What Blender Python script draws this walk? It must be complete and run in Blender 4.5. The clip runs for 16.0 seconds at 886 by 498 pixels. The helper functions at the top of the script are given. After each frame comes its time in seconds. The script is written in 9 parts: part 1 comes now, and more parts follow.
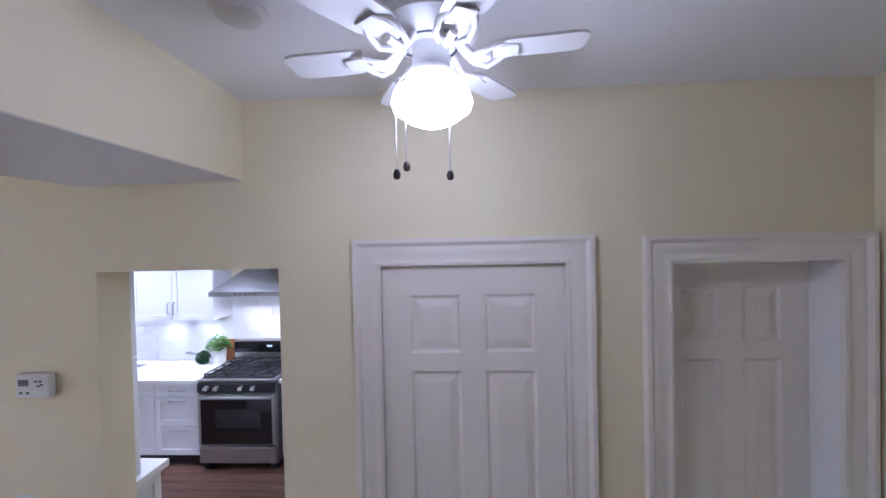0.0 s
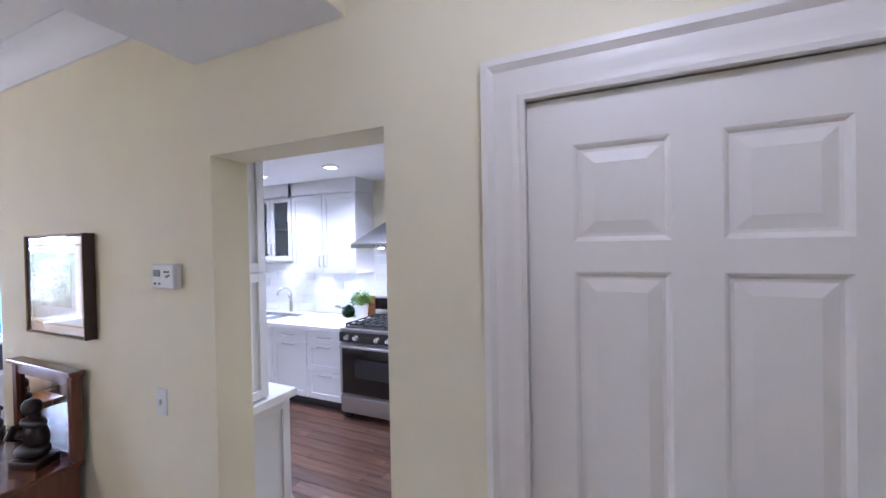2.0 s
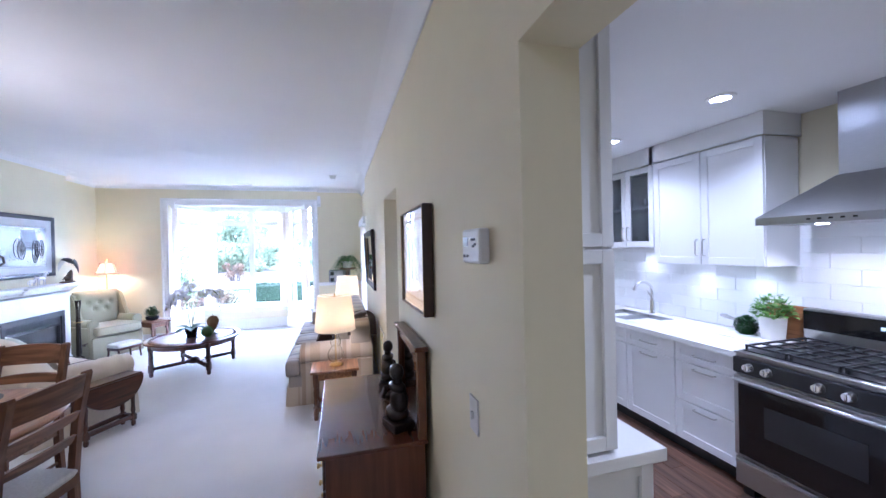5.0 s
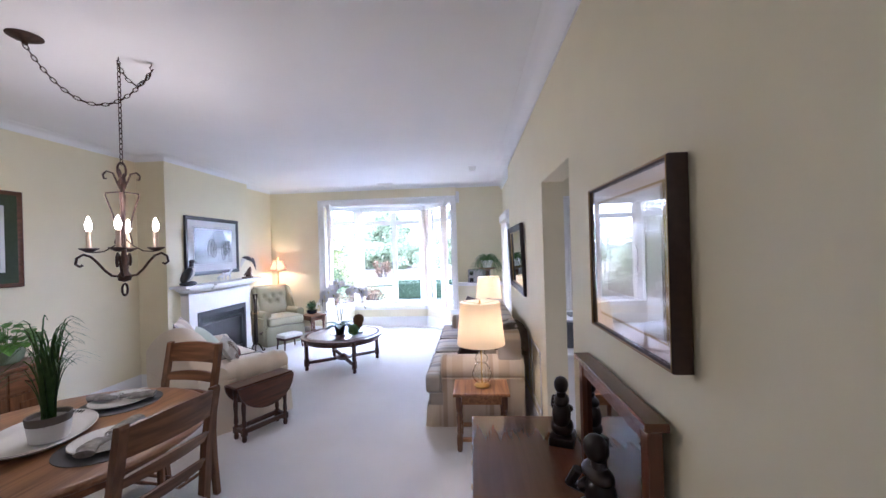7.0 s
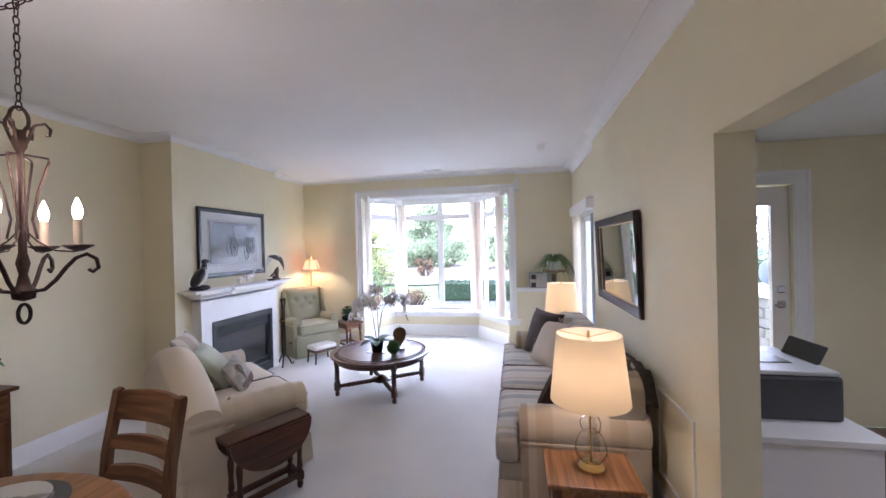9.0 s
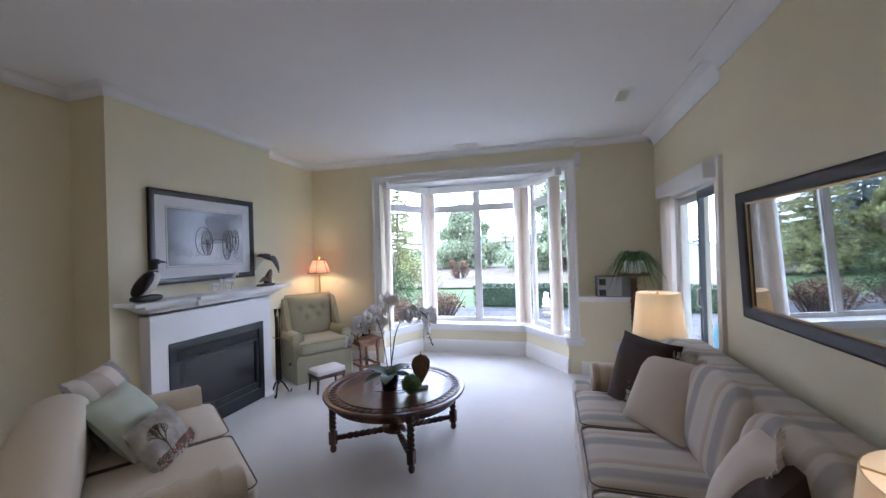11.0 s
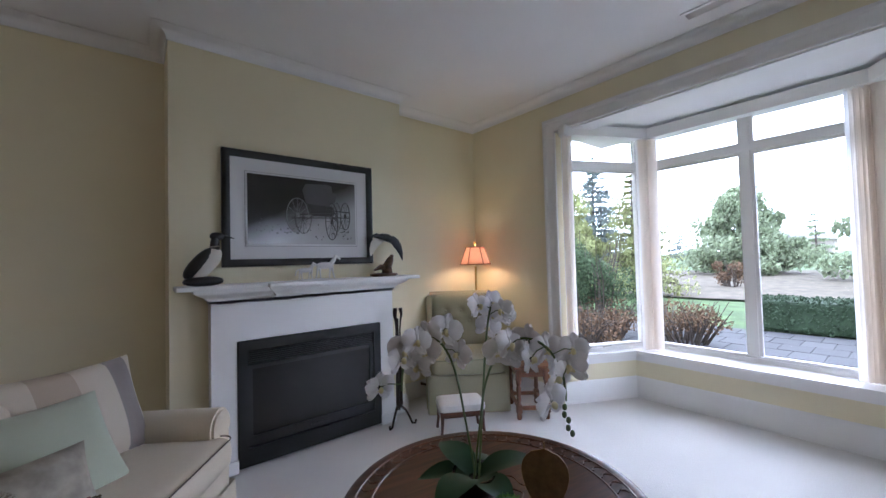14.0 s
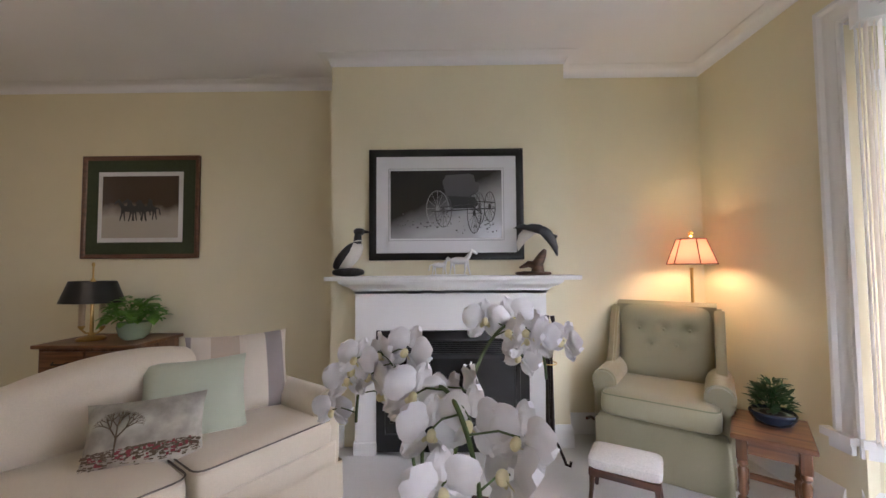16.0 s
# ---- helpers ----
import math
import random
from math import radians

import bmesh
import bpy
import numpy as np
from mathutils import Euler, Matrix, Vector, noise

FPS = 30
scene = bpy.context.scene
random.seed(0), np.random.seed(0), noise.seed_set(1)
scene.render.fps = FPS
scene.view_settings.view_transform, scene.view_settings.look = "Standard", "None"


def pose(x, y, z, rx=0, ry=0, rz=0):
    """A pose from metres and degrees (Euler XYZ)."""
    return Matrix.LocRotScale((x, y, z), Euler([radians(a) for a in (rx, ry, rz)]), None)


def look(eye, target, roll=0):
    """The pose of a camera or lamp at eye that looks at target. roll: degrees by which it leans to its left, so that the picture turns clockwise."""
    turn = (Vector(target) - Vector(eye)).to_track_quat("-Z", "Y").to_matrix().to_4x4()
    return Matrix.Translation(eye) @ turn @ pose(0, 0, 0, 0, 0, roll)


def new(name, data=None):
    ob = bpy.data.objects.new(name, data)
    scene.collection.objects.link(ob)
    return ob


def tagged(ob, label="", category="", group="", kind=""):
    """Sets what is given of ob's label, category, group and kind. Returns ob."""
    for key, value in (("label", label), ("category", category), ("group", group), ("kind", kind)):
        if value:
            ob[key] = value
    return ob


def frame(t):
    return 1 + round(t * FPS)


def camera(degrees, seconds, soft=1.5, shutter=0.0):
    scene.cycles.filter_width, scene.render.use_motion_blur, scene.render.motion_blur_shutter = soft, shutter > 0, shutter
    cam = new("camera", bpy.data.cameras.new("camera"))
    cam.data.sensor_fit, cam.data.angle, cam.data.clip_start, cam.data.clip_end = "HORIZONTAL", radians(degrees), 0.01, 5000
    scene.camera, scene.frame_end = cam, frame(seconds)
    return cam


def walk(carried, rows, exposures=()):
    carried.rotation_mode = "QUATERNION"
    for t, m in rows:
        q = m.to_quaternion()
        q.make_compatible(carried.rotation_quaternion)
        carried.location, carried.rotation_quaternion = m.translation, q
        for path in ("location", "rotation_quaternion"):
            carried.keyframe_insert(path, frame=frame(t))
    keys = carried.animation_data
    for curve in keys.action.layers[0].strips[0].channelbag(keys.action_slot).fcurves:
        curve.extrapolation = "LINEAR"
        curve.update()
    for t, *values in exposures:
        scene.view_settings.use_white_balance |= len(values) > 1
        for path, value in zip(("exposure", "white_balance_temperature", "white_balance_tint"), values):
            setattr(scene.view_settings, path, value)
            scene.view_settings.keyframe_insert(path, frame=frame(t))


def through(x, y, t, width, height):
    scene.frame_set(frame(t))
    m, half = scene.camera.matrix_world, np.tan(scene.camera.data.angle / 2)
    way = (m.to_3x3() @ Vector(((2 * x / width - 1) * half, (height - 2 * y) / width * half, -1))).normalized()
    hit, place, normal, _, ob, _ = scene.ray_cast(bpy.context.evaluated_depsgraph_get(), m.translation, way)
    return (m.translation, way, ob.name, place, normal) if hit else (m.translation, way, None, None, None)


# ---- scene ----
cam = camera(99.0, 16.0)
PATH = [
    (0, (0.051, -0.056, 2.127), (-0.036, 1.942, 2.096), -1.3),
    (0.5, (0.042, 0.1, 2.004), (-0.162, 2.089, 1.963), -1.3),
    (1, (0.013, 0.239, 1.885), (-0.356, 2.204, 1.854), -1.2),
    (1.5, (-0.043, 0.365, 1.766), (-0.609, 2.283, 1.737), -1.1),
    (2, (-0.08, 0.512, 1.665), (-0.89, 2.341, 1.64), -1.1),
    (2.5, (-0.144, 0.645, 1.601), (-1.21, 2.337, 1.572), -1.3),
    (3, (-0.218, 0.769, 1.569), (-1.517, 2.289, 1.549), -1.2),
    (3.5, (-0.302, 0.878, 1.553), (-1.819, 2.181, 1.535), -1.4),
    (4, (-0.391, 0.986, 1.546), (-2.098, 2.029, 1.532), -1.5),
    (4.5, (-0.539, 1.062, 1.548), (-2.392, 1.816, 1.536), -1.4),
    (5, (-0.716, 1.096, 1.551), (-2.642, 1.634, 1.541), -1.3),
    (5.2, (-0.787, 1.102, 1.549), (-2.736, 1.548, 1.541), -1.4),
    (7.5, (-1.7, 0.948, 1.543), (-3.683, 0.685, 1.542), -1.6),
    (8, (-1.958, 0.872, 1.557), (-3.928, 0.524, 1.553), -1.5),
    (8.5, (-2.223, 0.784, 1.568), (-4.189, 0.42, 1.561), -1.4),
    (10.8, (-3.618, 0.464, 1.501), (-5.554, -0.036, 1.51), -1.6),
    (11, (-3.751, 0.436, 1.498), (-5.675, -0.11, 1.505), -1.7),
    (11.5, (-4.062, 0.356, 1.471), (-5.951, -0.301, 1.479), -1.7),
    (12, (-4.391, 0.31, 1.443), (-6.227, -0.483, 1.451), -1.7),
    (12.5, (-4.692, 0.241, 1.405), (-6.453, -0.707, 1.422), -1.7),
    (13, (-4.994, 0.214, 1.37), (-6.618, -0.953, 1.396), -1.7),
    (13.5, (-5.281, 0.215, 1.328), (-6.735, -1.157, 1.369), -1.7),
    (14, (-5.553, 0.19, 1.297), (-6.81, -1.364, 1.354), -1.5),
    (14.5, (-5.837, 0.168, 1.295), (-6.836, -1.563, 1.354), -1.3),
    (15, (-6.094, 0.137, 1.255), (-6.768, -1.743, 1.348), -1.1),
    (15.5, (-6.312, 0.091, 1.247), (-6.666, -1.875, 1.337), -0.8),
    (16, (-6.524, 0.051, 1.247), (-6.499, -1.947, 1.334), -0.4),
]
EXPOSURES = [(0.0, 1.8, 4800, 28), (1.5, 2.15, 4850, 27), (3.0, 2.0, 4800, 26), (4.0, 1.85, 4680, 25), (5.2, 1.75, 4680, 25), (7.5, 1.4, 5250, 26), (8.5, 1.2, 5450, 26), (11.0, 0.35, 5350, 22), (12.5, 0.0, 5300, 21), (13.5, -0.05, 5450, 20), (14.5, -0.1, 5650, 21), (16.0, 0.5, 6250, 23)]
walk(cam, [(t, look(eye, target, roll)) for t, eye, target, roll in PATH], EXPOSURES)

# ---- world and light ----
world = bpy.data.worlds.new("sky")
scene.world = world
world.use_nodes = True
wn = world.node_tree
sky = wn.nodes.new("ShaderNodeTexSky")
sky.sky_type = "NISHITA"
sky.sun_disc = False
sky.sun_elevation, sky.sun_rotation = radians(42), radians(200)
sky.air_density, sky.dust_density = 1.0, 6.0
soft_sky = wn.nodes.new("ShaderNodeMix")          # overcast: the blue is veiled by grey cloud
soft_sky.data_type = "RGBA"
soft_sky.inputs[0].default_value = 0.75
soft_sky.inputs[7].default_value = (58.0, 62.0, 68.0, 1)
wn.links.new(sky.outputs[0], soft_sky.inputs[6])
background = wn.nodes["Background"]
background.inputs[1].default_value = 0.15
wn.links.new(soft_sky.outputs[2], background.inputs[0])
sun = new("sun", bpy.data.lights.new("sun", "SUN"))
sun.data.energy, sun.data.angle, sun.data.color = 1.2, radians(15), (1, 0.96, 0.9)
sun.matrix_world = look((0, 0, 20), (4.5, -10, 0))


def lamp(name, x, y, z, watts, colour, radius=0.04):
    ob = new(name, bpy.data.lights.new(name, "POINT"))
    ob.data.energy, ob.data.color, ob.data.shadow_soft_size = watts, colour, radius
    ob.location = (x, y, z)
    return ob


def spot(name, x, y, z, watts, colour, degrees=120, radius=0.05, blend=0.8):
    ob = new(name, bpy.data.lights.new(name, "SPOT"))
    ob.data.energy, ob.data.color, ob.data.shadow_soft_size = watts, colour, radius
    ob.data.spot_size, ob.data.spot_blend = radians(degrees), blend
    ob.location = (x, y, z)
    return ob


WARM, WHITE, COOL = (1.0, 0.80, 0.60), (1.0, 0.89, 0.76), (1.0, 0.97, 0.91)
lamp("fan_bulb", 0.0, 0.82, 2.445, 1.1, WHITE, 0.09)
# the last two downlights are unseen, added to brighten the kitchen's ends
for px, py in ((-2.43, 3.3), (-3.37, 3.32), (-4.6, 3.0), (-1.4, 2.7)):
    spot("downlight_bulb", px, py, 2.37, 12.5, COOL, 140)
for px in (-3.78, -3.22, -2.78):
    spot("undercabinet_bulb", px, 4.0, 1.36 if px > -3.5 else 1.49, 1.8, COOL, 150, 0.05)
spot("hood_bulb", -2.25, 3.85, 1.63, 5, WHITE, 140, 0.03)
spot("hood_bulb", -1.92, 3.85, 1.63, 5, WHITE, 140, 0.03)
lamp("table_lamp_bulb", -4.48, 1.06, 0.93, 1.9, WARM)
lamp("table_lamp_bulb", -7.08, 1.24, 0.93, 1.9, WARM)
lamp("floor_lamp_bulb", -8.19, -2.56, 1.31, 4.8, (1.0, 0.79, 0.44), 0.05)

# ---- materials ----
def material(name, colour, rough=0.6, metal=0.0, grain=0.0, scale=40.0, bump=0.0, bump_scale=200.0, stain=0.0,
             spec=0.5, coat=0.0, sheen=0.0, per_object=0.0, stretch=None):
    """A surface with fine grain, slow stains, and relief."""
    m = bpy.data.materials.new(name)
    m.use_nodes = True
    n, l = m.node_tree.nodes, m.node_tree.links
    b = n["Principled BSDF"]
    b.inputs["Roughness"].default_value, b.inputs["Metallic"].default_value = rough, metal
    b.inputs["Specular IOR Level"].default_value = spec
    b.inputs["Coat Weight"].default_value, b.inputs["Sheen Weight"].default_value = coat, sheen
    co = n.new("ShaderNodeTexCoord")
    mp = n.new("ShaderNodeMapping")
    mp.inputs["Scale"].default_value = stretch or (1, 1, 1)
    l.new(co.outputs["Object"], mp.inputs[0])
    out = None

    def darken(prev, tex_scale, amount, detail):
        tx = n.new("ShaderNodeTexNoise")
        tx.inputs["Scale"].default_value, tx.inputs["Detail"].default_value = tex_scale, detail
        l.new(mp.outputs[0], tx.inputs["Vector"])
        rp = n.new("ShaderNodeMapRange")
        rp.inputs[1].default_value, rp.inputs[2].default_value = 0.3, 0.7
        rp.inputs[3].default_value, rp.inputs[4].default_value = 1 - amount, 1 + amount * 0.6
        l.new(tx.outputs[0], rp.inputs[0])
        mx = n.new("ShaderNodeVectorMath")
        mx.operation = "SCALE"
        if prev is None:
            mx.inputs[0].default_value = colour
        else:
            l.new(prev, mx.inputs[0])
        l.new(rp.outputs[0], mx.inputs["Scale"])
        return mx.outputs[0]

    if grain:
        out = darken(out, scale, grain, 4)
    if stain:
        out = darken(out, 2.2, stain, 3)
    if per_object:
        info = n.new("ShaderNodeObjectInfo")
        rp = n.new("ShaderNodeMapRange")
        rp.inputs[3].default_value, rp.inputs[4].default_value = 1 - per_object, 1 + per_object
        l.new(info.outputs["Random"], rp.inputs[0])
        mx = n.new("ShaderNodeVectorMath")
        mx.operation = "SCALE"
        if out is None:
            mx.inputs[0].default_value = colour
        else:
            l.new(out, mx.inputs[0])
        l.new(rp.outputs[0], mx.inputs["Scale"])
        out = mx.outputs[0]
    if out is None:
        b.inputs["Base Color"].default_value = (*colour, 1)
    else:
        l.new(out, b.inputs["Base Color"])
    if bump:
        tx = n.new("ShaderNodeTexNoise")
        tx.inputs["Scale"].default_value, tx.inputs["Detail"].default_value = bump_scale, 3
        l.new(mp.outputs[0], tx.inputs["Vector"])
        bp = n.new("ShaderNodeBump")
        bp.inputs["Strength"].default_value, bp.inputs["Distance"].default_value = bump, 0.004
        l.new(tx.outputs[0], bp.inputs["Height"])
        l.new(bp.outputs[0], b.inputs["Normal"])
    return m


def wood(name, dark, light, rough=0.35, along="x", scale=1.0, coat=0.15, per_object=0.0):
    """Wood with drawn-out grain along one axis."""
    m = bpy.data.materials.new(name)
    m.use_nodes = True
    n, l = m.node_tree.nodes, m.node_tree.links
    b = n["Principled BSDF"]
    b.inputs["Roughness"].default_value, b.inputs["Coat Weight"].default_value = rough, coat
    co, mp = n.new("ShaderNodeTexCoord"), n.new("ShaderNodeMapping")
    k = {"x": (1.5, 22, 22), "y": (22, 1.5, 22), "z": (22, 22, 1.5)}[along]
    mp.inputs["Scale"].default_value = tuple(v * scale for v in k)
    l.new(co.outputs["Object"], mp.inputs[0])
    tx = n.new("ShaderNodeTexNoise")
    tx.inputs["Scale"].default_value, tx.inputs["Detail"].default_value, tx.inputs["Distortion"].default_value = 1.6, 6, 0.8
    l.new(mp.outputs[0], tx.inputs["Vector"])
    rp = n.new("ShaderNodeValToRGB")
    rp.color_ramp.elements[0].position, rp.color_ramp.elements[1].position = 0.32, 0.7
    rp.color_ramp.elements[0].color, rp.color_ramp.elements[1].color = (*dark, 1), (*light, 1)
    l.new(tx.outputs[0], rp.inputs[0])
    tint = rp.outputs[0]
    if per_object:
        info, mr, mx = n.new("ShaderNodeObjectInfo"), n.new("ShaderNodeMapRange"), n.new("ShaderNodeVectorMath")
        mx.operation = "SCALE"
        mr.inputs[3].default_value, mr.inputs[4].default_value = 1 - per_object, 1 + per_object
        l.new(info.outputs["Random"], mr.inputs[0])
        l.new(tint, mx.inputs[0])
        l.new(mr.outputs[0], mx.inputs["Scale"])
        tint = mx.outputs[0]
    l.new(tint, b.inputs["Base Color"])
    bp = n.new("ShaderNodeBump")
    bp.inputs["Strength"].default_value, bp.inputs["Distance"].default_value = 0.12, 0.002
    l.new(tx.outputs[0], bp.inputs["Height"])
    l.new(bp.outputs[0], b.inputs["Normal"])
    return m


def stripes(name, colours, axis, period, rough=0.85):
    """Woven cloth with broad soft stripes across one axis. colours: (place from 0 to 1, colour)."""
    m = bpy.data.materials.new(name)
    m.use_nodes = True
    n, l = m.node_tree.nodes, m.node_tree.links
    b = n["Principled BSDF"]
    b.inputs["Roughness"].default_value, b.inputs["Sheen Weight"].default_value = rough, 0.2
    co, sp = n.new("ShaderNodeTexCoord"), n.new("ShaderNodeSeparateXYZ")
    l.new(co.outputs["Object"], sp.inputs[0])
    dv, fr = n.new("ShaderNodeMath"), n.new("ShaderNodeMath")
    dv.operation, fr.operation = "DIVIDE", "FRACT"
    dv.inputs[1].default_value = period
    l.new(sp.outputs["xyz".index(axis)], dv.inputs[0])
    l.new(dv.outputs[0], fr.inputs[0])
    rp = n.new("ShaderNodeValToRGB")
    e = rp.color_ramp.elements
    e[0].position, e[0].color = colours[0][0], (*colours[0][1], 1)
    e[1].position, e[1].color = colours[-1][0], (*colours[-1][1], 1)
    for at, c in colours[1:-1]:
        k = e.new(at)
        k.color = (*c, 1)
    l.new(fr.outputs[0], rp.inputs[0])
    l.new(rp.outputs[0], b.inputs["Base Color"])
    tx, bp = n.new("ShaderNodeTexNoise"), n.new("ShaderNodeBump")
    tx.inputs["Scale"].default_value = 350
    l.new(co.outputs["Object"], tx.inputs["Vector"])
    bp.inputs["Strength"].default_value, bp.inputs["Distance"].default_value = 0.3, 0.003
    l.new(tx.outputs[0], bp.inputs["Height"])
    l.new(bp.outputs[0], b.inputs["Normal"])
    return m


def glowing(name, colour, strength):
    m = bpy.data.materials.new(name)
    m.use_nodes = True
    b = m.node_tree.nodes["Principled BSDF"]
    b.inputs["Base Color"].default_value = (0.9, 0.9, 0.88, 1)
    b.inputs["Emission Color"].default_value, b.inputs["Emission Strength"].default_value = (*colour, 1), strength
    return m


def clear(name, colour=(1, 1, 1), rough=0.0, ior=1.45):
    m = bpy.data.materials.new(name)
    m.use_nodes = True
    b = m.node_tree.nodes["Principled BSDF"]
    b.inputs["Base Color"].default_value = (*colour, 1)
    b.inputs["Roughness"].default_value, b.inputs["Transmission Weight"].default_value, b.inputs["IOR"].default_value = rough, 1, ior
    return m


def cloth_glow(name, colour, through):
    """Thin cloth that lets light through."""
    m = bpy.data.materials.new(name)
    m.use_nodes = True
    n, l = m.node_tree.nodes, m.node_tree.links
    d, t, x = n.new("ShaderNodeBsdfDiffuse"), n.new("ShaderNodeBsdfTranslucent"), n.new("ShaderNodeMixShader")
    d.inputs[0].default_value = t.inputs[0].default_value = (*colour, 1)
    x.inputs[0].default_value = through
    l.new(d.outputs[0], x.inputs[1])
    l.new(t.outputs[0], x.inputs[2])
    l.new(x.outputs[0], n["Material Output"].inputs[0])
    return m


WALL = material("cream_wall_paint", (0.81, 0.742, 0.53), 0.7, grain=0.012, scale=6, bump=0.06, bump_scale=260, stain=0.02)
CEILING = material("white_ceiling_paint", (0.86, 0.855, 0.85), 0.9, bump=0.08, bump_scale=220, stain=0.015)
TRIM = material("white_gloss_trim", (0.84, 0.83, 0.81), 0.38, bump=0.03, bump_scale=60, stain=0.012)
DOOR = material("white_door_paint", (0.82, 0.775, 0.705), 0.4, bump=0.05, bump_scale=120, stain=0.015)
CARPET = material("cream_carpet", (0.74, 0.715, 0.68), 0.95, grain=0.10, scale=160, bump=0.9, bump_scale=330, stain=0.05, sheen=0.3, spec=0.1)
CABINET = material("white_cabinet_paint", (0.80, 0.80, 0.80), 0.35, stain=0.01, bump=0.02, bump_scale=80)
QUARTZ = material("white_quartz", (0.82, 0.81, 0.78), 0.25, grain=0.05, scale=260, stain=0.01)
STEEL = material("brushed_steel", (0.43, 0.43, 0.43), 0.3, 1.0, grain=0.06, scale=30, stretch=(1, 1, 25), bump=0.04, bump_scale=60)
CHROME = material("chrome", (0.75, 0.75, 0.76), 0.12, 1.0)
NICKEL = material("satin_nickel", (0.5, 0.49, 0.47), 0.3, 1.0)
BLACK_GLASS = material("black_oven_glass", (0.008, 0.008, 0.009), 0.08)
BLACK = material("black_enamel", (0.012, 0.012, 0.013), 0.35, bump=0.05)
IRON = material("wrought_iron", (0.035, 0.025, 0.02), 0.5, 0.6, grain=0.3, scale=60, bump=0.3, bump_scale=120)
BRASS = material("brass", (0.62, 0.42, 0.16), 0.28, 1.0, stain=0.1)
GLASS = clear("window_glass", (0.98, 1, 0.99), 0.0, 1.02)
CRYSTAL = clear("clear_lamp_glass", (0.97, 0.98, 0.97), 0.02, 1.45)
MIRROR = material("mirror_silver", (0.36, 0.37, 0.37), 0.02, 1.0)
PLASTIC = material("white_plastic", (0.78, 0.77, 0.74), 0.4, stain=0.01)
MAHOGANY = wood("dark_mahogany", (0.032, 0.011, 0.006), (0.105, 0.034, 0.016), 0.28, "x", 1, 0.3)
MAHOGANY_Z = wood("dark_mahogany_upright", (0.032, 0.011, 0.006), (0.10, 0.032, 0.016), 0.3, "z", 1, 0.3)
OAK = wood("brown_oak", (0.10, 0.040, 0.016), (0.26, 0.115, 0.05), 0.38, "x")
OAK_Z = wood("brown_oak_upright", (0.09, 0.036, 0.015), (0.23, 0.10, 0.043), 0.4, "z")
HONEY = wood("honey_oak", (0.20, 0.085, 0.03), (0.42, 0.20, 0.075), 0.35, "x")
FLOOR_WOOD = wood("brown_floor_boards", (0.075, 0.037, 0.023), (0.22, 0.118, 0.073), 0.3, "x", 1, 0.2, 0.3)

# ---- mesh helpers ----
def box(bm, x0, x1, y0, y1, z0, z1, bevel=0.0, seg=2):
    r = bmesh.ops.create_cube(bm, size=1)
    vs = r["verts"]
    bmesh.ops.scale(bm, vec=(abs(x1 - x0), abs(y1 - y0), abs(z1 - z0)), verts=vs)
    bmesh.ops.translate(bm, vec=((x0 + x1) / 2, (y0 + y1) / 2, (z0 + z1) / 2), verts=vs)
    if bevel:
        es = list({e for v in vs for e in v.link_edges})
        vs = bmesh.ops.bevel(bm, geom=es, offset=bevel, segments=seg, affect="EDGES", profile=0.5)["verts"]
    return vs


def cbox(bm, cx, cy, cz, sx, sy, sz, bevel=0.0, seg=2):
    return box(bm, cx - sx / 2, cx + sx / 2, cy - sy / 2, cy + sy / 2, cz - sz / 2, cz + sz / 2, bevel, seg)


def lathe(bm, profile, steps=24, cx=0.0, cy=0.0, squash=1.0):
    """Turns (radius, z) pairs about an upright axis."""
    rings = []
    for r, z in profile:
        if r < 1e-5:
            rings.append([bm.verts.new((cx, cy, z))])
        else:
            rings.append([bm.verts.new((cx + r * math.cos(2 * math.pi * i / steps), cy + squash * r * math.sin(2 * math.pi * i / steps), z)) for i in range(steps)])
    for a, b in zip(rings, rings[1:]):
        for i in range(steps):
            j = (i + 1) % steps
            if len(a) == 1 and len(b) > 1:
                bm.faces.new((a[0], b[j], b[i]))
            elif len(b) == 1 and len(a) > 1:
                bm.faces.new((a[i], a[j], b[0]))
            elif len(a) > 1:
                bm.faces.new((a[i], a[j], b[j], b[i]))
    return [v for r in rings for v in r]


def tube(bm, points, radius, steps=8, taper=None, closed=False):
    """A round bar along points; taper: a radius for each point."""
    pts = [Vector(p) for p in points]
    rings, up, count = [], Vector((0.31, 0.17, 0.93)), len(pts)
    for i, p in enumerate(pts):
        d = (pts[(i + 1) % count] - pts[i - 1]) if closed else (pts[min(i + 1, count - 1)] - pts[max(i - 1, 0)])
        d.normalize()
        s = d.cross(up)
        if s.length < 1e-3:
            s = d.cross(Vector((1, 0, 0)))
        s.normalize()
        up = s.cross(d).normalized()
        r = taper[i] if taper else radius
        rings.append([bm.verts.new(p + s * (r * math.cos(2 * math.pi * k / steps)) + up * (r * math.sin(2 * math.pi * k / steps))) for k in range(steps)])
    for i in range(count if closed else count - 1):
        a, b = rings[i], rings[(i + 1) % count]
        for k in range(steps):
            bm.faces.new((a[k], a[(k + 1) % steps], b[(k + 1) % steps], b[k]))
    if not closed:
        bm.faces.new(rings[0][::-1])
        bm.faces.new(rings[-1])
    return [v for r in rings for v in r]


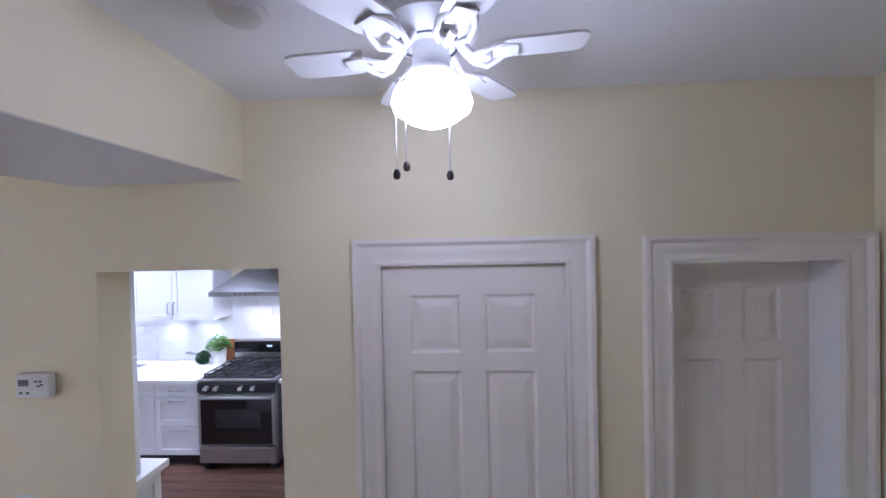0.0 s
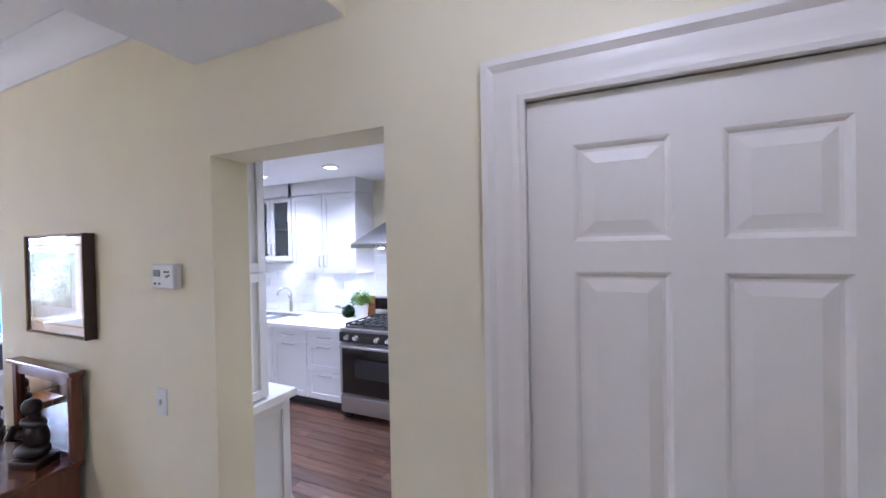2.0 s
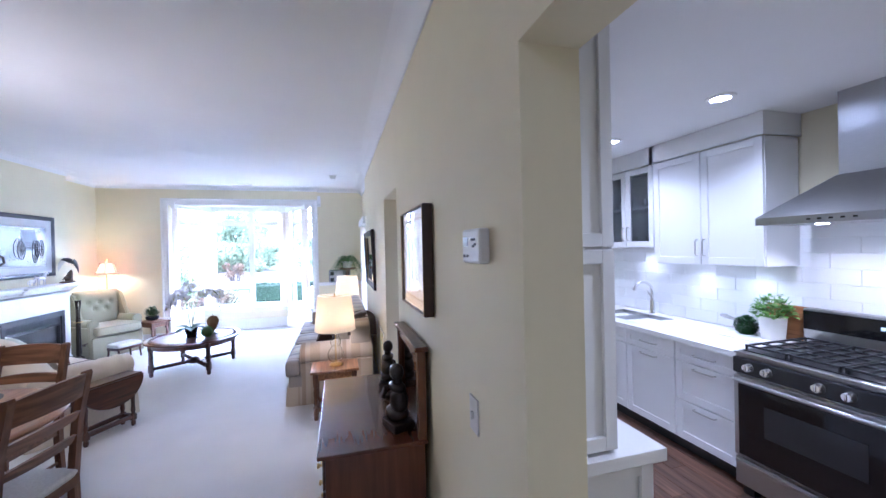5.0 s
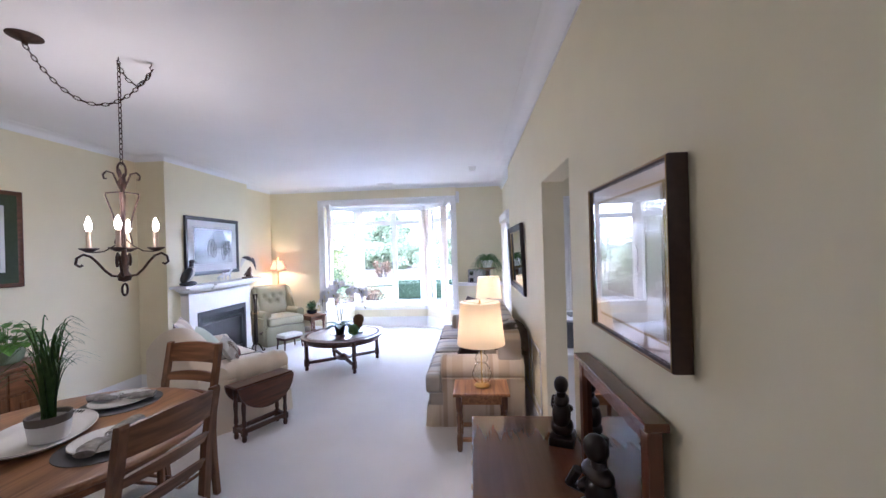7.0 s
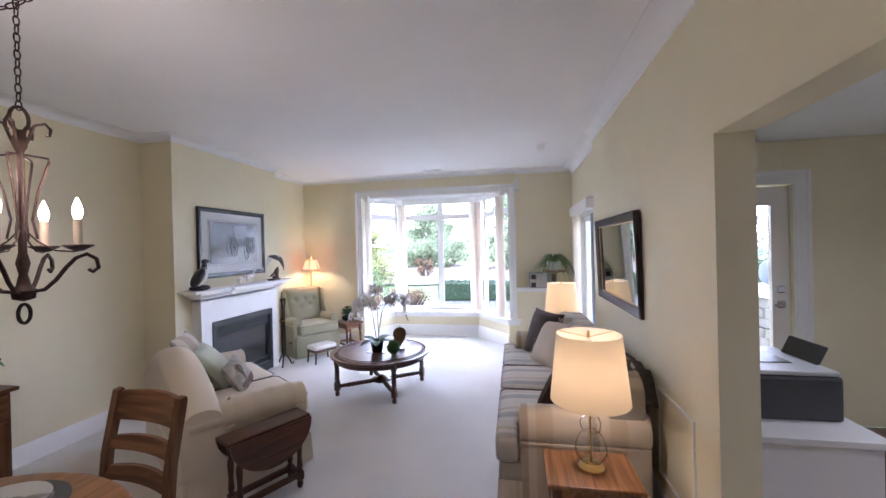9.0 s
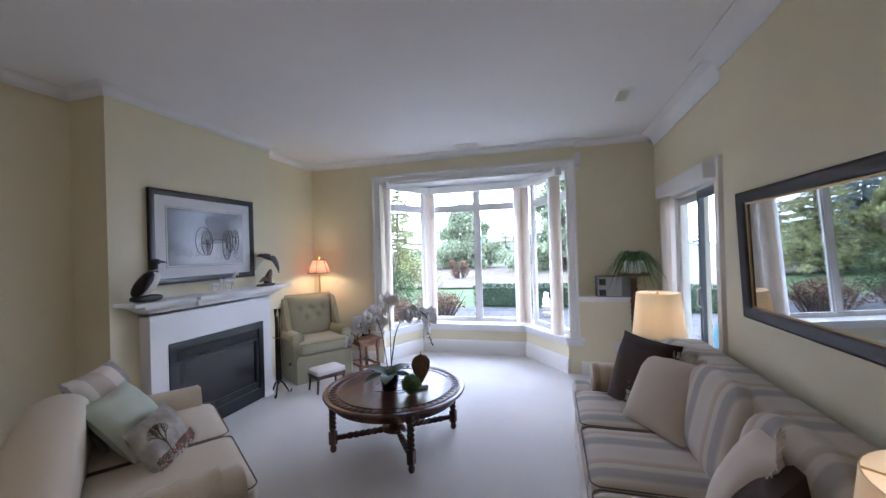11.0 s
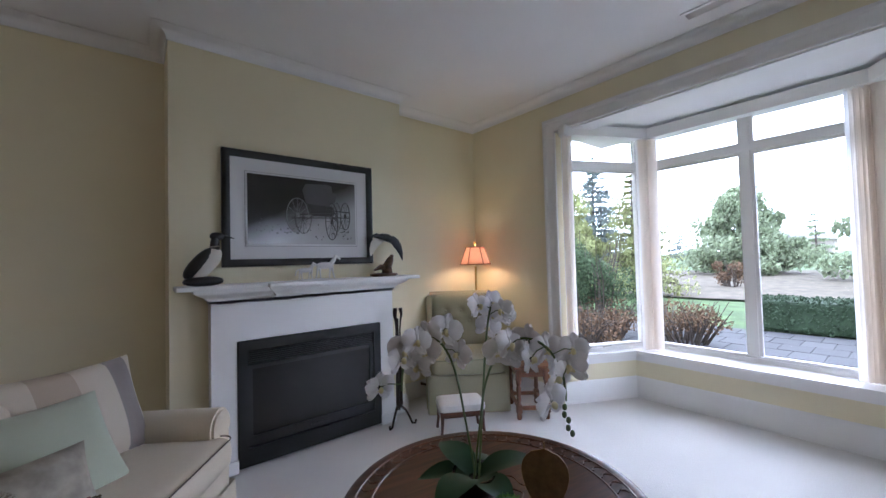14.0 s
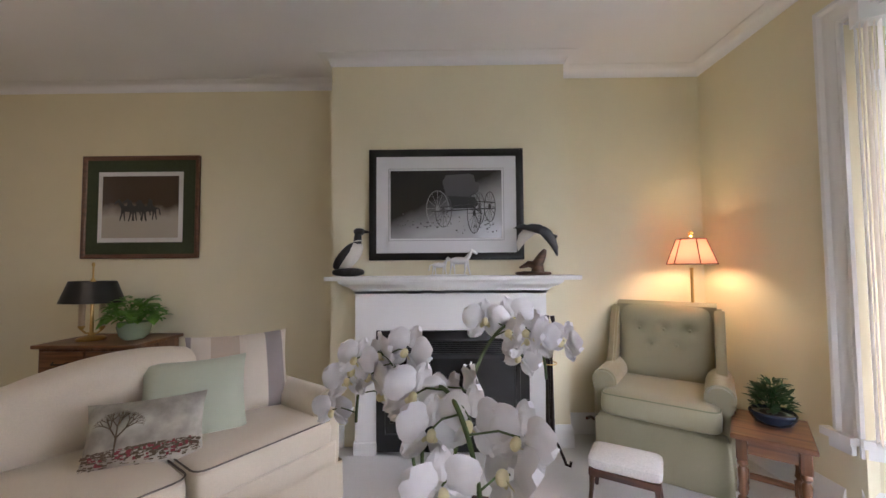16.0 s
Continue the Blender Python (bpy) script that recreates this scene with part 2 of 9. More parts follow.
def sweep(bm, path, profile, place, closed=False):
    """A moulding: the profile (side, out) follows a flat path (u, v) with mitred corners. side is to the path's left. place maps (u, v, out) to the world."""
    pts, count = [Vector(p) for p in path], len(path)
    rings = []
    for i, p in enumerate(pts):
        before = (p - pts[i - 1]).normalized() if (closed or i > 0) else None
        after = (pts[(i + 1) % count] - p).normalized() if (closed or i < count - 1) else None
        before, after = before or after, after or before
        na, nb = Vector((-before.y, before.x)), Vector((-after.y, after.x))
        mid = (na + nb).normalized()
        mid = mid / max(0.2, mid.dot(na))
        rings.append([bm.verts.new(place(p.x + mid.x * s, p.y + mid.y * s, o)) for s, o in profile])
    for i in range(count if closed else count - 1):
        a, b = rings[i], rings[(i + 1) % count]
        for k in range(len(profile) - 1):
            bm.faces.new((a[k], a[k + 1], b[k + 1], b[k]))
    if not closed:
        bm.faces.new(rings[0])
        bm.faces.new(rings[-1][::-1])
    bmesh.ops.recalc_face_normals(bm, faces=bm.faces[:])


def prism(bm, outline, z0, z1):
    """An upright slab over an outline in x and y."""
    lo, hi = [bm.verts.new((x, y, z0)) for x, y in outline], [bm.verts.new((x, y, z1)) for x, y in outline]
    bm.faces.new(lo[::-1])
    bm.faces.new(hi)
    for i in range(len(lo)):
        j = (i + 1) % len(lo)
        bm.faces.new((lo[i], lo[j], hi[j], hi[i]))
    bmesh.ops.recalc_face_normals(bm, faces=bm.faces[:])


def mesh(name, bm, mat, smooth=False):
    me = bpy.data.meshes.new(name)
    bm.to_mesh(me)
    bm.free()
    me.materials.append(mat)
    if smooth:
        me.set_sharp_from_angle(angle=radians(40))
        for p in me.polygons:
            p.use_smooth = True
    return me


def part(name, bm, mat, parent=None, label="", smooth=False, at=None):
    """Links a bmesh as one mesh object, under a thing or a part."""
    ob = new(name, mesh(name, bm, mat, smooth))
    if parent:
        ob.parent = parent
    if at:
        ob.matrix_basis = at
    if label:
        ob["label"] = label
    return ob


def thing(name, label, category, m=None, group=""):
    ob = tagged(new(name), label, category, group)
    ob.empty_display_size = 0.1
    if m:
        ob.matrix_basis = m
    return ob


def setting(name, bm, mat, label="", category="", smooth=False):
    return tagged(part(name, bm, mat, smooth=smooth), label, category, kind="structure")


def slab(name, mat, *b, label="", category="wall"):
    bm = bmesh.new()
    for q in b:
        box(bm, *q)
    return setting(name, bm, mat, label, category)


# ---- the shell ----
NY, SY, WX, EX, TOP = 1.52, -2.97, -8.45, 1.70, 2.75
PASS = (-1.53, -0.72, 2.035)            # opening to the kitchen: two sides and its head
NOOK = (-4.23, -3.47, 2.0)              # second opening
D1 = (-0.285, 0.485, 2.04)              # closed door
D2 = (0.90, 1.57, 2.03)                 # door in the next frame
PAT = (-8.10, -6.90, 1.99)              # sliding patio door
T = 0.165                               # wall thickness
# north wall, piece by piece between the openings
slab("wall_north", WALL,
     (PASS[1], D1[0], NY, NY + T, 0, TOP), (PASS[0], PASS[1], NY, NY + T, PASS[2], TOP), (-3.0, PASS[0], NY, NY + T, 0, TOP),
     (D1[1], D2[0], NY, NY + T, 0, TOP), (D1[0], D1[1], NY, NY + T, D1[2], TOP), (D2[0], D2[1], NY, NY + T, D2[2], TOP), (D2[1], EX, NY, NY + T, 0, TOP),
     (NOOK[1], -3.0, NY, NY + 0.15, 0, TOP), (NOOK[0], NOOK[1], NY, NY + 0.15, NOOK[2], TOP), (-6.6, NOOK[0], NY, NY + 0.15, 0, TOP),
     label="cream painted wall with doorways and a patio door")
slab("wall_north_west", WALL, (PAT[1], -6.6, 1.60, 1.78, 0, TOP), (PAT[0], PAT[1], 1.60, 1.78, PAT[2], TOP), (WX - 0.2, PAT[0], 1.60, 1.78, 0, TOP),
     label="cream painted wall round the patio door")
slab("wall_south", WALL, (-5.70, EX, SY - 0.2, SY, 0, TOP), label="cream painted wall of the dining side")
slab("chimney_breast", WALL, (-7.36, -5.70, SY - 0.2, -2.61, 0, TOP), label="cream painted chimney breast")
slab("wall_alcove", WALL, (WX - 0.2, -7.36, SY - 0.2, -2.82, 0, TOP), label="cream painted wall beside the fireplace")
slab("wall_east", WALL, (EX, EX + 0.2, SY - 0.2, NY + T, 0, TOP), label="cream painted wall")
# west wall with the wide opening of the bay
BAY = (-1.76, 0.63, 2.41)
slab("wall_west", WALL, (WX - 0.2, WX, -2.97, BAY[0], 0, TOP), (WX - 0.2, WX, BAY[0], BAY[1], BAY[2], TOP), (WX - 0.2, WX, BAY[1], 0.74, 0, TOP),
     (WX - 0.2, WX, 0.74, 1.60, 0, 0.88), (WX - 0.2, WX - 0.10, 0.74, 1.60, 0.88, TOP), label="cream painted wall with a bay window")
slab("ledge_cap", TRIM, (WX - 0.098, WX + 0.06, 0.745, 1.60, 0.882, 0.915), (WX, WX + 0.035, 0.745, 1.60, 0.855, 0.88), label="white painted ledge", category="ledge")
# bay: low wall under three windows
B = [(WX - 0.2, BAY[0]), (-9.28, -1.36), (-9.28, 0.14), (WX - 0.2, BAY[1])]
BI = [(WX, BAY[0] - 0.0), (-9.28, -1.36), (-9.28, 0.14), (WX, BAY[1] + 0.0)]


# inner face of the low wall, a hand's breadth inside the window line
BW = [(WX, BAY[0] - 0.03), (-9.12, -1.44), (-9.12, 0.08), (WX, BAY[1] - 0.02)]


def bay_slab(name, mat, z0, z1, inner=0.0, outer=0.2, label="", category="wall", path=BW):
    """A band that follows the bay: inner reaches into the room, outer away from it."""
    bm = bmesh.new()
    sweep(bm, path, [(-inner, z0), (-inner, z1), (outer, z1), (outer, z0), (-inner, z0)], lambda u, v, o: (u, v, o))
    return setting(name, bm, mat, label, category)


bay_slab("wall_bay", WALL, 0, 0.385, 0, 0.34, "cream low wall under the bay window")
bay_slab("bay_sill", TRIM, 0.387, 0.425, 0.045, 0.34, "white painted window sill", "sill")
bay_slab("bay_apron", TRIM, 0.335, 0.386, 0.022, -0.002, "white moulded apron under the sill", "trim")
bay_slab("bay_head", TRIM, 2.40, 2.46, 0.0, 0.2, "white painted head of the bay window", "trim", BI)
bm = bmesh.new()
sweep(bm, BW, [(-0.002, 0.0), (-0.022, 0.0), (-0.022, 0.135), (-0.016, 0.15), (-0.014, 0.165), (-0.007, 0.182), (-0.002, 0.19), (-0.002, 0.0)], lambda u, v, o: (u, v, o))
setting("bay_baseboard", bm, TRIM, "tall white baseboard round the bay", "baseboard", True)
for y0, y1 in ((BAY[0] - 0.17, BAY[0] - 0.02), (BAY[1] - 0.03, BAY[1] + 0.16)):
    slab("sill_return", TRIM, (WX + 0.001, WX + 0.05, y0, y1, 0.3875, 0.4255), (WX + 0.001, WX + 0.024, y0 + 0.02, y1 - 0.02, 0.335, 0.387), label="white end of the window sill", category="sill")
bm = bmesh.new()
prism(bm, [(-9.5, -1.9), (WX - 0.01, -1.9), (WX - 0.01, 0.8), (-9.5, 0.8)], 2.462, 2.6)
setting("bay_ceiling", bm, CEILING, "white ceiling of the bay", "ceiling")
slab("bay_opening_head", TRIM, (WX - 0.198, WX - 0.001, BAY[0] + 0.002, BAY[1] - 0.002, 2.397, 2.408), label="white painted head of the bay opening", category="trim")
# floors and ceilings
slab("floor", CARPET, (-9.28, EX, SY, NY, -0.1, 0.0), (-8.65, -6.6, NY, 1.62, -0.1, 0.0), label="cream cut-pile carpet over the whole living room", category="floor")
slab("ceiling", CEILING, (WX - 0.2, EX + 0.2, SY - 0.2, NY + T, TOP, TOP + 0.15), label="white painted ceiling", category="ceiling")
slab("ceiling_beam", CEILING, (-1.61, -0.862, SY, NY, 2.41, 2.412), label="white underside of the dropped beam", category="beam")
slab("beam_box", WALL, (-1.61, -0.86, SY, NY, 2.413, TOP), label="cream painted dropped beam", category="beam")

CROWN = [(0, -0.098), (0.008, -0.098), (0.010, -0.088)] + [(0.010 + 0.078 * (1 - math.cos(a)), -0.088 + 0.078 * math.sin(a)) for a in np.linspace(0.1, 1.5, 9)] + [(0.092, -0.006), (0.10, -0.005), (0.10, 0.0)]
BASE = [(0, 0.0), (0.018, 0.0), (0.018, 0.11), (0.013, 0.125), (0.008, 0.14), (0.004, 0.15), (0, 0.15)]


def moulding(name, path, profile, z, label, category, mat=TRIM):
    bm = bmesh.new()
    sweep(bm, path, profile, lambda u, v, o: (u, v, z + o))
    return setting(name, bm, mat, label, category, True)


# left side of the path faces the room
moulding("crown_moulding_north", [(-1.61, NY), (-6.6, NY), (-6.6, 1.60), (WX - 0.1, 1.60)], [(a * 1.3, b * 1.35) for a, b in CROWN], TOP - 0.002, "white crown moulding", "crown moulding", CEILING)
moulding("crown_moulding", [(WX - 0.1, 1.60), (WX - 0.1, 0.74), (WX, 0.74), (WX, -2.82), (-7.36, -2.82), (-7.36, -2.61), (-5.70, -2.61), (-5.70, SY), (-1.61, SY)],
         [(a * 0.85, b * 0.68) for a, b in CROWN], TOP - 0.002, "white crown moulding", "crown moulding", CEILING)
for path in ([(-1.53, NY), (-3.47, NY)], [(-4.23, NY), (-6.6, NY), (-6.6, 1.60), (-6.78, 1.60)],
             [(WX, 1.60), (WX, 0.75)], [(WX, -1.86), (WX, -2.82), (-7.36, -2.82), (-7.36, -2.61), (-7.2, -2.61)],
             [(-5.8, -2.61), (-5.70, -2.61), (-5.70, SY), (EX, SY)], [(EX, SY), (EX, NY)], [(-0.40, NY), (-0.72, NY)], [(0.79, NY), (0.595, NY)]):
    moulding("baseboard", path, BASE, 0, "white painted baseboard", "baseboard")

CASING = [(0, 0), (0, 0.022), (0.012, 0.026), (0.022, 0.020), (0.04, 0.018), (0.055, 0.024), (0.066, 0.026), (0.08, 0.024), (0.095, 0.038), (0.112, 0.038), (0.112, 0)]


def casing(name, x0, x1, head, y, label, profile=CASING, side=-1, z0=0.0, mat=TRIM):
    """Door or window trim on a wall that runs along x."""
    bm = bmesh.new()
    sweep(bm, [(x0, z0), (x0, head), (x1, head), (x1, z0)], profile, lambda u, v, o: (u, y + side * o, v))
    return setting(name, bm, mat, label, "trim", True)


casing("door_casing_1", D1[0] + 0.005, D1[1] - 0.005, D1[2] - 0.004, NY, "warm white moulded door casing", mat=DOOR)
casing("door_casing_2", D2[0] + 0.005, D2[1] - 0.005, D2[2] - 0.004, NY, "warm white moulded door casing", mat=DOOR)
casing("patio_door_casing", PAT[0], PAT[1], PAT[2], 1.60, "white moulded casing of the patio door")
bm = bmesh.new()
sweep(bm, [(-BAY[1], 0.43), (-BAY[1], BAY[2]), (-BAY[0], BAY[2]), (-BAY[0], 0.43)], CASING, lambda u, v, o: (WX + o, -u, v))
setting("bay_casing", bm, TRIM, "white moulded casing of the bay", "trim", True)


def panel_door(name, w, h, rows, mat, label, m, flip=False, thick=0.035):
    """A six-panel door: a slab with raised fields in recessed panels, front to -y."""
    door = tagged(new(name), label, "door", kind="structure")
    door.matrix_basis = m
    stile, mid = 0.115, 0.10
    cw = (w - 2 * stile - mid) / 2
    holes = [(x, z0, cw, z1 - z0) for x in (stile, stile + cw + mid) for z0, z1 in rows]
    bm = bmesh.new()
    zs = sorted({0.0, h, *[z for r in rows for z in r]})
    xs = [0, stile, stile + cw, stile + cw + mid, w - stile, w]
    for i in range(len(xs) - 1):
        for k in range(len(zs) - 1):
            solid = i in (0, 2, 4) or not any(abs(z0 - zs[k]) < 1e-6 for z0, z1 in rows)
            box(bm, xs[i], xs[i + 1], 0 if solid else 0.012, thick, zs[k], zs[k + 1])
    bmesh.ops.remove_doubles(bm, verts=bm.verts[:], dist=1e-5)
    part("leaf", bm, mat, door)
    for x, z, pw, ph in holes:
        bm = bmesh.new()
        ring = [(0, 0.0), (0.006, 0.004), (0.012, 0.0115), (0.02, 0.0115), (0.05, 0.003), (0.06, 0.003)]
        last = None
        for d, o in ring:
            cur = [bm.verts.new((x + a, o, z + b)) for a, b in ((d, d), (pw - d, d), (pw - d, ph - d), (d, ph - d))]
            if last:
                for k in range(4):
                    bm.faces.new((last[k], last[(k + 1) % 4], cur[(k + 1) % 4], cur[k]))
            last = cur
        bm.faces.new(last)
        bmesh.ops.recalc_face_normals(bm, faces=bm.faces[:])
        if bm.faces[len(bm.faces) - 1].normal.y > 0:
            bmesh.ops.reverse_faces(bm, faces=bm.faces[:])
        part("panel", bm, mat, door)
    return door


ROWS6 = [(0.20, 0.78), (0.93, 1.585), (1.66, 1.905)]
door = panel_door("door_1", 0.759, 2.028, ROWS6, DOOR, "closed white six-panel closet door", pose(-0.2795, 1.527, 0.005))
for z in (0.25, 1.02, 1.78):
    bm = bmesh.new()
    lathe(bm, [(0, -0.045), (0.007, -0.045), (0.008, -0.04), (0.008, 0.04), (0.007, 0.045), (0, 0.045)], 10, 0.768, -0.014)
    box(bm, 0.755, 0.768, -0.012, -0.006, -0.044, 0.044)
    part("hinge", bm, TRIM, door, "painted hinge", True, pose(0, 0, z))
bm = bmesh.new()
lathe(bm, [(0, 0), (0.02, 0), (0.021, 0.008), (0.01, 0.015), (0.012, 0.03), (0.026, 0.042), (0.027, 0.055), (0.015, 0.066), (0, 0.068)], 16)
part("door_knob", bm, BRASS, door, "round brass knob", True, pose(0.06, 0.0, 0.95, 90))
slab("door_jamb_1", TRIM, (D1[0] - 0.001, D1[0] + 0.003, NY - 0.001, NY + T, 0, D1[2]), (D1[1] - 0.003, D1[1] + 0.001, NY - 0.001, NY + T, 0, D1[2]), label="white door jamb", category="trim")
panel_door("door_2", 0.66, 2.015, ROWS6, DOOR, "white six-panel door set deep in its frame", pose(0.905, 1.655, 0.005))
slab("door_jamb_2", TRIM, (D2[0] - 0.0, D2[0] + 0.004, NY - 0.001, NY + T, 0, D2[2] - 0.001), (D2[1] - 0.004, D2[1], NY - 0.001, NY + T, 0, D2[2] - 0.001), (D2[0] + 0.004, D2[1] - 0.004, NY - 0.001, NY + T, D2[2] - 0.005, D2[2] - 0.001), label="white door jamb", category="trim")

# unseen box added behind both doors so no light leaks round their edges
slab("closet_wall", WALL, (-0.30, EX + 0.2, NY + T + 0.25, NY + T + 0.35, 0, TOP), (-0.30, -0.2995, NY + T, NY + T + 0.25, 0, TOP), (EX, EX + 0.2, NY + T, NY + T + 0.25, 0, TOP), (-0.30, EX + 0.2, NY + T, NY + T + 0.35, TOP - 0.05, TOP), (-0.30, EX, NY + 0.05, NY + T + 0.25, -0.1, 0.0), label="unseen box behind the doors, added to stop light leaks")
# kitchen shell, behind the north wall
KY, KW, KE, KT = 4.15, -6.2, -0.45, 2.40
slab("kitchen_floor", FLOOR_WOOD, (KW, KE, NY + 0.001, KY, -0.12, -0.004), label="dark brown hardwood floor boards", category="floor")
slab("kitchen_ceiling", CEILING, (KW, KE, NY + T, KY, KT, KT + 0.1), (KW, -3.0, NY + 0.15, NY + T, KT, KT + 0.1), label="white kitchen ceiling", category="ceiling")
slab("kitchen_wall_north", WALL, (KW, KE, KY, KY + 0.15, 0, KT + 0.1), label="cream kitchen wall behind the counter")
slab("kitchen_wall_east", WALL, (KE, KE + 0.15, NY + T, KY + 0.15, 0, KT + 0.1), label="cream kitchen wall")
KD = (2.20, 3.04, 2.03)
slab("kitchen_wall_west", WALL, (KW - 0.15, KW, 1.6, KD[0], 0, KT + 0.1), (KW - 0.15, KW, KD[1], KY + 0.15, 0, KT + 0.1), (KW - 0.15, KW, KD[0], KD[1], KD[2], KT + 0.1),
     label="cream wall with a glazed door to the garden")

# ---- soft and turned shapes ----
def puff(bm, cx, cy, cz, sx, sy, sz, e1=0.5, e2=0.35, nu=24, nv=12, m=None):
    """A stuffed block: a superellipsoid."""
    def pw(c, e):
        return math.copysign(abs(c) ** e, c)
    rings = []
    for j in range(nv + 1):
        v = -math.pi / 2 + math.pi * j / nv
        row = []
        for i in range(nu):
            u = 2 * math.pi * i / nu
            p = Vector((cx + sx / 2 * pw(math.cos(v), e1) * pw(math.cos(u), e2), cy + sy / 2 * pw(math.cos(v), e1) * pw(math.sin(u), e2), cz + sz / 2 * pw(math.sin(v), e1)))
            row.append(p)
        rings.append(row)
    made = []
    for j, row in enumerate(rings):
        if j in (0, nv):
            made.append([bm.verts.new(m @ row[0] if m else row[0])])
        else:
            made.append([bm.verts.new(m @ p if m else p) for p in row])
    for a, b in zip(made, made[1:]):
        for i in range(nu):
            k = (i + 1) % nu
            if len(a) == 1:
                bm.faces.new((a[0], b[k], b[i]))
            elif len(b) == 1:
                bm.faces.new((a[i], a[k], b[0]))
            else:
                bm.faces.new((a[i], a[k], b[k], b[i]))


def pillow(bm, w, h, t, n=14):
    """A scatter cushion lying in the x-z plane, thick along y, with drawn-out corners."""
    sheets = []
    for s in (1, -1):
        g = []
        for i in range(n + 1):
            row = []
            for k in range(n + 1):
                u, v = 2 * i / n - 1, 2 * k / n - 1
                d = max(0.0, (1 - abs(u) ** 2.6)) ** 0.55 * max(0.0, (1 - abs(v) ** 2.6)) ** 0.55
                pinch = 1 - 0.07 * (1 - u * u) * abs(v) ** 3
                pinch2 = 1 - 0.07 * (1 - v * v) * abs(u) ** 3
                crease = 0.006 * math.sin(7 * u + 3 * v) * d
                row.append(bm.verts.new((w / 2 * u * pinch2, s * (t / 2 * d + crease * 0.5), h / 2 * v * pinch)))
            g.append(row)
        sheets.append(g)
    for q, g in enumerate(sheets):
        for i in range(n):
            for k in range(n):
                f = (g[i][k], g[i + 1][k], g[i + 1][k + 1], g[i][k + 1])
                bm.faces.new(f if q else f[::-1])
    bmesh.ops.remove_doubles(bm, verts=bm.verts[:], dist=1e-4)


def extrude(bm, outline, place, o0, o1):
    a, b = [bm.verts.new(place(u, v, o0)) for u, v in outline], [bm.verts.new(place(u, v, o1)) for u, v in outline]
    bm.faces.new(a)
    bm.faces.new(b[::-1])
    for i in range(len(a)):
        j = (i + 1) % len(a)
        bm.faces.new((a[i], b[i], b[j], a[j]))
    bmesh.ops.recalc_face_normals(bm, faces=bm.faces[:])


def fast(build, *a, **k):
    bm = bmesh.new()
    build(bm, *a, **k)
    return bm


def bar_handle(parent, x, y, z, length, upright=False):
    bm = bmesh.new()
    h = length / 2
    pts = [(-h, 0, 0), (-h, -0.018, 0), (-h + 0.012, -0.027, 0), (h - 0.012, -0.027, 0), (h, -0.018, 0), (h, 0, 0)]
    tube(bm, pts, 0.005, 8)
    part("handle", bm, NICKEL, parent, "satin nickel bar handle", True, pose(x, y, z, 0, 90 if upright else 0, 0))


def shaker(parent, name, x, z, w, h, handle=None, glass=False):
    """A framed cabinet front, its outer face at y = -0.02."""
    r = 0.055 if min(w, h) > 0.2 else 0.04
    bm = bmesh.new()
    for q in ((x, x + r, z, z + h), (x + w - r, x + w, z, z + h), (x + r, x + w - r, z, z + r), (x + r, x + w - r, z + h - r, z + h)):
        box(bm, q[0], q[1], -0.02, 0, q[2], q[3], 0.0015, 1)
    front = part(name, bm, CABINET, parent)
    bm = bmesh.new()
    box(bm, x + r, x + w - r, -0.011, -0.007, z + r, z + h - r)
    part("panel", bm, DARK_PANE if glass else CABINET, front, "glass pane" if glass else "")
    if handle == "h":
        bar_handle(front, x + w / 2, -0.02, z + h / 2 if h < 0.2 else z + h - 0.03, min(0.16, w * 0.4))
    elif handle in ("l", "r"):
        bar_handle(front, x + (0.028 if handle == "l" else w - 0.028), -0.02, z + 0.13, 0.12, True)
    return front


DARK_PANE = clear("cabinet_glass", (0.8, 0.85, 0.88), 0.05, 1.1)
DISH = material("white_glazed_china", (0.75, 0.75, 0.73), 0.2)


def base_cabinet(x0, x1, fronts, label):
    w = x1 - x0
    t = thing("base_cabinet", label, "cabinet", pose(x0, 3.52, 0), "kitchen base cabinets")
    bm = bmesh.new()
    box(bm, 0, w, 0, 0.62, 0.10, 0.818)
    part("body", bm, CABINET, t)
    bm = bmesh.new()
    box(bm, 0, w, 0.05, 0.6, 0, 0.099)
    part("toe_kick", bm, BLACK, t, "dark recessed toe kick")
    for name, fx, fz, fw, fh, hd in fronts:
        shaker(t, name, fx, fz, fw, fh, hd)
    return t


def drawers(w):
    g = 0.004
    return [("drawer", g, 0.685, w - 2 * g, 0.125, "h"), ("drawer", g, 0.40, w - 2 * g, 0.277, "h"), ("drawer", g, 0.112, w - 2 * g, 0.28, "h")]


def doors(w, n=2):
    g, q = 0.004, w / n
    out = []
    for i in range(n):
        out.append(("drawer", i * q + g, 0.685, q - 2 * g, 0.125, "h"))
        out.append(("door", i * q + g, 0.112, q - 2 * g, 0.565, "h"))
    return out


base_cabinet(-2.97, -2.495, drawers(0.475), "white shaker drawer cabinet beside the stove")
base_cabinet(-3.95, -2.97, doors(0.98), "white shaker sink cabinet with bar handles")
base_cabinet(-4.95, -3.95, doors(1.0), "white shaker base cabinet with bar handles")
base_cabinet(-1.70, -1.05, doors(0.65), "white shaker base cabinet beside the stove")
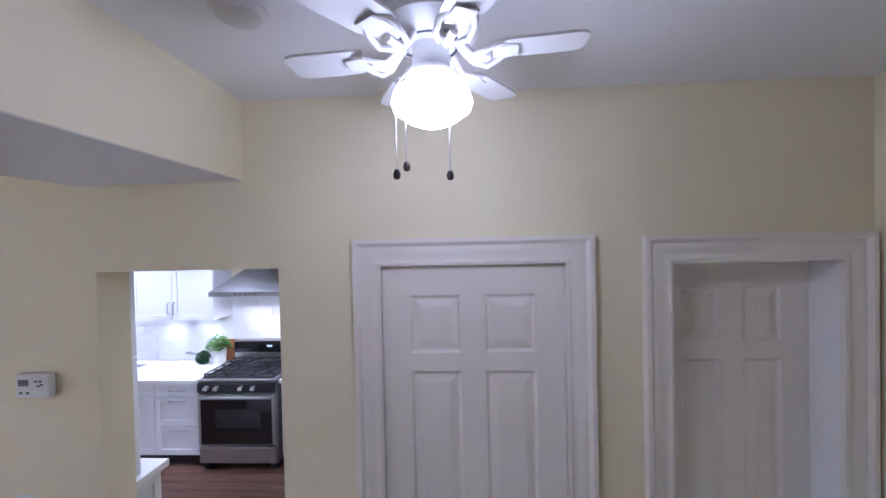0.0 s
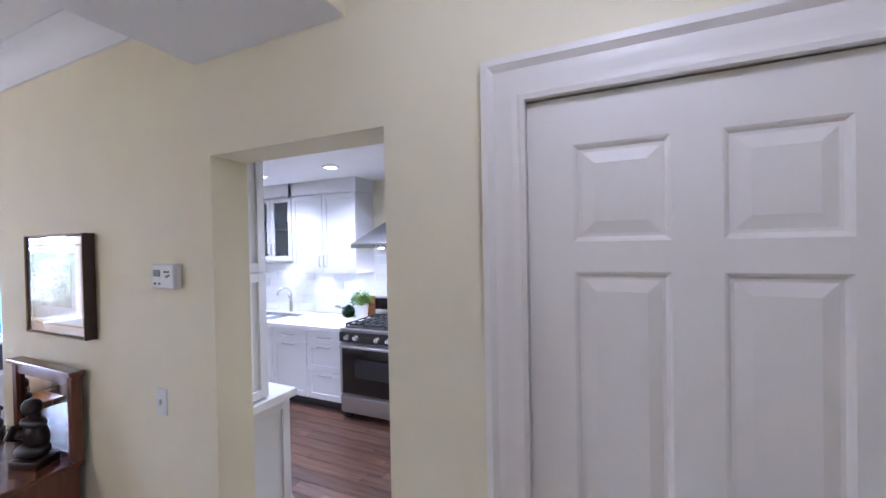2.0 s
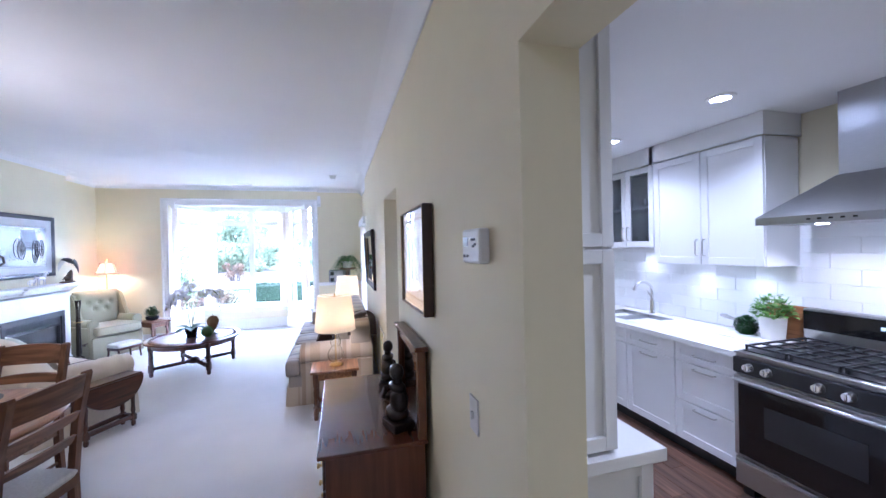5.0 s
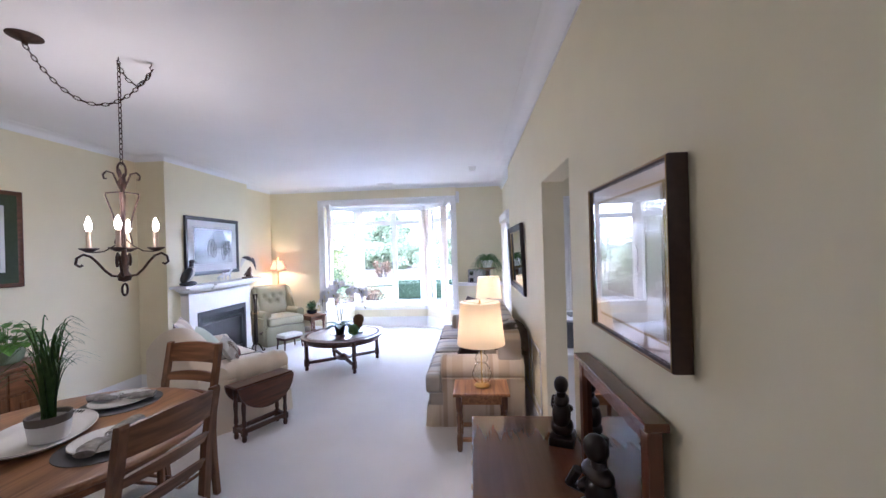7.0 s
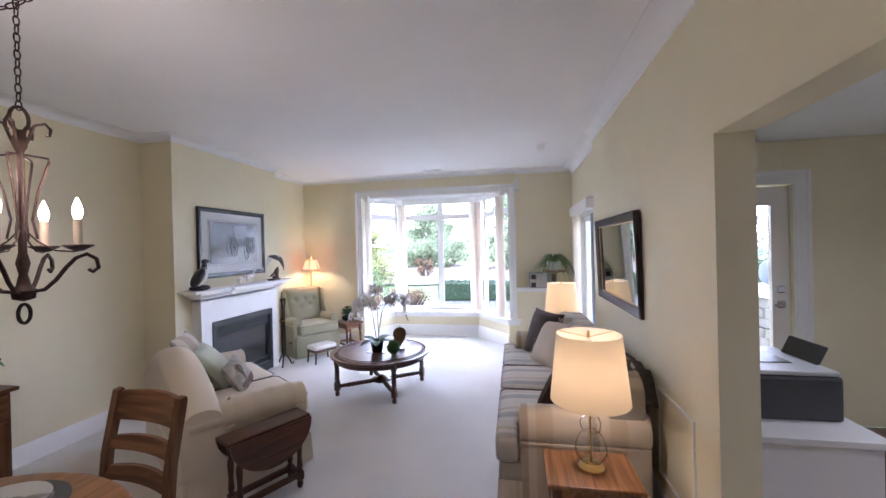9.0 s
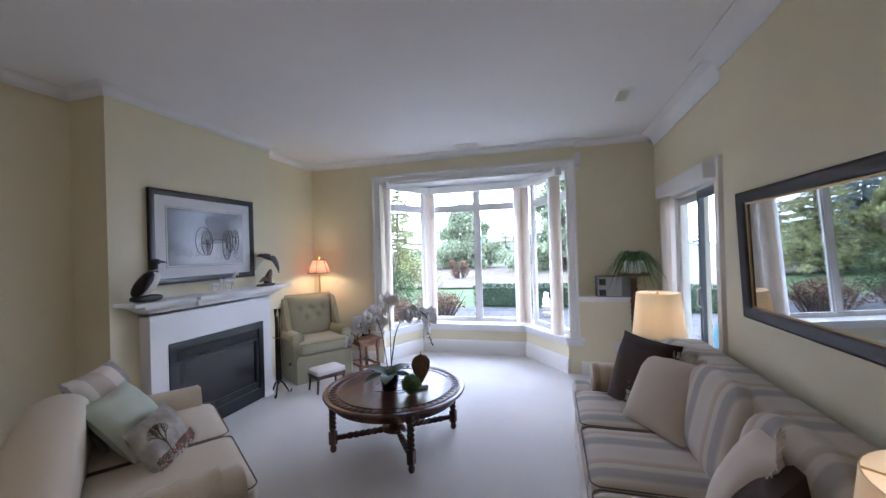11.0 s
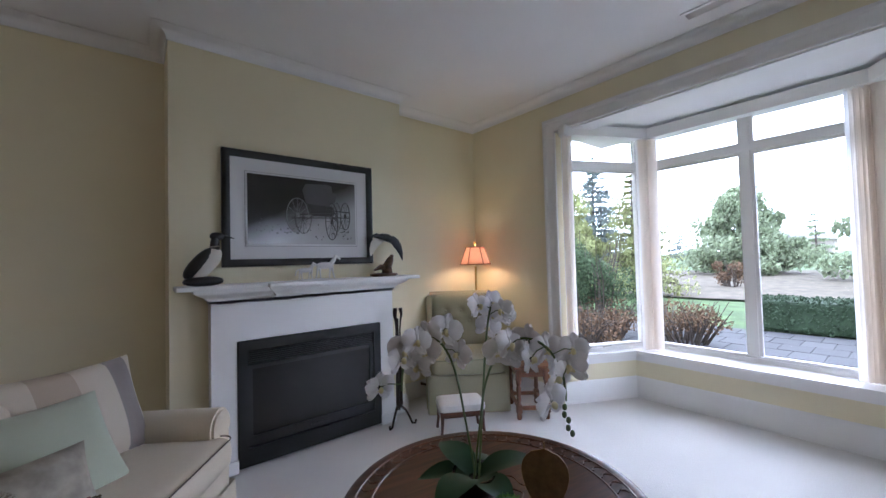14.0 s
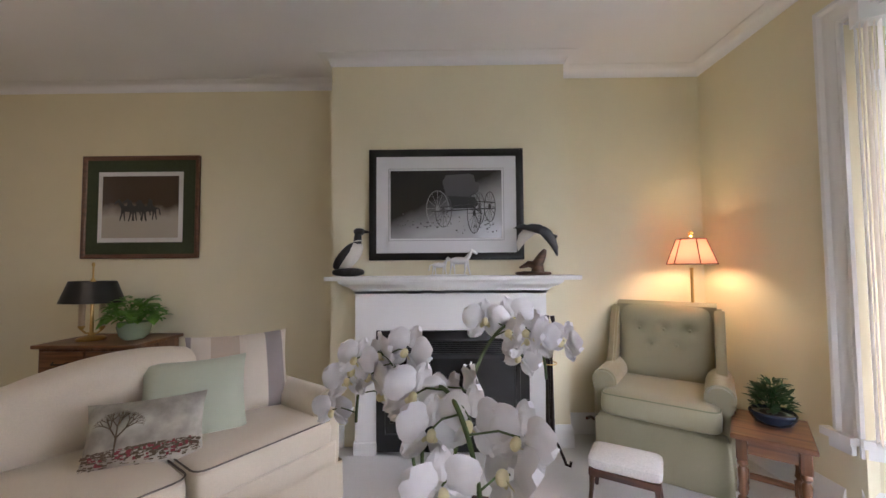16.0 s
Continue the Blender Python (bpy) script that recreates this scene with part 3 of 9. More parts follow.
# worktop with the sink cut out
wt = thing("worktop", "white quartz worktop over the base cabinets", "countertop")
part("slab", fast(lambda bm: [box(bm, *q) for q in ((-4.95, -4.05, 3.47, 4.15, 0.82, 0.855), (-3.43, -2.492, 3.47, 4.15, 0.82, 0.855), (-4.05, -3.43, 3.47, 3.60, 0.82, 0.855), (-4.05, -3.43, 4.0, 4.15, 0.82, 0.855))]), QUARTZ, wt)
part("side_slab", fast(box, -1.703, -1.05, 3.47, 4.15, 0.82, 0.855, 0.003), QUARTZ, wt)
sk = thing("kitchen_sink", "double stainless steel sink set into the worktop", "sink")
for sx0, sx1 in ((-4.045, -3.75), (-3.73, -3.435)):
    bm = bmesh.new()
    for q in ((sx0, sx1, 3.605, 3.995, 0.66, 0.664), (sx0, sx0 + 0.006, 3.605, 3.995, 0.664, 0.853), (sx1 - 0.006, sx1, 3.605, 3.995, 0.664, 0.853), (sx0, sx1, 3.605, 3.611, 0.664, 0.853), (sx0, sx1, 3.989, 3.995, 0.664, 0.853)):
        box(bm, *q)
    part("basin", bm, STEEL, sk)
fc = thing("faucet", "chrome gooseneck faucet behind the sink", "faucet", pose(-3.74, 4.06, 0.855))
bm = bmesh.new()
lathe(bm, [(0, 0), (0.028, 0), (0.028, 0.012), (0.022, 0.02), (0.02, 0.12), (0.016, 0.14), (0, 0.14)], 16)
part("base", bm, CHROME, fc, "", True)
bm = bmesh.new()
tube(bm, [(0, 0, 0.12)] + [(0, -0.11 + 0.11 * math.cos(a), 0.22 + 0.09 * math.sin(a)) for a in np.linspace(0, 2.5, 12)] + [(0, -0.215, 0.235)], 0.012, 10)
part("spout", bm, CHROME, fc, "", True)
bm = bmesh.new()
tube(bm, [(0, 0, 0.14), (-0.02, 0.0, 0.17), (-0.06, 0, 0.22)], 0.008, 8)
part("lever", bm, CHROME, fc, "", True)

# tiled splashback
bs = tagged(new("backsplash"), "white glossy tiles behind the worktop", "backsplash", kind="structure")
TILE = material("white_glazed_tile", (0.78, 0.79, 0.80), 0.15, per_object=0.02)
GROUT = material("pale_grout", (0.74, 0.74, 0.73), 0.9)
part("grout", fast(box, -4.95, -1.05, 4.143, 4.149, 0.857, 1.66), GROUT, bs)
tile_mesh = mesh("tile", fast(box, -0.149, 0.149, -0.006, 0, -0.0487, 0.0487, 0.0015, 1), TILE)
for r in range(8):
    for c in range(14):
        tx = -4.95 + 0.15 + c * 0.302 + (0.151 if r % 2 else 0)
        if tx > -1.15 or (r > 5 and tx < -2.4):
            continue
        t = new("tile", tile_mesh)
        t.parent, t.location = bs, (tx, 4.1425, 0.857 + r * 0.10 + 0.05)


def upper_cabinet(x0, x1, z0, z1, n, glass, label):
    w = x1 - x0
    t = thing("wall_cabinet", label, "cabinet", pose(x0, 3.83, 0), "kitchen wall cabinets")
    bm = bmesh.new()
    if glass:
        for q in ((0, w, 0.30, 0.31, z0, z1), (0, 0.018, 0, 0.30, z0, z1), (w - 0.018, w, 0, 0.30, z0, z1), (0.018, w - 0.018, 0, 0.30, z0, z0 + 0.018), (0.018, w - 0.018, 0, 0.30, z1 - 0.018, z1), (0.018, w - 0.018, 0.01, 0.30, (z0 + z1) / 2 - 0.01, (z0 + z1) / 2 + 0.01)):
            part("back_panel" if q[2] > 0.2 else "shelf" if q[5] - q[4] < 0.1 else "side_panel", fast(box, *q), CABINET, t)
    else:
        box(bm, 0, w, 0, 0.31, z0, z1)
        part("body", bm, CABINET, t)
    q = w / n
    for i in range(n):
        shaker(t, "door", i * q + 0.003, z0 + 0.003, q - 0.006, z1 - z0 - 0.006, "r" if i % 2 == 0 else "l", glass)
    bm = bmesh.new()
    sweep(bm, [(0, 0.31), (0, -0.02), (w, -0.02), (w, 0.31)][::-1], [(0, 0), (0.0, 0.06), (-0.012, 0.07), (-0.03, 0.10), (-0.055, 0.135), (-0.06, 0.15), (0.02, 0.15), (0.02, 0)], lambda u, v, o: (u, v, z1 + 0.003 + o))
    part("cornice", bm, CABINET, t)
    return t


upper_cabinet(-3.45, -2.55, 1.37, 2.245, 2, False, "white shaker wall cabinet with two doors")
upper_cabinet(-4.12, -3.452, 1.505, 2.245, 2, True, "white wall cabinet with glass doors and china inside")
upper_cabinet(-4.95, -4.122, 1.505, 2.245, 2, False, "white shaker wall cabinet with two doors")
for k, (cx, cz) in enumerate(((-4.02, 1.885), (-3.93, 1.885), (-3.70, 1.885), (-3.62, 1.885), (-3.54, 1.885), (-3.98, 1.523), (-3.88, 1.523), (-3.66, 1.523), (-3.56, 1.523))):
    bm = bmesh.new()
    lathe(bm, [(0, 0), (0.024, 0), (0.028, 0.004), (0.035, 0.05), (0.038, 0.085), (0.034, 0.085), (0.03, 0.01), (0, 0.008)], 14)
    cup = tagged(part("cup", bm, DISH if cz > 1.6 else CRYSTAL, None, smooth=True, at=pose(cx, 3.98, cz)), "white china cup on the cabinet shelf" if cz > 1.6 else "drinking glass on the cabinet shelf", "cup", "cups in the cabinet")

# stove
st = thing("stove", "stainless gas stove with black oven door and cast grates", "stove", pose(-2.10, 3.45, 0))
part("body", fast(box, -0.38, 0.38, 0.0, 0.66, 0.06, 0.86, 0.004), STEEL, st)
part("oven_door", fast(box, -0.375, 0.375, -0.03, -0.002, 0.25, 0.735, 0.006), STEEL, st)
part("oven_glass", fast(box, -0.345, 0.345, -0.034, -0.0305, 0.262, 0.70, 0.001), BLACK_GLASS, st, "black glass oven window")
part("window_inset", fast(box, -0.20, 0.24, -0.0365, -0.0345, 0.42, 0.60), material("oven_window", (0.03, 0.032, 0.035), 0.1), st)
bm = bmesh.new()
tube(bm, [(-0.34, -0.03, 0.705), (-0.34, -0.065, 0.715), (-0.32, -0.075, 0.718), (0.32, -0.075, 0.718), (0.34, -0.065, 0.715), (0.34, -0.03, 0.705)], 0.012, 10)
part("oven_handle", bm, STEEL, st, "", True)
part("drawer", fast(box, -0.375, 0.375, -0.025, -0.002, 0.075, 0.235, 0.006), STEEL, st)
part("drawer_grip", fast(box, -0.37, 0.37, -0.035, -0.026, 0.20, 0.225, 0.004), STEEL, st)
for fx in (-0.33, 0.33):
    part("foot", fast(box, fx - 0.03, fx + 0.03, 0.02, 0.08, 0, 0.06), BLACK, st)
part("control_panel", fast(box, -0.38, 0.38, -0.03, -0.002, 0.75, 0.845, 0.008), BLACK, st, "black knob panel")
for k, kx in enumerate((-0.285, -0.185, 0.055, 0.175)):
    bm = bmesh.new()
    lathe(bm, [(0, 0.03), (0.019, 0.03), (0.022, 0.024), (0.026, 0.006), (0.029, 0.0), (0, 0)], 18)
    box(bm, -0.004, 0.004, -0.018, 0.018, 0.03, 0.036, 0.002)
    part("knob", bm, CHROME, st, "", True, pose(kx, -0.031, 0.797, 90))
part("cooktop", fast(box, -0.38, 0.38, -0.02, 0.60, 0.862, 0.878, 0.006), STEEL, st)
part("cooktop_well", fast(box, -0.35, 0.35, 0.02, 0.56, 0.879, 0.884), BLACK, st)
for gx in (-0.235, 0.0, 0.235):
    bm = bmesh.new()
    for q in ((gx - 0.112, gx + 0.112, 0.03, 0.042), (gx - 0.112, gx + 0.112, 0.54, 0.552), (gx - 0.112, gx + 0.112, 0.285, 0.297), (gx - 0.112, gx + 0.112, 0.15, 0.16), (gx - 0.112, gx + 0.112, 0.42, 0.43)):
        box(bm, q[0], q[1], q[2], q[3], 0.905, 0.917, 0.002, 1)
    for dx in (-0.112, -0.04, 0.03, 0.1):
        box(bm, gx + dx, gx + dx + 0.012, 0.03, 0.552, 0.904, 0.916, 0.002, 1)
    for dx in (-0.11, 0.1):
        for dy in (0.032, 0.54):
            box(bm, gx + dx, gx + dx + 0.01, dy, dy + 0.01, 0.884, 0.906)
    part("grate", bm, BLACK, st, "black cast-iron grate")
for gx in (-0.235, 0.235):
    for gy in (0.155, 0.425):
        bm = bmesh.new()
        lathe(bm, [(0, 0), (0.045, 0), (0.045, 0.008), (0.03, 0.014), (0, 0.014)], 16)
        part("burner", bm, BLACK, st, "", True, pose(gx, gy, 0.884))
part("backguard", fast(box, -0.38, 0.38, 0.585, 0.66, 0.86, 1.10, 0.012), STEEL, st)
part("display_panel", fast(box, -0.37, 0.37, 0.575, 0.584, 0.965, 1.085, 0.003), BLACK_GLASS, st, "black clock panel")
part("display", fast(box, 0.0, 0.06, 0.571, 0.5745, 1.025, 1.045), glowing("clock_glow", (0.3, 0.6, 0.7), 0.15), st)

# hood
hd = thing("range_hood", "stainless steel chimney hood over the stove", "range hood", pose(-2.10, 4.15, 0))
bm = bmesh.new()
lo = [(-0.38, -0.52), (0.38, -0.52), (0.38, -0.002), (-0.38, -0.002)]
hi = [(-0.115, -0.25), (0.115, -0.25), (0.115, -0.002), (-0.115, -0.002)]
a, b, c = [bm.verts.new((x, y, 1.64)) for x, y in lo], [bm.verts.new((x, y, 1.685)) for x, y in lo], [bm.verts.new((x, y, 1.92)) for x, y in hi]
bm.faces.new(a[::-1])
bm.faces.new(c)
for p, q in ((a, b), (b, c)):
    for i in range(4):
        bm.faces.new((p[i], p[(i + 1) % 4], q[(i + 1) % 4], q[i]))
part("canopy", bm, STEEL, hd)
part("chimney", fast(box, -0.11, 0.11, -0.245, -0.003, 1.921, 2.399), STEEL, hd)
for k in range(5):
    part("button", fast(cbox, -0.1 + 0.05 * k, -0.5215, 1.662, 0.018, 0.003, 0.01), BLACK, hd)
for bx in (-0.16, 0.17):
    part("hood_light", fast(lathe, [(0, 0), (0.03, 0), (0.03, 0.004), (0, 0.004)], 16, bx, -0.3), glowing("hood_light_glow", (1, 0.95, 0.88), 12), hd, "lit round hood light", at=pose(0, 0, 1.635))

# recessed lights in the kitchen ceiling; the last two are unseen additions
for px, py in ((-2.43, 3.3), (-3.37, 3.32), (-4.6, 3.0), (-1.4, 2.7)):
    dl = thing("recessed_light", "lit round recessed ceiling light with white ring", "ceiling light", pose(px, py, KT), "kitchen recessed lights")
    part("ring", fast(lathe, [(0.05, -0.002), (0.055, -0.012), (0.075, -0.008), (0.08, 0.0)], 24), TRIM, dl, "", True)
    part("lens", fast(lathe, [(0, -0.004), (0.05, -0.004)], 24), glowing("downlight_glow", (0.95, 0.97, 1), 14), dl, "glowing lens")

# hutch on the wall beside the passage
hu = thing("hutch", "white panelled cabinet end beside the passage", "cabinet")
part("base", fast(box, -2.75, -1.785, 1.69, 2.125, 0.0, 0.815), CABINET, hu)
part("upper", fast(box, -2.75, -1.775, 1.69, 1.975, 0.868, 2.395), CABINET, hu)
part("counter", fast(box, -2.75, -1.735, 1.688, 2.145, 0.818, 0.862, 0.003), QUARTZ, hu, "white quartz counter")


def end_panel(y0, y1, z0, z1, r=0.05, x=-1.784):
    bm = bmesh.new()
    for q in ((y0, y0 + r, z0, z1), (y1 - r, y1, z0, z1), (y0 + r, y1 - r, z0, z0 + r), (y0 + r, y1 - r, z1 - r, z1)):
        box(bm, x, x + 0.014, q[0], q[1], q[2], q[3], 0.0015, 1)
    part("end_panel", bm, CABINET, hu)


end_panel(1.695, 2.12, 0.09, 0.81)
end_panel(1.695, 1.97, 0.875, 1.53, 0.045, -1.774)
end_panel(1.695, 1.97, 1.54, 2.39, 0.045, -1.774)
part("plinth", fast(box, -1.784, -1.765, 1.693, 2.123, 0, 0.088), CABINET, hu)

# things on the worktop
POT_WHITE = material("white_ceramic", (0.78, 0.77, 0.75), 0.3, bump=0.04, bump_scale=40)
SOIL = material("potting_soil", (0.03, 0.02, 0.013), 0.95, grain=0.4, scale=80, bump=0.6, bump_scale=90)
LEAF_BRIGHT = material("bright_green_leaf", (0.13, 0.30, 0.045), 0.5, grain=0.25, scale=30)
LEAF_DARK = material("dark_green_leaf", (0.028, 0.095, 0.025), 0.4, grain=0.25, scale=25)
LEAF_GRASS = material("grass_blade_green", (0.065, 0.15, 0.035), 0.55, grain=0.3, scale=30)


def leaf(bm, at, heading, tilt, length, width, droop=0.5, n=4):
    """One blade, folded along its midrib and drooping towards the tip."""
    m = Matrix.Translation(at) @ Matrix.Rotation(heading, 4, "Z") @ Matrix.Rotation(-tilt, 4, "Y")
    rows = []
    for i in range(n + 1):
        s = i / n
        w = width / 2 * (math.sin(math.pi * min(1, s * 0.93 + 0.07)) ** 0.75 if i < n else 0.03)
        x, z = length * s * (1 - 0.12 * droop * s), -droop * length * 0.45 * s * s
        rows.append([bm.verts.new(m @ Vector((x, k * w, z + abs(k) * w * 0.25))) for k in (-1, 0, 1)])
    for a, b in zip(rows, rows[1:]):
        for k in range(2):
            bm.faces.new((a[k], a[k + 1], b[k + 1], b[k]))


def foliage(bm, rnd, count, spread, height, size, z0=0.0, droop=0.6, wide=0.55):
    for _ in range(count):
        a, r = rnd.uniform(0, 2 * math.pi), spread * math.sqrt(rnd.random())
        z = z0 + height * (1 - (r / spread) ** 2 * 0.6) * rnd.uniform(0.25, 1)
        s = size * rnd.uniform(0.7, 1.25)
        leaf(bm, (r * 0.75 * math.cos(a), r * 0.75 * math.sin(a), z), a + rnd.uniform(-0.9, 0.9), rnd.uniform(-0.2, 0.9), s, s * wide, droop)


def stems(bm, rnd, count, spread, height, z0=0.0, radius=0.0025):
    for _ in range(count):
        a, r = rnd.uniform(0, 2 * math.pi), spread * rnd.uniform(0.3, 0.85)
        h = height * rnd.uniform(0.5, 0.95)
        tube(bm, [(0.2 * r * math.cos(a), 0.2 * r * math.sin(a), z0), (0.55 * r * math.cos(a), 0.55 * r * math.sin(a), z0 + h * 0.55), (r * math.cos(a), r * math.sin(a), z0 + h)], radius, 5)


def potted(name, label, m, pot_profile, pot_mat, soil_z, soil_r, count, spread, height, size, leaf_mat, seed, droop=0.6, wide=0.55, pot_label=""):
    rnd = random.Random(seed)
    t = thing(name, label, "plant", m)
    part("pot", fast(lathe, pot_profile, 28), pot_mat, t, pot_label, True)
    part("soil", fast(lathe, [(0, soil_z + 0.005), (soil_r, soil_z)], 18), SOIL, t)
    bm = bmesh.new()
    stems(bm, rnd, 12, spread, height, soil_z)
    part("stems", bm, leaf_mat, t)
    bm = bmesh.new()
    foliage(bm, rnd, count, spread, height, size, soil_z, droop, wide)
    part("leaves", bm, leaf_mat, t)
    return t


potted("herb_pot", "bright green herb in a tall white pot on the worktop", pose(-2.62, 3.98, 0.856), [(0, 0), (0.058, 0), (0.065, 0.005), (0.078, 0.16), (0.074, 0.165), (0.068, 0.15), (0, 0.15)], POT_WHITE, 0.15, 0.07, 260, 0.14, 0.17, 0.034, LEAF_BRIGHT, 3, 0.4, 0.9)
rnd = random.Random(5)
tp = thing("topiary_ball", "small round dark green leafy plant on the worktop", "plant", pose(-2.80, 3.98, 0.856))
bm = bmesh.new()
for _ in range(420):
    d = Vector((rnd.gauss(0, 1), rnd.gauss(0, 1), rnd.gauss(0, 1))).normalized()
    leaf(bm, (d.x * 0.055, d.y * 0.055, 0.07 + d.z * 0.055), math.atan2(d.y, d.x), math.asin(d.z), 0.026, 0.02, 0.3, 2)
part("leaves", bm, LEAF_DARK, tp)
part("core", fast(lathe, [(0, 0.0), (0.04, 0.01), (0.055, 0.06), (0.04, 0.11), (0, 0.125)], 14), LEAF_DARK, tp, "", True)
cb = thing("cutting_board", "honey brown wooden cutting board leaning on the tiles", "cutting board", pose(-2.60, 4.085, 0.857, -8))
part("board", fast(box, -0.15, 0.13, 0.0, 0.018, 0, 0.24, 0.006), HONEY, cb)
bm = bmesh.new()
tube(bm, [(0.18, 0, 0.03), (-0.12, 0, 0.075), (-0.16, 0, 0.085), (-0.2, 0.0, 0.085)], 0.012, 8, [0.012, 0.013, 0.018, 0.012])
tagged(part("rolling_pin", bm, STEEL, None, smooth=True, at=pose(-2.85, 4.06, 0.87)), "grey metal rolling pin on the worktop", "rolling pin")
tagged(part("serving_tray", fast(box, -0.22, 0.16, -0.12, 0.1, 0, 0.01, 0.004), POT_WHITE, None, at=pose(-2.68, 3.92, 0.8555)), "flat white tray under the plants", "tray")

# desk and printer seen through the second opening
dk = thing("side_cabinet", "low white cabinet behind the second opening", "cabinet")
part("body", fast(box, -5.35, -4.30, 1.675, 2.14, 0, 0.715), CABINET, dk)
part("top", fast(box, -5.37, -4.28, 1.672, 2.17, 0.716, 0.745, 0.003), CABINET, dk)
PRINTER_GREY = material("dark_grey_plastic", (0.06, 0.062, 0.068), 0.5, bump=0.05)
PRINTER_WHITE = material("light_grey_plastic", (0.6, 0.62, 0.65), 0.4)
pr = thing("printer", "grey desktop printer with a light top and raised tray", "printer", pose(-4.68, 1.90, 0.746))
part("body", fast(box, -0.23, 0.23, -0.20, 0.22, 0, 0.20, 0.015), PRINTER_GREY, pr)
part("top_panel", fast(box, -0.225, 0.225, -0.195, 0.21, 0.201, 0.222, 0.006), PRINTER_WHITE, pr)
part("slot", fast(box, -0.10, 0.10, -0.12, 0.10, 0.223, 0.226), BLACK, pr)
part("paper_tray", fast(box, -0.12, 0.12, -0.008, 0.008, 0, 0.10, 0.004), PRINTER_GREY, pr, at=pose(0, 0.19, 0.215, -25))
# glazed garden door in the far kitchen wall
gd = tagged(new("door_3"), "white glazed door to the garden with chrome lock", "door", kind="structure")
part("frame", fast(lambda bm: [box(bm, *q) for q in ((KW - 0.09, KW - 0.045, KD[0] + 0.004, KD[0] + 0.13, 0.005, 2.02), (KW - 0.09, KW - 0.045, KD[1] - 0.14, KD[1] - 0.004, 0.005, 2.02), (KW - 0.09, KW - 0.045, KD[0] + 0.13, KD[1] - 0.14, 1.86, 2.02), (KW - 0.09, KW - 0.045, KD[0] + 0.13, KD[1] - 0.14, 0.005, 0.32))]), DOOR, gd)
gp = part("pane", fast(box, KW - 0.072, KW - 0.066, KD[0] + 0.13, KD[1] - 0.14, 0.32, 1.86), GLASS, gd)
gp.visible_shadow = False
for z, r in ((1.0, 0.03), (1.13, 0.028)):
    part("lock", fast(lambda bm: cbox(bm, KW - 0.04, KD[1] - 0.075, z, 0.012, 0.06, 0.06, 0.008)), CHROME, gd, "chrome lock plate")
bm = bmesh.new()
tube(bm, [(KW - 0.034, KD[1] - 0.075, 1.0), (KW + 0.01, KD[1] - 0.075, 1.0), (KW + 0.015, KD[1] - 0.09, 1.0), (KW + 0.015, KD[1] - 0.17, 1.0)], 0.009, 8)
part("door_handle", bm, CHROME, gd, "chrome lever", True)
bm = bmesh.new()
sweep(bm, [(-KD[1], 0), (-KD[1], KD[2]), (-KD[0], KD[2]), (-KD[0], 0)], CASING, lambda u, v, o: (KW + o, -u, v))
setting("door_casing_3", bm, TRIM, "white moulded door casing", "trim", True)

# ---- fabrics ----
CREAM_CLOTH = material("cream_upholstery", (0.70, 0.605, 0.47), 0.9, grain=0.05, scale=220, bump=0.35, bump_scale=420, stain=0.03, sheen=0.25, spec=0.2)
SAGE_CLOTH = material("sage_green_upholstery", (0.365, 0.34, 0.225), 0.88, grain=0.06, scale=260, bump=0.35, bump_scale=420, stain=0.03, sheen=0.3, spec=0.2)
PIPING = material("dark_piping", (0.17, 0.14, 0.115), 0.8)
SAGE_PIPING = material("sage_piping", (0.20, 0.21, 0.12), 0.8)
BROWN_CLOTH = material("dark_brown_cushion", (0.05, 0.028, 0.020), 0.9, bump=0.4, bump_scale=300, sheen=0.08, stain=0.1, spec=0.2)
BEIGE_CLOTH = material("pale_beige_cushion", (0.66, 0.55, 0.44), 0.9, bump=0.4, bump_scale=300, stain=0.04, sheen=0.2)
GREEN_CUSHION = material("pale_green_cushion", (0.45, 0.485, 0.365), 0.8, bump=0.3, bump_scale=300, stain=0.05, sheen=0.3)
WHITE_CLOTH = material("white_brocade", (0.68, 0.66, 0.63), 0.8, grain=0.1, scale=90, bump=0.4, bump_scale=120)
STRIPE = [(0.0, (0.55, 0.48, 0.39)), (0.20, (0.57, 0.50, 0.41)), (0.25, (0.40, 0.36, 0.31)), (0.30, (0.335, 0.30, 0.255)), (0.46, (0.36, 0.325, 0.28)), (0.50, (0.54, 0.47, 0.38)), (0.60, (0.57, 0.50, 0.41)), (0.645, (0.45, 0.35, 0.245)), (0.74, (0.50, 0.41, 0.30)), (0.79, (0.57, 0.50, 0.41)), (1.0, (0.55, 0.48, 0.39))]
STRIPE_X = stripes("striped_sofa_cloth", STRIPE, "x", 0.30)
STRIPE_Y = stripes("striped_sofa_cloth_side", [(0.0, (0.56, 0.48, 0.37)), (0.22, (0.57, 0.49, 0.38)), (0.26, (0.50, 0.40, 0.28)), (0.46, (0.51, 0.41, 0.29)), (0.50, (0.58, 0.50, 0.39)), (0.58, (0.58, 0.50, 0.39)), (0.61, (0.40, 0.31, 0.22)), (0.68, (0.42, 0.33, 0.24)), (0.71, (0.58, 0.50, 0.39)), (0.76, (0.46, 0.37, 0.27)), (0.80, (0.57, 0.49, 0.38)), (1.0, (0.56, 0.48, 0.37))], "y", 0.40)
FLORAL = material("faded_tapestry", (0.43, 0.39, 0.32), 0.9, grain=0.35, scale=14, bump=0.3, bump_scale=240, stain=0.2)
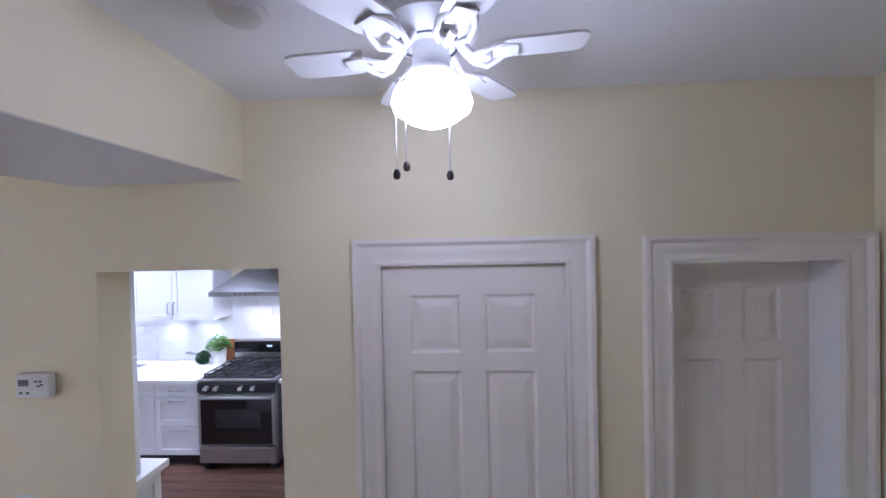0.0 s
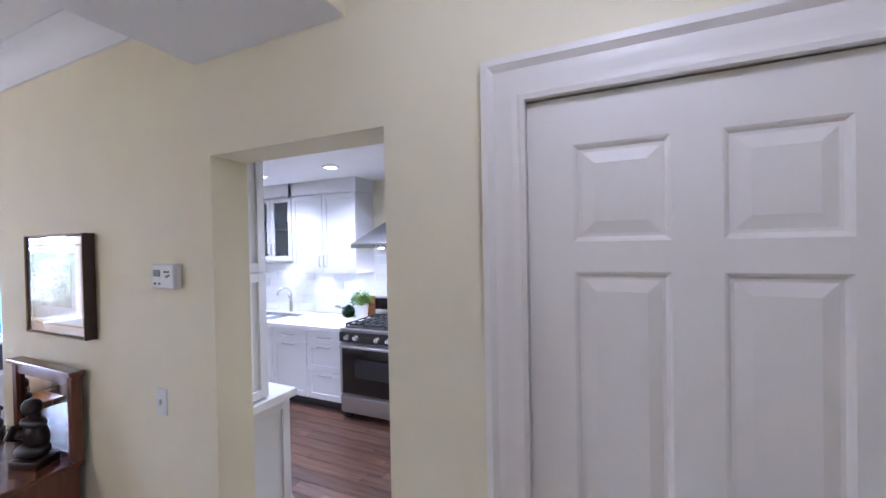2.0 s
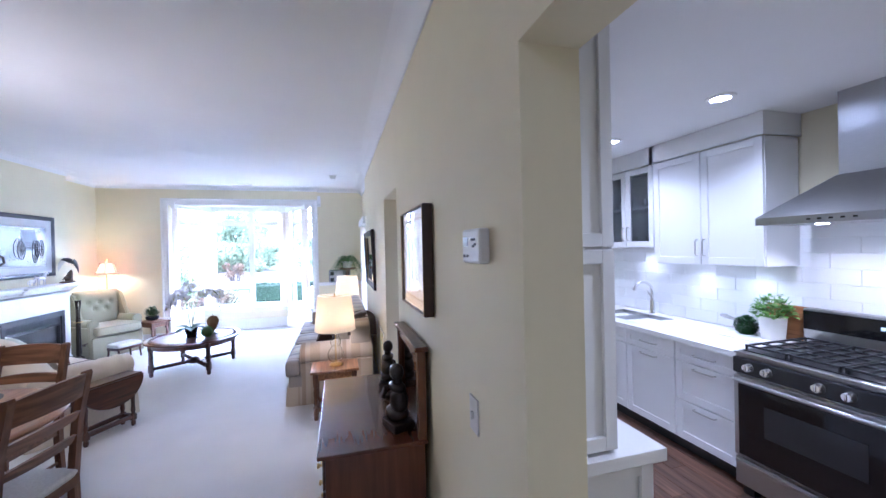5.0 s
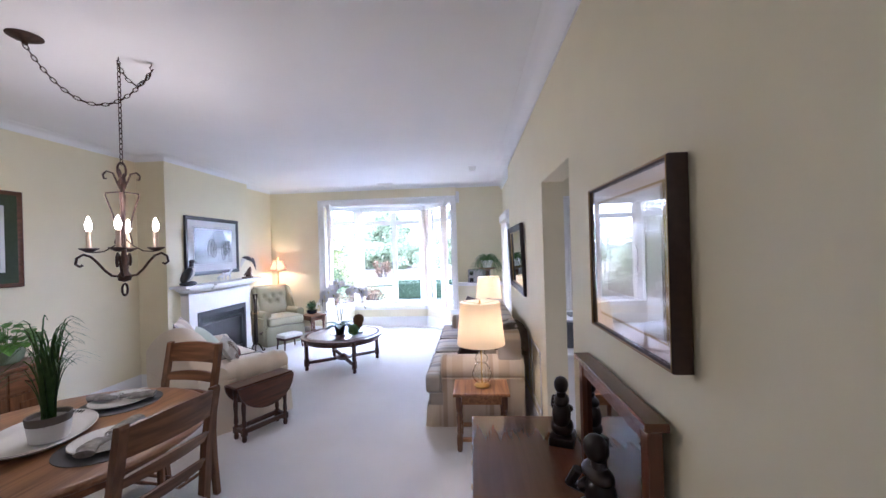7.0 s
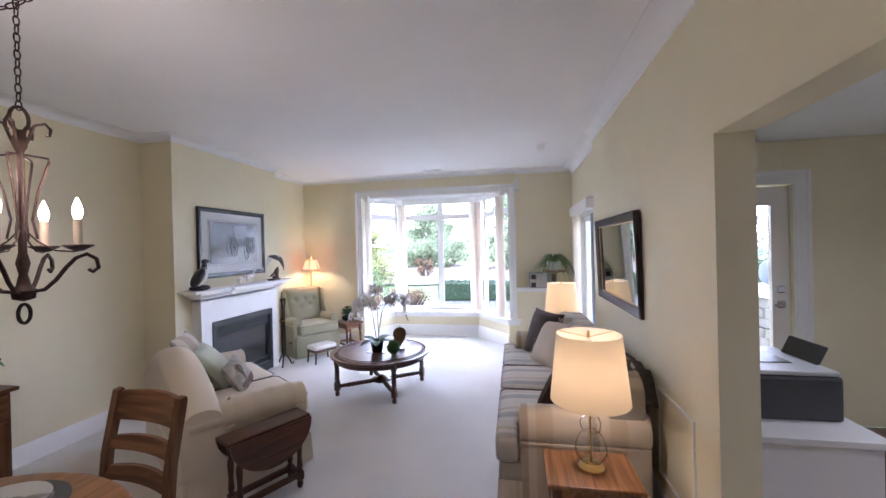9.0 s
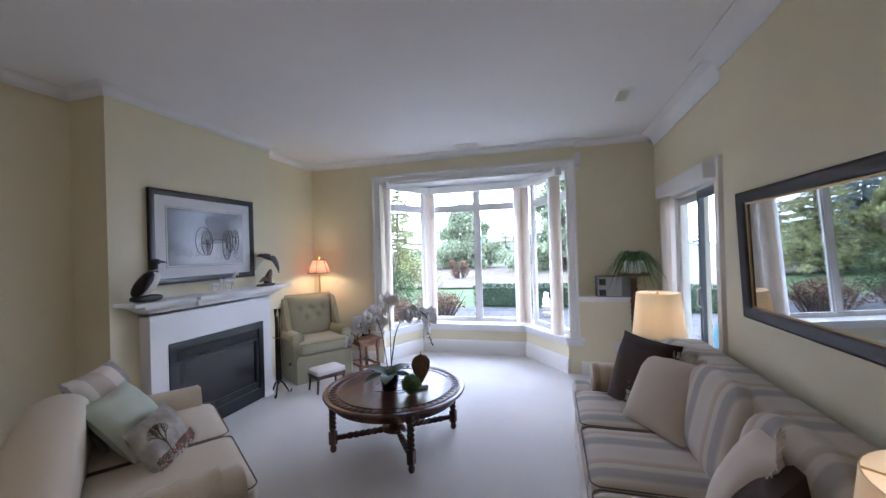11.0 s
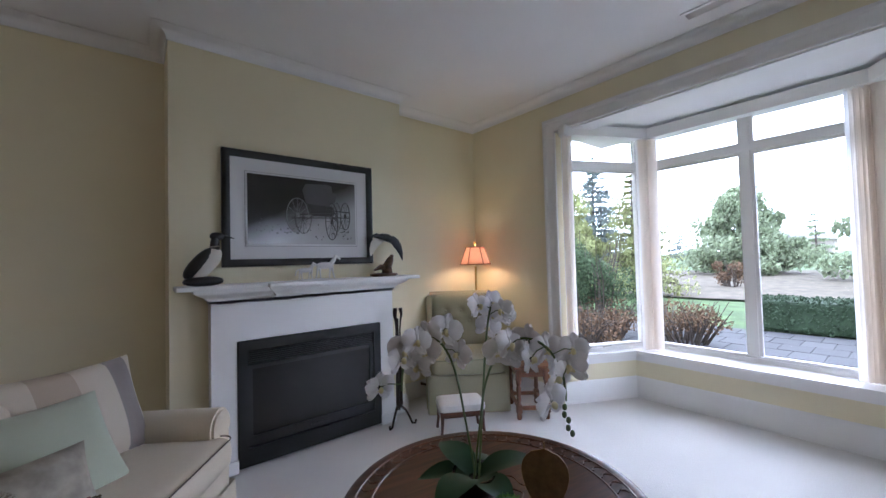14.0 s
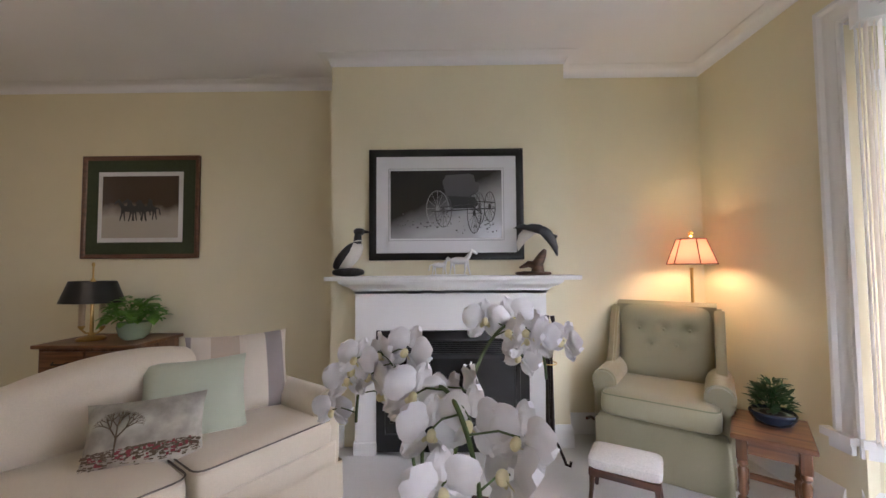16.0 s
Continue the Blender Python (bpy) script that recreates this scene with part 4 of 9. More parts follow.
BAND = stripes("banded_cushion_cloth", [(0.0, (0.46, 0.37, 0.28)), (0.30, (0.46, 0.37, 0.28)), (0.305, (0.60, 0.53, 0.43)), (0.5, (0.60, 0.53, 0.43)), (0.51, (0.27, 0.235, 0.22)), (0.70, (0.27, 0.235, 0.22)), (0.71, (0.60, 0.53, 0.43)), (1.0, (0.58, 0.50, 0.40))], "x", 0.46)


def roll_arm(bm, cx, w, depth, h, y0=None):
    """A rolled arm that runs front to back: the outline of a scroll, drawn out along y."""
    r = w * 0.62
    pts = [(-w / 2, 0.02), (w / 2, 0.02), (w / 2, h - 1.5 * r)]
    for a in np.linspace(-0.55, math.pi + 0.55, 14):
        pts.append((r * math.cos(a), h - r + r * math.sin(a)))
    pts.append((-w / 2, h - 1.5 * r))
    extrude(bm, pts, lambda u, v, o: (cx + u, o, v), -depth / 2 if y0 is None else y0, depth / 2)
    es = [e for e in bm.edges if len(e.link_faces) == 2 and e.calc_face_angle(0) > 1.2]
    bmesh.ops.bevel(bm, geom=es, offset=0.012, segments=2, affect="EDGES")


def skirt(bm, w, d, z0, z1, pleat=0.006, n=160):
    """A cloth skirt with a gentle wave, round a rectangle."""
    rows = [[], []]
    per = 2 * (w + d)
    for i in range(n):
        s = per * i / n
        if s < w:
            x, y, nx, ny = -w / 2 + s, -d / 2, 0, -1
        elif s < w + d:
            x, y, nx, ny = w / 2, -d / 2 + s - w, 1, 0
        elif s < 2 * w + d:
            x, y, nx, ny = w / 2 - (s - w - d), d / 2, 0, 1
        else:
            x, y, nx, ny = -w / 2, d / 2 - (s - 2 * w - d), -1, 0
        k = pleat * math.sin(s * 41) * (0.4 + 0.6 * math.sin(s * 7) ** 2)
        rows[0].append(bm.verts.new((x, y, z1)))
        rows[1].append(bm.verts.new((x + nx * (k + 0.012), y + ny * (k + 0.012), z0)))
    for i in range(n):
        j = (i + 1) % n
        bm.faces.new((rows[1][i], rows[1][j], rows[0][j], rows[0][i]))


def welt(bm, w, d, z, cx=0, cy=0, r=0.0036, corner=0.05):
    """Piping round the edge of a seat cushion."""
    pts = []
    for k, (sx, sy) in enumerate(((1, 1), (-1, 1), (-1, -1), (1, -1))):
        for a in np.linspace(0, math.pi / 2, 5):
            b = a + k * math.pi / 2
            pts.append((cx + sx * (w / 2 - corner) + corner * math.cos(b), cy + sy * (d / 2 - corner) + corner * math.sin(b), z))
    tube(bm, pts, r, 6, None, True)


# ---- striped sofa under the mirror; front faces +y of its own ----
sofa = thing("sofa", "three-seat sofa in cream, tan and grey striped cloth", "sofa", pose(-5.84, 1.0, 0, 0, 0, 180))
L, D = 2.22, 0.86
part("base", fast(box, -L / 2 + 0.02, L / 2 - 0.02, -D / 2, D / 2 - 0.03, 0.16, 0.30, 0.02), STRIPE_X, sofa)
part("skirt", fast(skirt, L - 0.02, D - 0.03, 0.005, 0.19), STRIPE_Y, sofa, "striped cloth skirt")
for sx in (-1, 1):
    bm = bmesh.new()
    roll_arm(bm, sx * (L / 2 - 0.11), 0.19, D - 0.28, 0.60, -D / 2)
    part("arm", bm, STRIPE_Y, sofa, "rolled striped arm", True)
bm = bmesh.new()
puff(bm, 0, -D / 2 + 0.12, 0.50, L - 0.06, 0.22, 0.72, 0.35, 0.12, 48, 14)
part("back", bm, STRIPE_X, sofa, "", True)
for k in (-1, 0, 1):
    bm = bmesh.new()
    puff(bm, k * 0.605, 0.09, 0.365, 0.60, 0.68, 0.17, 0.42, 0.16, 40, 12)
    if k:
        puff(bm, k * 0.965, 0.362, 0.365, 0.29, 0.136, 0.168, 0.42, 0.25, 28, 12)
    c = part("seat_cushion", bm, STRIPE_X, sofa, "", True)
    part("piping", fast(welt, 0.585, 0.665, 0.43, k * 0.605, 0.09), PIPING, c, "dark piping", True)
    bm = bmesh.new()
    puff(bm, 0, 0, 0, 0.60, 0.20, 0.46, 0.55, 0.35, 40, 14, pose(k * 0.605, -0.20, 0.64, 14))
    part("back_cushion", bm, STRIPE_X, sofa, "loose striped back cushion", True)


def cushion(label, mat, w, h, t, m, group="", fringe=None):
    c = tagged(part("scatter_cushion", fast(pillow, w, h, t), mat, None, smooth=True, at=m), label, "cushion", group)
    if fringe:
        bm = bmesh.new()
        rnd = random.Random(int(w * 1000))
        for e in range(4):
            for i in range(46):
                s = -0.5 + (i + rnd.random()) / 46
                x, z = ((s * w, h / 2), (w / 2, s * h), (s * w, -h / 2), (-w / 2, s * h))[e]
                ox, oz = ((0, 1), (1, 0), (0, -1), (-1, 0))[e]
                k = rnd.uniform(0.02, 0.035)
                tube(bm, [(x * 0.97, 0, z * 0.97), (x + ox * k + rnd.uniform(-0.01, 0.01), rnd.uniform(-0.012, 0.012), z + oz * k)], 0.0022, 4)
        part("fringe", bm, fringe, c, "short fringe")
    return c


cushion("dark brown square cushion leaning on the sofa arm", BROWN_CLOTH, 0.50, 0.48, 0.16, pose(-6.45, 0.98, 0.665, -20, 0, 29))
cushion("pale beige cushion with short fringe on the sofa", BEIGE_CLOTH, 0.46, 0.46, 0.14, pose(-6.19, 1.04, 0.63, -29, 0, 30), fringe=BEIGE_CLOTH)
cushion("pale beige fringed cushion at the sofa's near end", BEIGE_CLOTH, 0.44, 0.44, 0.15, pose(-5.33, 1.07, 0.635, -26, 0, -26), fringe=BEIGE_CLOTH)
cushion("dark brown cushion lying on the sofa", BROWN_CLOTH, 0.42, 0.42, 0.15, pose(-5.14, 1.03, 0.63, -30, 0, -44))
THROW = material("brown_grey_throw", (0.16, 0.13, 0.11), 0.95, grain=0.3, scale=30, bump=0.5, bump_scale=200)
bm = bmesh.new()
grid = [[bm.verts.new((-5.2 + 0.42 * i / 12, 1.18 + 0.30 * k / 12, 0.80 + 0.045 * math.cos((k / 12 - 0.45) * 3) + 0.012 * math.sin(i * 1.3 + k * 0.8) - 0.16 * max(0, (i - 8) / 4) ** 2)) for k in range(13)] for i in range(13)]
for i in range(12):
    for k in range(12):
        bm.faces.new((grid[i][k], grid[i + 1][k], grid[i + 1][k + 1], grid[i][k + 1]))
bmesh.ops.solidify(bm, geom=bm.faces[:], thickness=0.012)
tagged(part("throw_blanket", bm, THROW, None, smooth=True), "folded brown and grey throw over the sofa back", "blanket")

# ---- cream loveseat; front faces +y of its own ----
love = thing("loveseat", "cream camel-back loveseat with rolled arms and dark piping", "sofa", pose(-5.19, -1.66, 0, 0, 0, 55.2))
L, D = 1.56, 0.84
part("base", fast(box, -L / 2 + 0.05, L / 2 - 0.05, -D / 2, D / 2 - 0.04, 0.16, 0.31, 0.02), CREAM_CLOTH, love)
part("skirt", fast(skirt, L - 0.06, D - 0.04, 0.005, 0.2, 0.003), CREAM_CLOTH, love, "cream cloth skirt")
for sx in (-1, 1):
    bm = bmesh.new()
    roll_arm(bm, sx * (L / 2 - 0.10), 0.15, D - 0.10, 0.585, -D / 2 + 0.04)
    part("arm", bm, CREAM_CLOTH, love, "rolled cream arm", True)
bm = bmesh.new()
rings = []
for i in range(33):
    s = -1 + 2 * i / 32
    top = 0.59 + 0.25 * max(0, math.cos(s * math.pi / 2)) ** 0.9
    th = 0.115
    row = []
    for k in range(15):
        a = math.pi * k / 14
        row.append(bm.verts.new((s * L / 2 * 0.985, -D / 2 + 0.125 + (th + 0.02 * math.sin(a)) * math.cos(a), top - 0.11 + 0.11 * math.sin(a))))
    row = [bm.verts.new((row[0].co.x, -D / 2 + 0.235, 0.22))] + row + [bm.verts.new((row[0].co.x, -D / 2 + 0.01, 0.2))]
    rings.append(row)
for a, b in zip(rings, rings[1:]):
    for k in range(len(a) - 1):
        bm.faces.new((a[k], b[k], b[k + 1], a[k + 1]))
bm.faces.new(rings[0])
bm.faces.new(rings[-1][::-1])
bmesh.ops.recalc_face_normals(bm, faces=bm.faces[:])
part("back", bm, CREAM_CLOTH, love, "arched cream back", True)
for k in (-1, 1):
    bm = bmesh.new()
    puff(bm, k * 0.335, 0.11, 0.39, 0.665, 0.67, 0.17, 0.42, 0.16, 40, 12)
    c = part("seat_cushion", bm, CREAM_CLOTH, love, "", True)
    part("piping", fast(welt, 0.65, 0.655, 0.455, k * 0.335, 0.11), PIPING, c, "dark piping", True)
bm = bmesh.new()
grid = [[bm.verts.new((L / 2 - 0.10 + (0.105 + 0.006 * math.sin(k * 1.1)) * math.cos(a), -0.12 + 0.40 * k / 12, 0.49 + (0.108 + 0.005 * math.sin(k * 1.7)) * math.sin(a) - (0.07 if a < 0 else 0) * 0)) for k in range(13)] for a in np.linspace(-0.6, math.pi + 0.4, 14)]
for i in range(13):
    for k in range(12):
        bm.faces.new((grid[i][k], grid[i + 1][k], grid[i + 1][k + 1], grid[i][k + 1]))
tagged(part("arm_cover", bm, CREAM_CLOTH, None, smooth=True, at=love.matrix_basis.copy()), "cream cloth laid over the loveseat arm", "cloth")


def on_love(x, y, z, rx, rz):
    return love.matrix_basis @ pose(x, y, z, rx, 0, rz)


cushion("banded beige and grey cushion in the loveseat corner", BAND, 0.52, 0.46, 0.15, on_love(-0.44, -0.11, 0.655, 26, -22))
cushion("pale sage green cushion on the loveseat", GREEN_CUSHION, 0.45, 0.42, 0.15, on_love(-0.18, -0.01, 0.61, 38, -24))
fl = cushion("tapestry cushion with a tree and riders in red", FLORAL, 0.42, 0.29, 0.12, on_love(0.05, 0.115, 0.555, 32, -26))
THREAD, RED = material("brown_embroidery", (0.12, 0.085, 0.05), 0.9), material("red_embroidery", (0.25, 0.05, 0.055), 0.9)
rnd = random.Random(11)
bm = bmesh.new()


def twig(x, z, a, s, depth):
    x2, z2 = x + s * math.cos(a), z + s * math.sin(a)
    lift = lambda u, v: 0.061 * max(0, (1 - abs(u / 0.22) ** 2.6)) ** 0.55 * max(0, (1 - abs(v / 0.15) ** 2.6)) ** 0.55 + 0.0015
    tube(bm, [(x, lift(x, z), z), (x2, lift(x2, z2), z2)], 0.0006 + 0.0007 * depth, 4)
    if depth:
        for da in (-0.5, 0.05, 0.55):
            twig(x2, z2, a + da + rnd.uniform(-0.15, 0.15), s * 0.68, depth - 1)


twig(0.09, -0.08, math.pi / 2, 0.065, 4)
part("tree_motif", bm, THREAD, fl, "embroidered bare tree")
bm = bmesh.new()
for _ in range(46):
    x, z = rnd.uniform(-0.17, 0.17), -0.085 + rnd.uniform(-0.02, 0.03)
    lift = 0.06 * max(0, (1 - abs(x / 0.22) ** 2.6)) ** 0.55 * max(0, (1 - abs(z / 0.15) ** 2.6)) ** 0.55
    cbox(bm, x, lift, z, rnd.uniform(0.006, 0.018), 0.003, rnd.uniform(0.004, 0.012))
tagged(part("figures_motif", bm, RED, fl, "red embroidered shapes"), "red embroidered shapes", kind="stuff")

bm = bmesh.new()
for _ in range(420):
    x, z = rnd.uniform(-0.19, 0.19), -0.055 - abs(rnd.gauss(0, 0.03))
    if z < -0.125:
        continue
    lift = 0.06 * max(0, (1 - abs(x / 0.22) ** 2.6)) ** 0.55 * max(0, (1 - abs(z / 0.15) ** 2.6)) ** 0.55
    cbox(bm, x, lift, z, rnd.uniform(0.004, 0.02), 0.002, rnd.uniform(0.002, 0.006))
tagged(part("ground_motif", bm, THREAD, fl, "brown embroidered ground"), "brown embroidered ground", kind="stuff")

# ---- fireplace ----
fp = thing("fireplace", "white painted mantelpiece round a black gas fire", "fireplace")
FY = -2.609
for q in ((-6.04, -5.90, FY, -2.50, 0.0, 1.06), (-7.18, -7.06, FY, -2.50, 0.0, 1.06)):
    part("pilaster", fast(box, *q), TRIM, fp)
part("frieze", fast(box, -7.06, -6.04, FY, -2.50, 0.815, 1.06), TRIM, fp)
part("plinth_block", fast(box, -6.045, -5.89, FY, -2.488, 0.0, 0.08, 0.003), TRIM, fp)
part("plinth_block", fast(box, -7.19, -7.055, FY, -2.488, 0.0, 0.08, 0.003), TRIM, fp)
bm = bmesh.new()
sweep(bm, [(-5.893, FY), (-5.893, -2.497), (-7.187, -2.497), (-7.187, FY)], [(0, 0), (0, 0.02), (-0.01, 0.02), (-0.014, 0.03), (-0.03, 0.045), (-0.06, 0.058), (-0.085, 0.075), (-0.09, 0.09), (0, 0.09), (0, 0)], lambda u, v, o: (u, v, 1.0585 + o))
part("cornice", bm, TRIM, fp, "moulded cornice under the shelf", True)
bm = bmesh.new()
sweep(bm, [(-6.27, -2.50), (-6.27, -2.44), (-6.83, -2.44), (-6.83, -2.50)], [(0, 0), (-0.008, 0.0), (-0.012, 0.012), (-0.03, 0.028), (-0.05, 0.045), (-0.055, 0.055), (0, 0.055)], lambda u, v, o: (u, v, 1.09 + o))
part("centre_block", bm, TRIM, fp, "projecting middle block", True)
part("mantel_shelf", fast(lambda bm: [box(bm, -7.385, -5.72, FY, -2.385, 1.15, 1.178, 0.006), box(bm, -6.92, -6.2, -2.40, -2.34, 1.1505, 1.1775, 0.005)]), TRIM, fp)
SMOKE_GLASS = material("sooty_fire_glass", (0.018, 0.016, 0.015), 0.22, grain=0.08, scale=8)
ib = part("fire_frame", fast(lambda bm: [box(bm, *q) for q in ((-7.058, -7.0, -2.56, -2.492, 0.02, 0.812), (-6.10, -6.042, -2.56, -2.492, 0.02, 0.812), (-7.0, -6.10, -2.56, -2.492, 0.745, 0.812), (-7.0, -6.10, -2.56, -2.492, 0.02, 0.13))]), BLACK, fp, "black metal fire frame")
for k in range(6):
    part("louvre", fast(box, -6.99, -6.11, -2.515, -2.50, 0.665 + 0.013 * k, 0.672 + 0.013 * k), BLACK, ib)
part("glass_frame", fast(lambda bm: [box(bm, *q) for q in ((-7.0, -6.97, -2.54, -2.505, 0.16, 0.655), (-6.13, -6.10, -2.54, -2.505, 0.16, 0.655), (-6.97, -6.13, -2.54, -2.505, 0.625, 0.655), (-6.97, -6.13, -2.54, -2.505, 0.16, 0.20), (-7.0, -6.10, -2.55, -2.52, 0.13, 0.16))]), BLACK, ib)
part("fire_glass", fast(box, -6.97, -6.13, -2.53, -2.522, 0.20, 0.625), SMOKE_GLASS, ib, "dark sooty glass")
part("fire_back", fast(box, -7.0, -6.1, -2.60, -2.55, 0.02, 0.80), BLACK, ib)
part("latch", fast(box, -6.62, -6.50, -2.505, -2.492, 0.165, 0.178, 0.003), BLACK, ib)


def framed(name, label, w, h, rail, depth, frame_mat, mats, m, liner=None):
    """A framed picture in the x-z plane, front to -y. mats: (border, width) from outside in."""
    t = thing(name, label, "picture", m)
    bm = bmesh.new()
    sweep(bm, [(-w / 2, -h / 2), (w / 2, -h / 2), (w / 2, h / 2), (-w / 2, h / 2)], [(0, 0), (0, depth), (rail * 0.2, depth + 0.004), (rail * 0.65, depth - 0.003), (rail, depth * 0.55), (rail, 0)], lambda u, v, o: (u, -o, v), True)
    part("frame", bm, frame_mat, t, "", True)
    y, iw, ih = -depth * 0.6, w - 2 * rail, h - 2 * rail
    for mat, border in mats:
        part("mat_board" if border else "print", fast(box, -iw / 2, iw / 2, y, 0 if y > -depth * 0.61 else y + 0.0015, -ih / 2, ih / 2), mat, t)
        iw, ih, y = iw - 2 * border, ih - 2 * border, y - 0.002
    return t


MAT_WHITE = material("white_mat_board", (0.68, 0.68, 0.69), 0.9)
MAT_GREY = material("grey_mat_line", (0.32, 0.32, 0.33), 0.9)
MAT_GREEN = material("dark_green_mat", (0.045, 0.06, 0.03), 0.85, grain=0.1)
MAT_PINK = material("pale_pink_mat", (0.70, 0.61, 0.55), 0.9)
FRAME_BLACK = material("black_frame", (0.012, 0.011, 0.012), 0.35)
GOLD = material("dull_gold", (0.40, 0.27, 0.12), 0.4, 0.8, stain=0.15)


def print_mat(name, low, high, split, soft, scale=3.0, light_side=0.0):
    """A monochrome print: pale ground under a dark sky, cloudy."""
    m = bpy.data.materials.new(name)
    m.use_nodes = True
    n, l = m.node_tree.nodes, m.node_tree.links
    b = n["Principled BSDF"]
    b.inputs["Roughness"].default_value = 0.16
    co, sp, tx = n.new("ShaderNodeTexCoord"), n.new("ShaderNodeSeparateXYZ"), n.new("ShaderNodeTexNoise")
    tx.inputs["Scale"].default_value, tx.inputs["Detail"].default_value = scale, 6
    l.new(co.outputs["Object"], sp.inputs[0])
    l.new(co.outputs["Object"], tx.inputs["Vector"])
    ad, ax, rp = n.new("ShaderNodeMath"), n.new("ShaderNodeMath"), n.new("ShaderNodeMapRange")
    ad.operation, ax.operation = "MULTIPLY_ADD", "MULTIPLY_ADD"
    ad.inputs[1].default_value = 0.16
    l.new(tx.outputs[0], ad.inputs[0])
    l.new(sp.outputs[2], ad.inputs[2])
    ax.inputs[1].default_value = -light_side
    l.new(sp.outputs[0], ax.inputs[0])
    l.new(ad.outputs[0], ax.inputs[2])
    rp.inputs[1].default_value, rp.inputs[2].default_value = split - soft, split + soft
    l.new(ax.outputs[0], rp.inputs[0])
    mx = n.new("ShaderNodeMix")
    mx.data_type = "RGBA"
    mx.inputs[6].default_value, mx.inputs[7].default_value = (*low, 1), (*high, 1)
    l.new(rp.outputs[0], mx.inputs[0])
    l.new(mx.outputs[2], b.inputs["Base Color"])
    return m


# carriage print over the mantel (its face looks to +y, so it is turned round)
CARR = print_mat("carriage_print", (0.44, 0.44, 0.45), (0.030, 0.028, 0.027), 0.05, 0.10, 3.0, 0.45)
art = framed("carriage_print", "black framed monochrome print of an old carriage", 1.08, 0.78, 0.05, 0.028, FRAME_BLACK,
             [(MAT_WHITE, 0.085), (MAT_GREY, 0.004), (MAT_WHITE, 0.012), (CARR, 0)], pose(-6.515, -2.606, 1.675, 0, 0, 180))
INK, INK2 = material("print_ink", (0.022, 0.02, 0.02), 0.3), material("print_grey_ink", (0.07, 0.068, 0.067), 0.3)
RIM = material("print_pale_rim", (0.26, 0.26, 0.26), 0.3)


def wheel(bm, x, z, r, sx=1.0, spokes=12, w=0.0035):
    ring = [(x + sx * r * math.cos(a), -0.0245, z + r * math.sin(a)) for a in np.linspace(0, 2 * math.pi, 32, endpoint=False)]
    tube(bm, ring, w, 4, None, True)
    tube(bm, [(x + sx * 0.016 * math.cos(a), -0.0245, z + 0.016 * math.sin(a)) for a in np.linspace(0, 2 * math.pi, 10, endpoint=False)], w * 1.4, 4, None, True)
    for k in range(spokes):
        a = math.pi * 2 * k / spokes
        tube(bm, [(x, -0.0245, z), (x + sx * r * math.cos(a), -0.0245, z + r * math.sin(a))], w * 0.42, 4)


for wx, wz, wr, sx, ink in ((-0.06, -0.03, 0.125, 0.62, RIM), (-0.02, -0.045, 0.115, 0.5, INK2), (0.195, -0.065, 0.14, 0.34, INK), (0.305, -0.02, 0.105, 0.36, INK), (0.235, -0.03, 0.11, 0.30, INK2)):
    part("wheel_drawing", fast(wheel, wx, wz, wr, sx), ink, art, "drawn carriage wheel")
part("hood_drawing", fast(extrude, [(0.0, 0.06), (0.17, 0.05), (0.225, 0.085), (0.235, 0.15), (0.205, 0.155), (0.195, 0.205), (0.16, 0.215), (0.0, 0.205), (-0.025, 0.16)], lambda u, v, o: (u, o, v), -0.0245, -0.0225), INK2, art, "drawn folded hood")
part("body_drawing", fast(extrude, [(-0.005, 0.06), (0.20, 0.05), (0.225, 0.0), (0.20, -0.03), (0.05, -0.03), (0.02, 0.0)], lambda u, v, o: (u, o, v), -0.0243, -0.0226), INK, art, "drawn carriage body")
bm = bmesh.new()
for q in (((-0.1, -0.05), (0.34, -0.03)), ((-0.04, -0.02), (0.24, 0.0)), ((0.18, 0.02), (0.34, 0.01)), ((0.05, -0.03), (0.0, -0.06)), ((0.2, -0.03), (0.25, -0.07))):
    tube(bm, [(q[0][0], -0.0245, q[0][1]), (q[1][0], -0.0245, q[1][1])], 0.004, 4)
part("frame_drawing", bm, INK, art, "drawn axles and springs")
rnd = random.Random(4)
bm = bmesh.new()
for _ in range(70):
    x = rnd.uniform(-0.35, 0.36)
    z = -0.13 + rnd.gauss(0, 0.022) - 0.06 * (x > 0.05) * rnd.random()
    cbox(bm, x, -0.0236, z, rnd.uniform(0.002, 0.016), 0.001, rnd.uniform(0.003, 0.012))
tagged(part("grass_drawing", bm, INK2, art, "drawn tufts of grass"), kind="stuff")
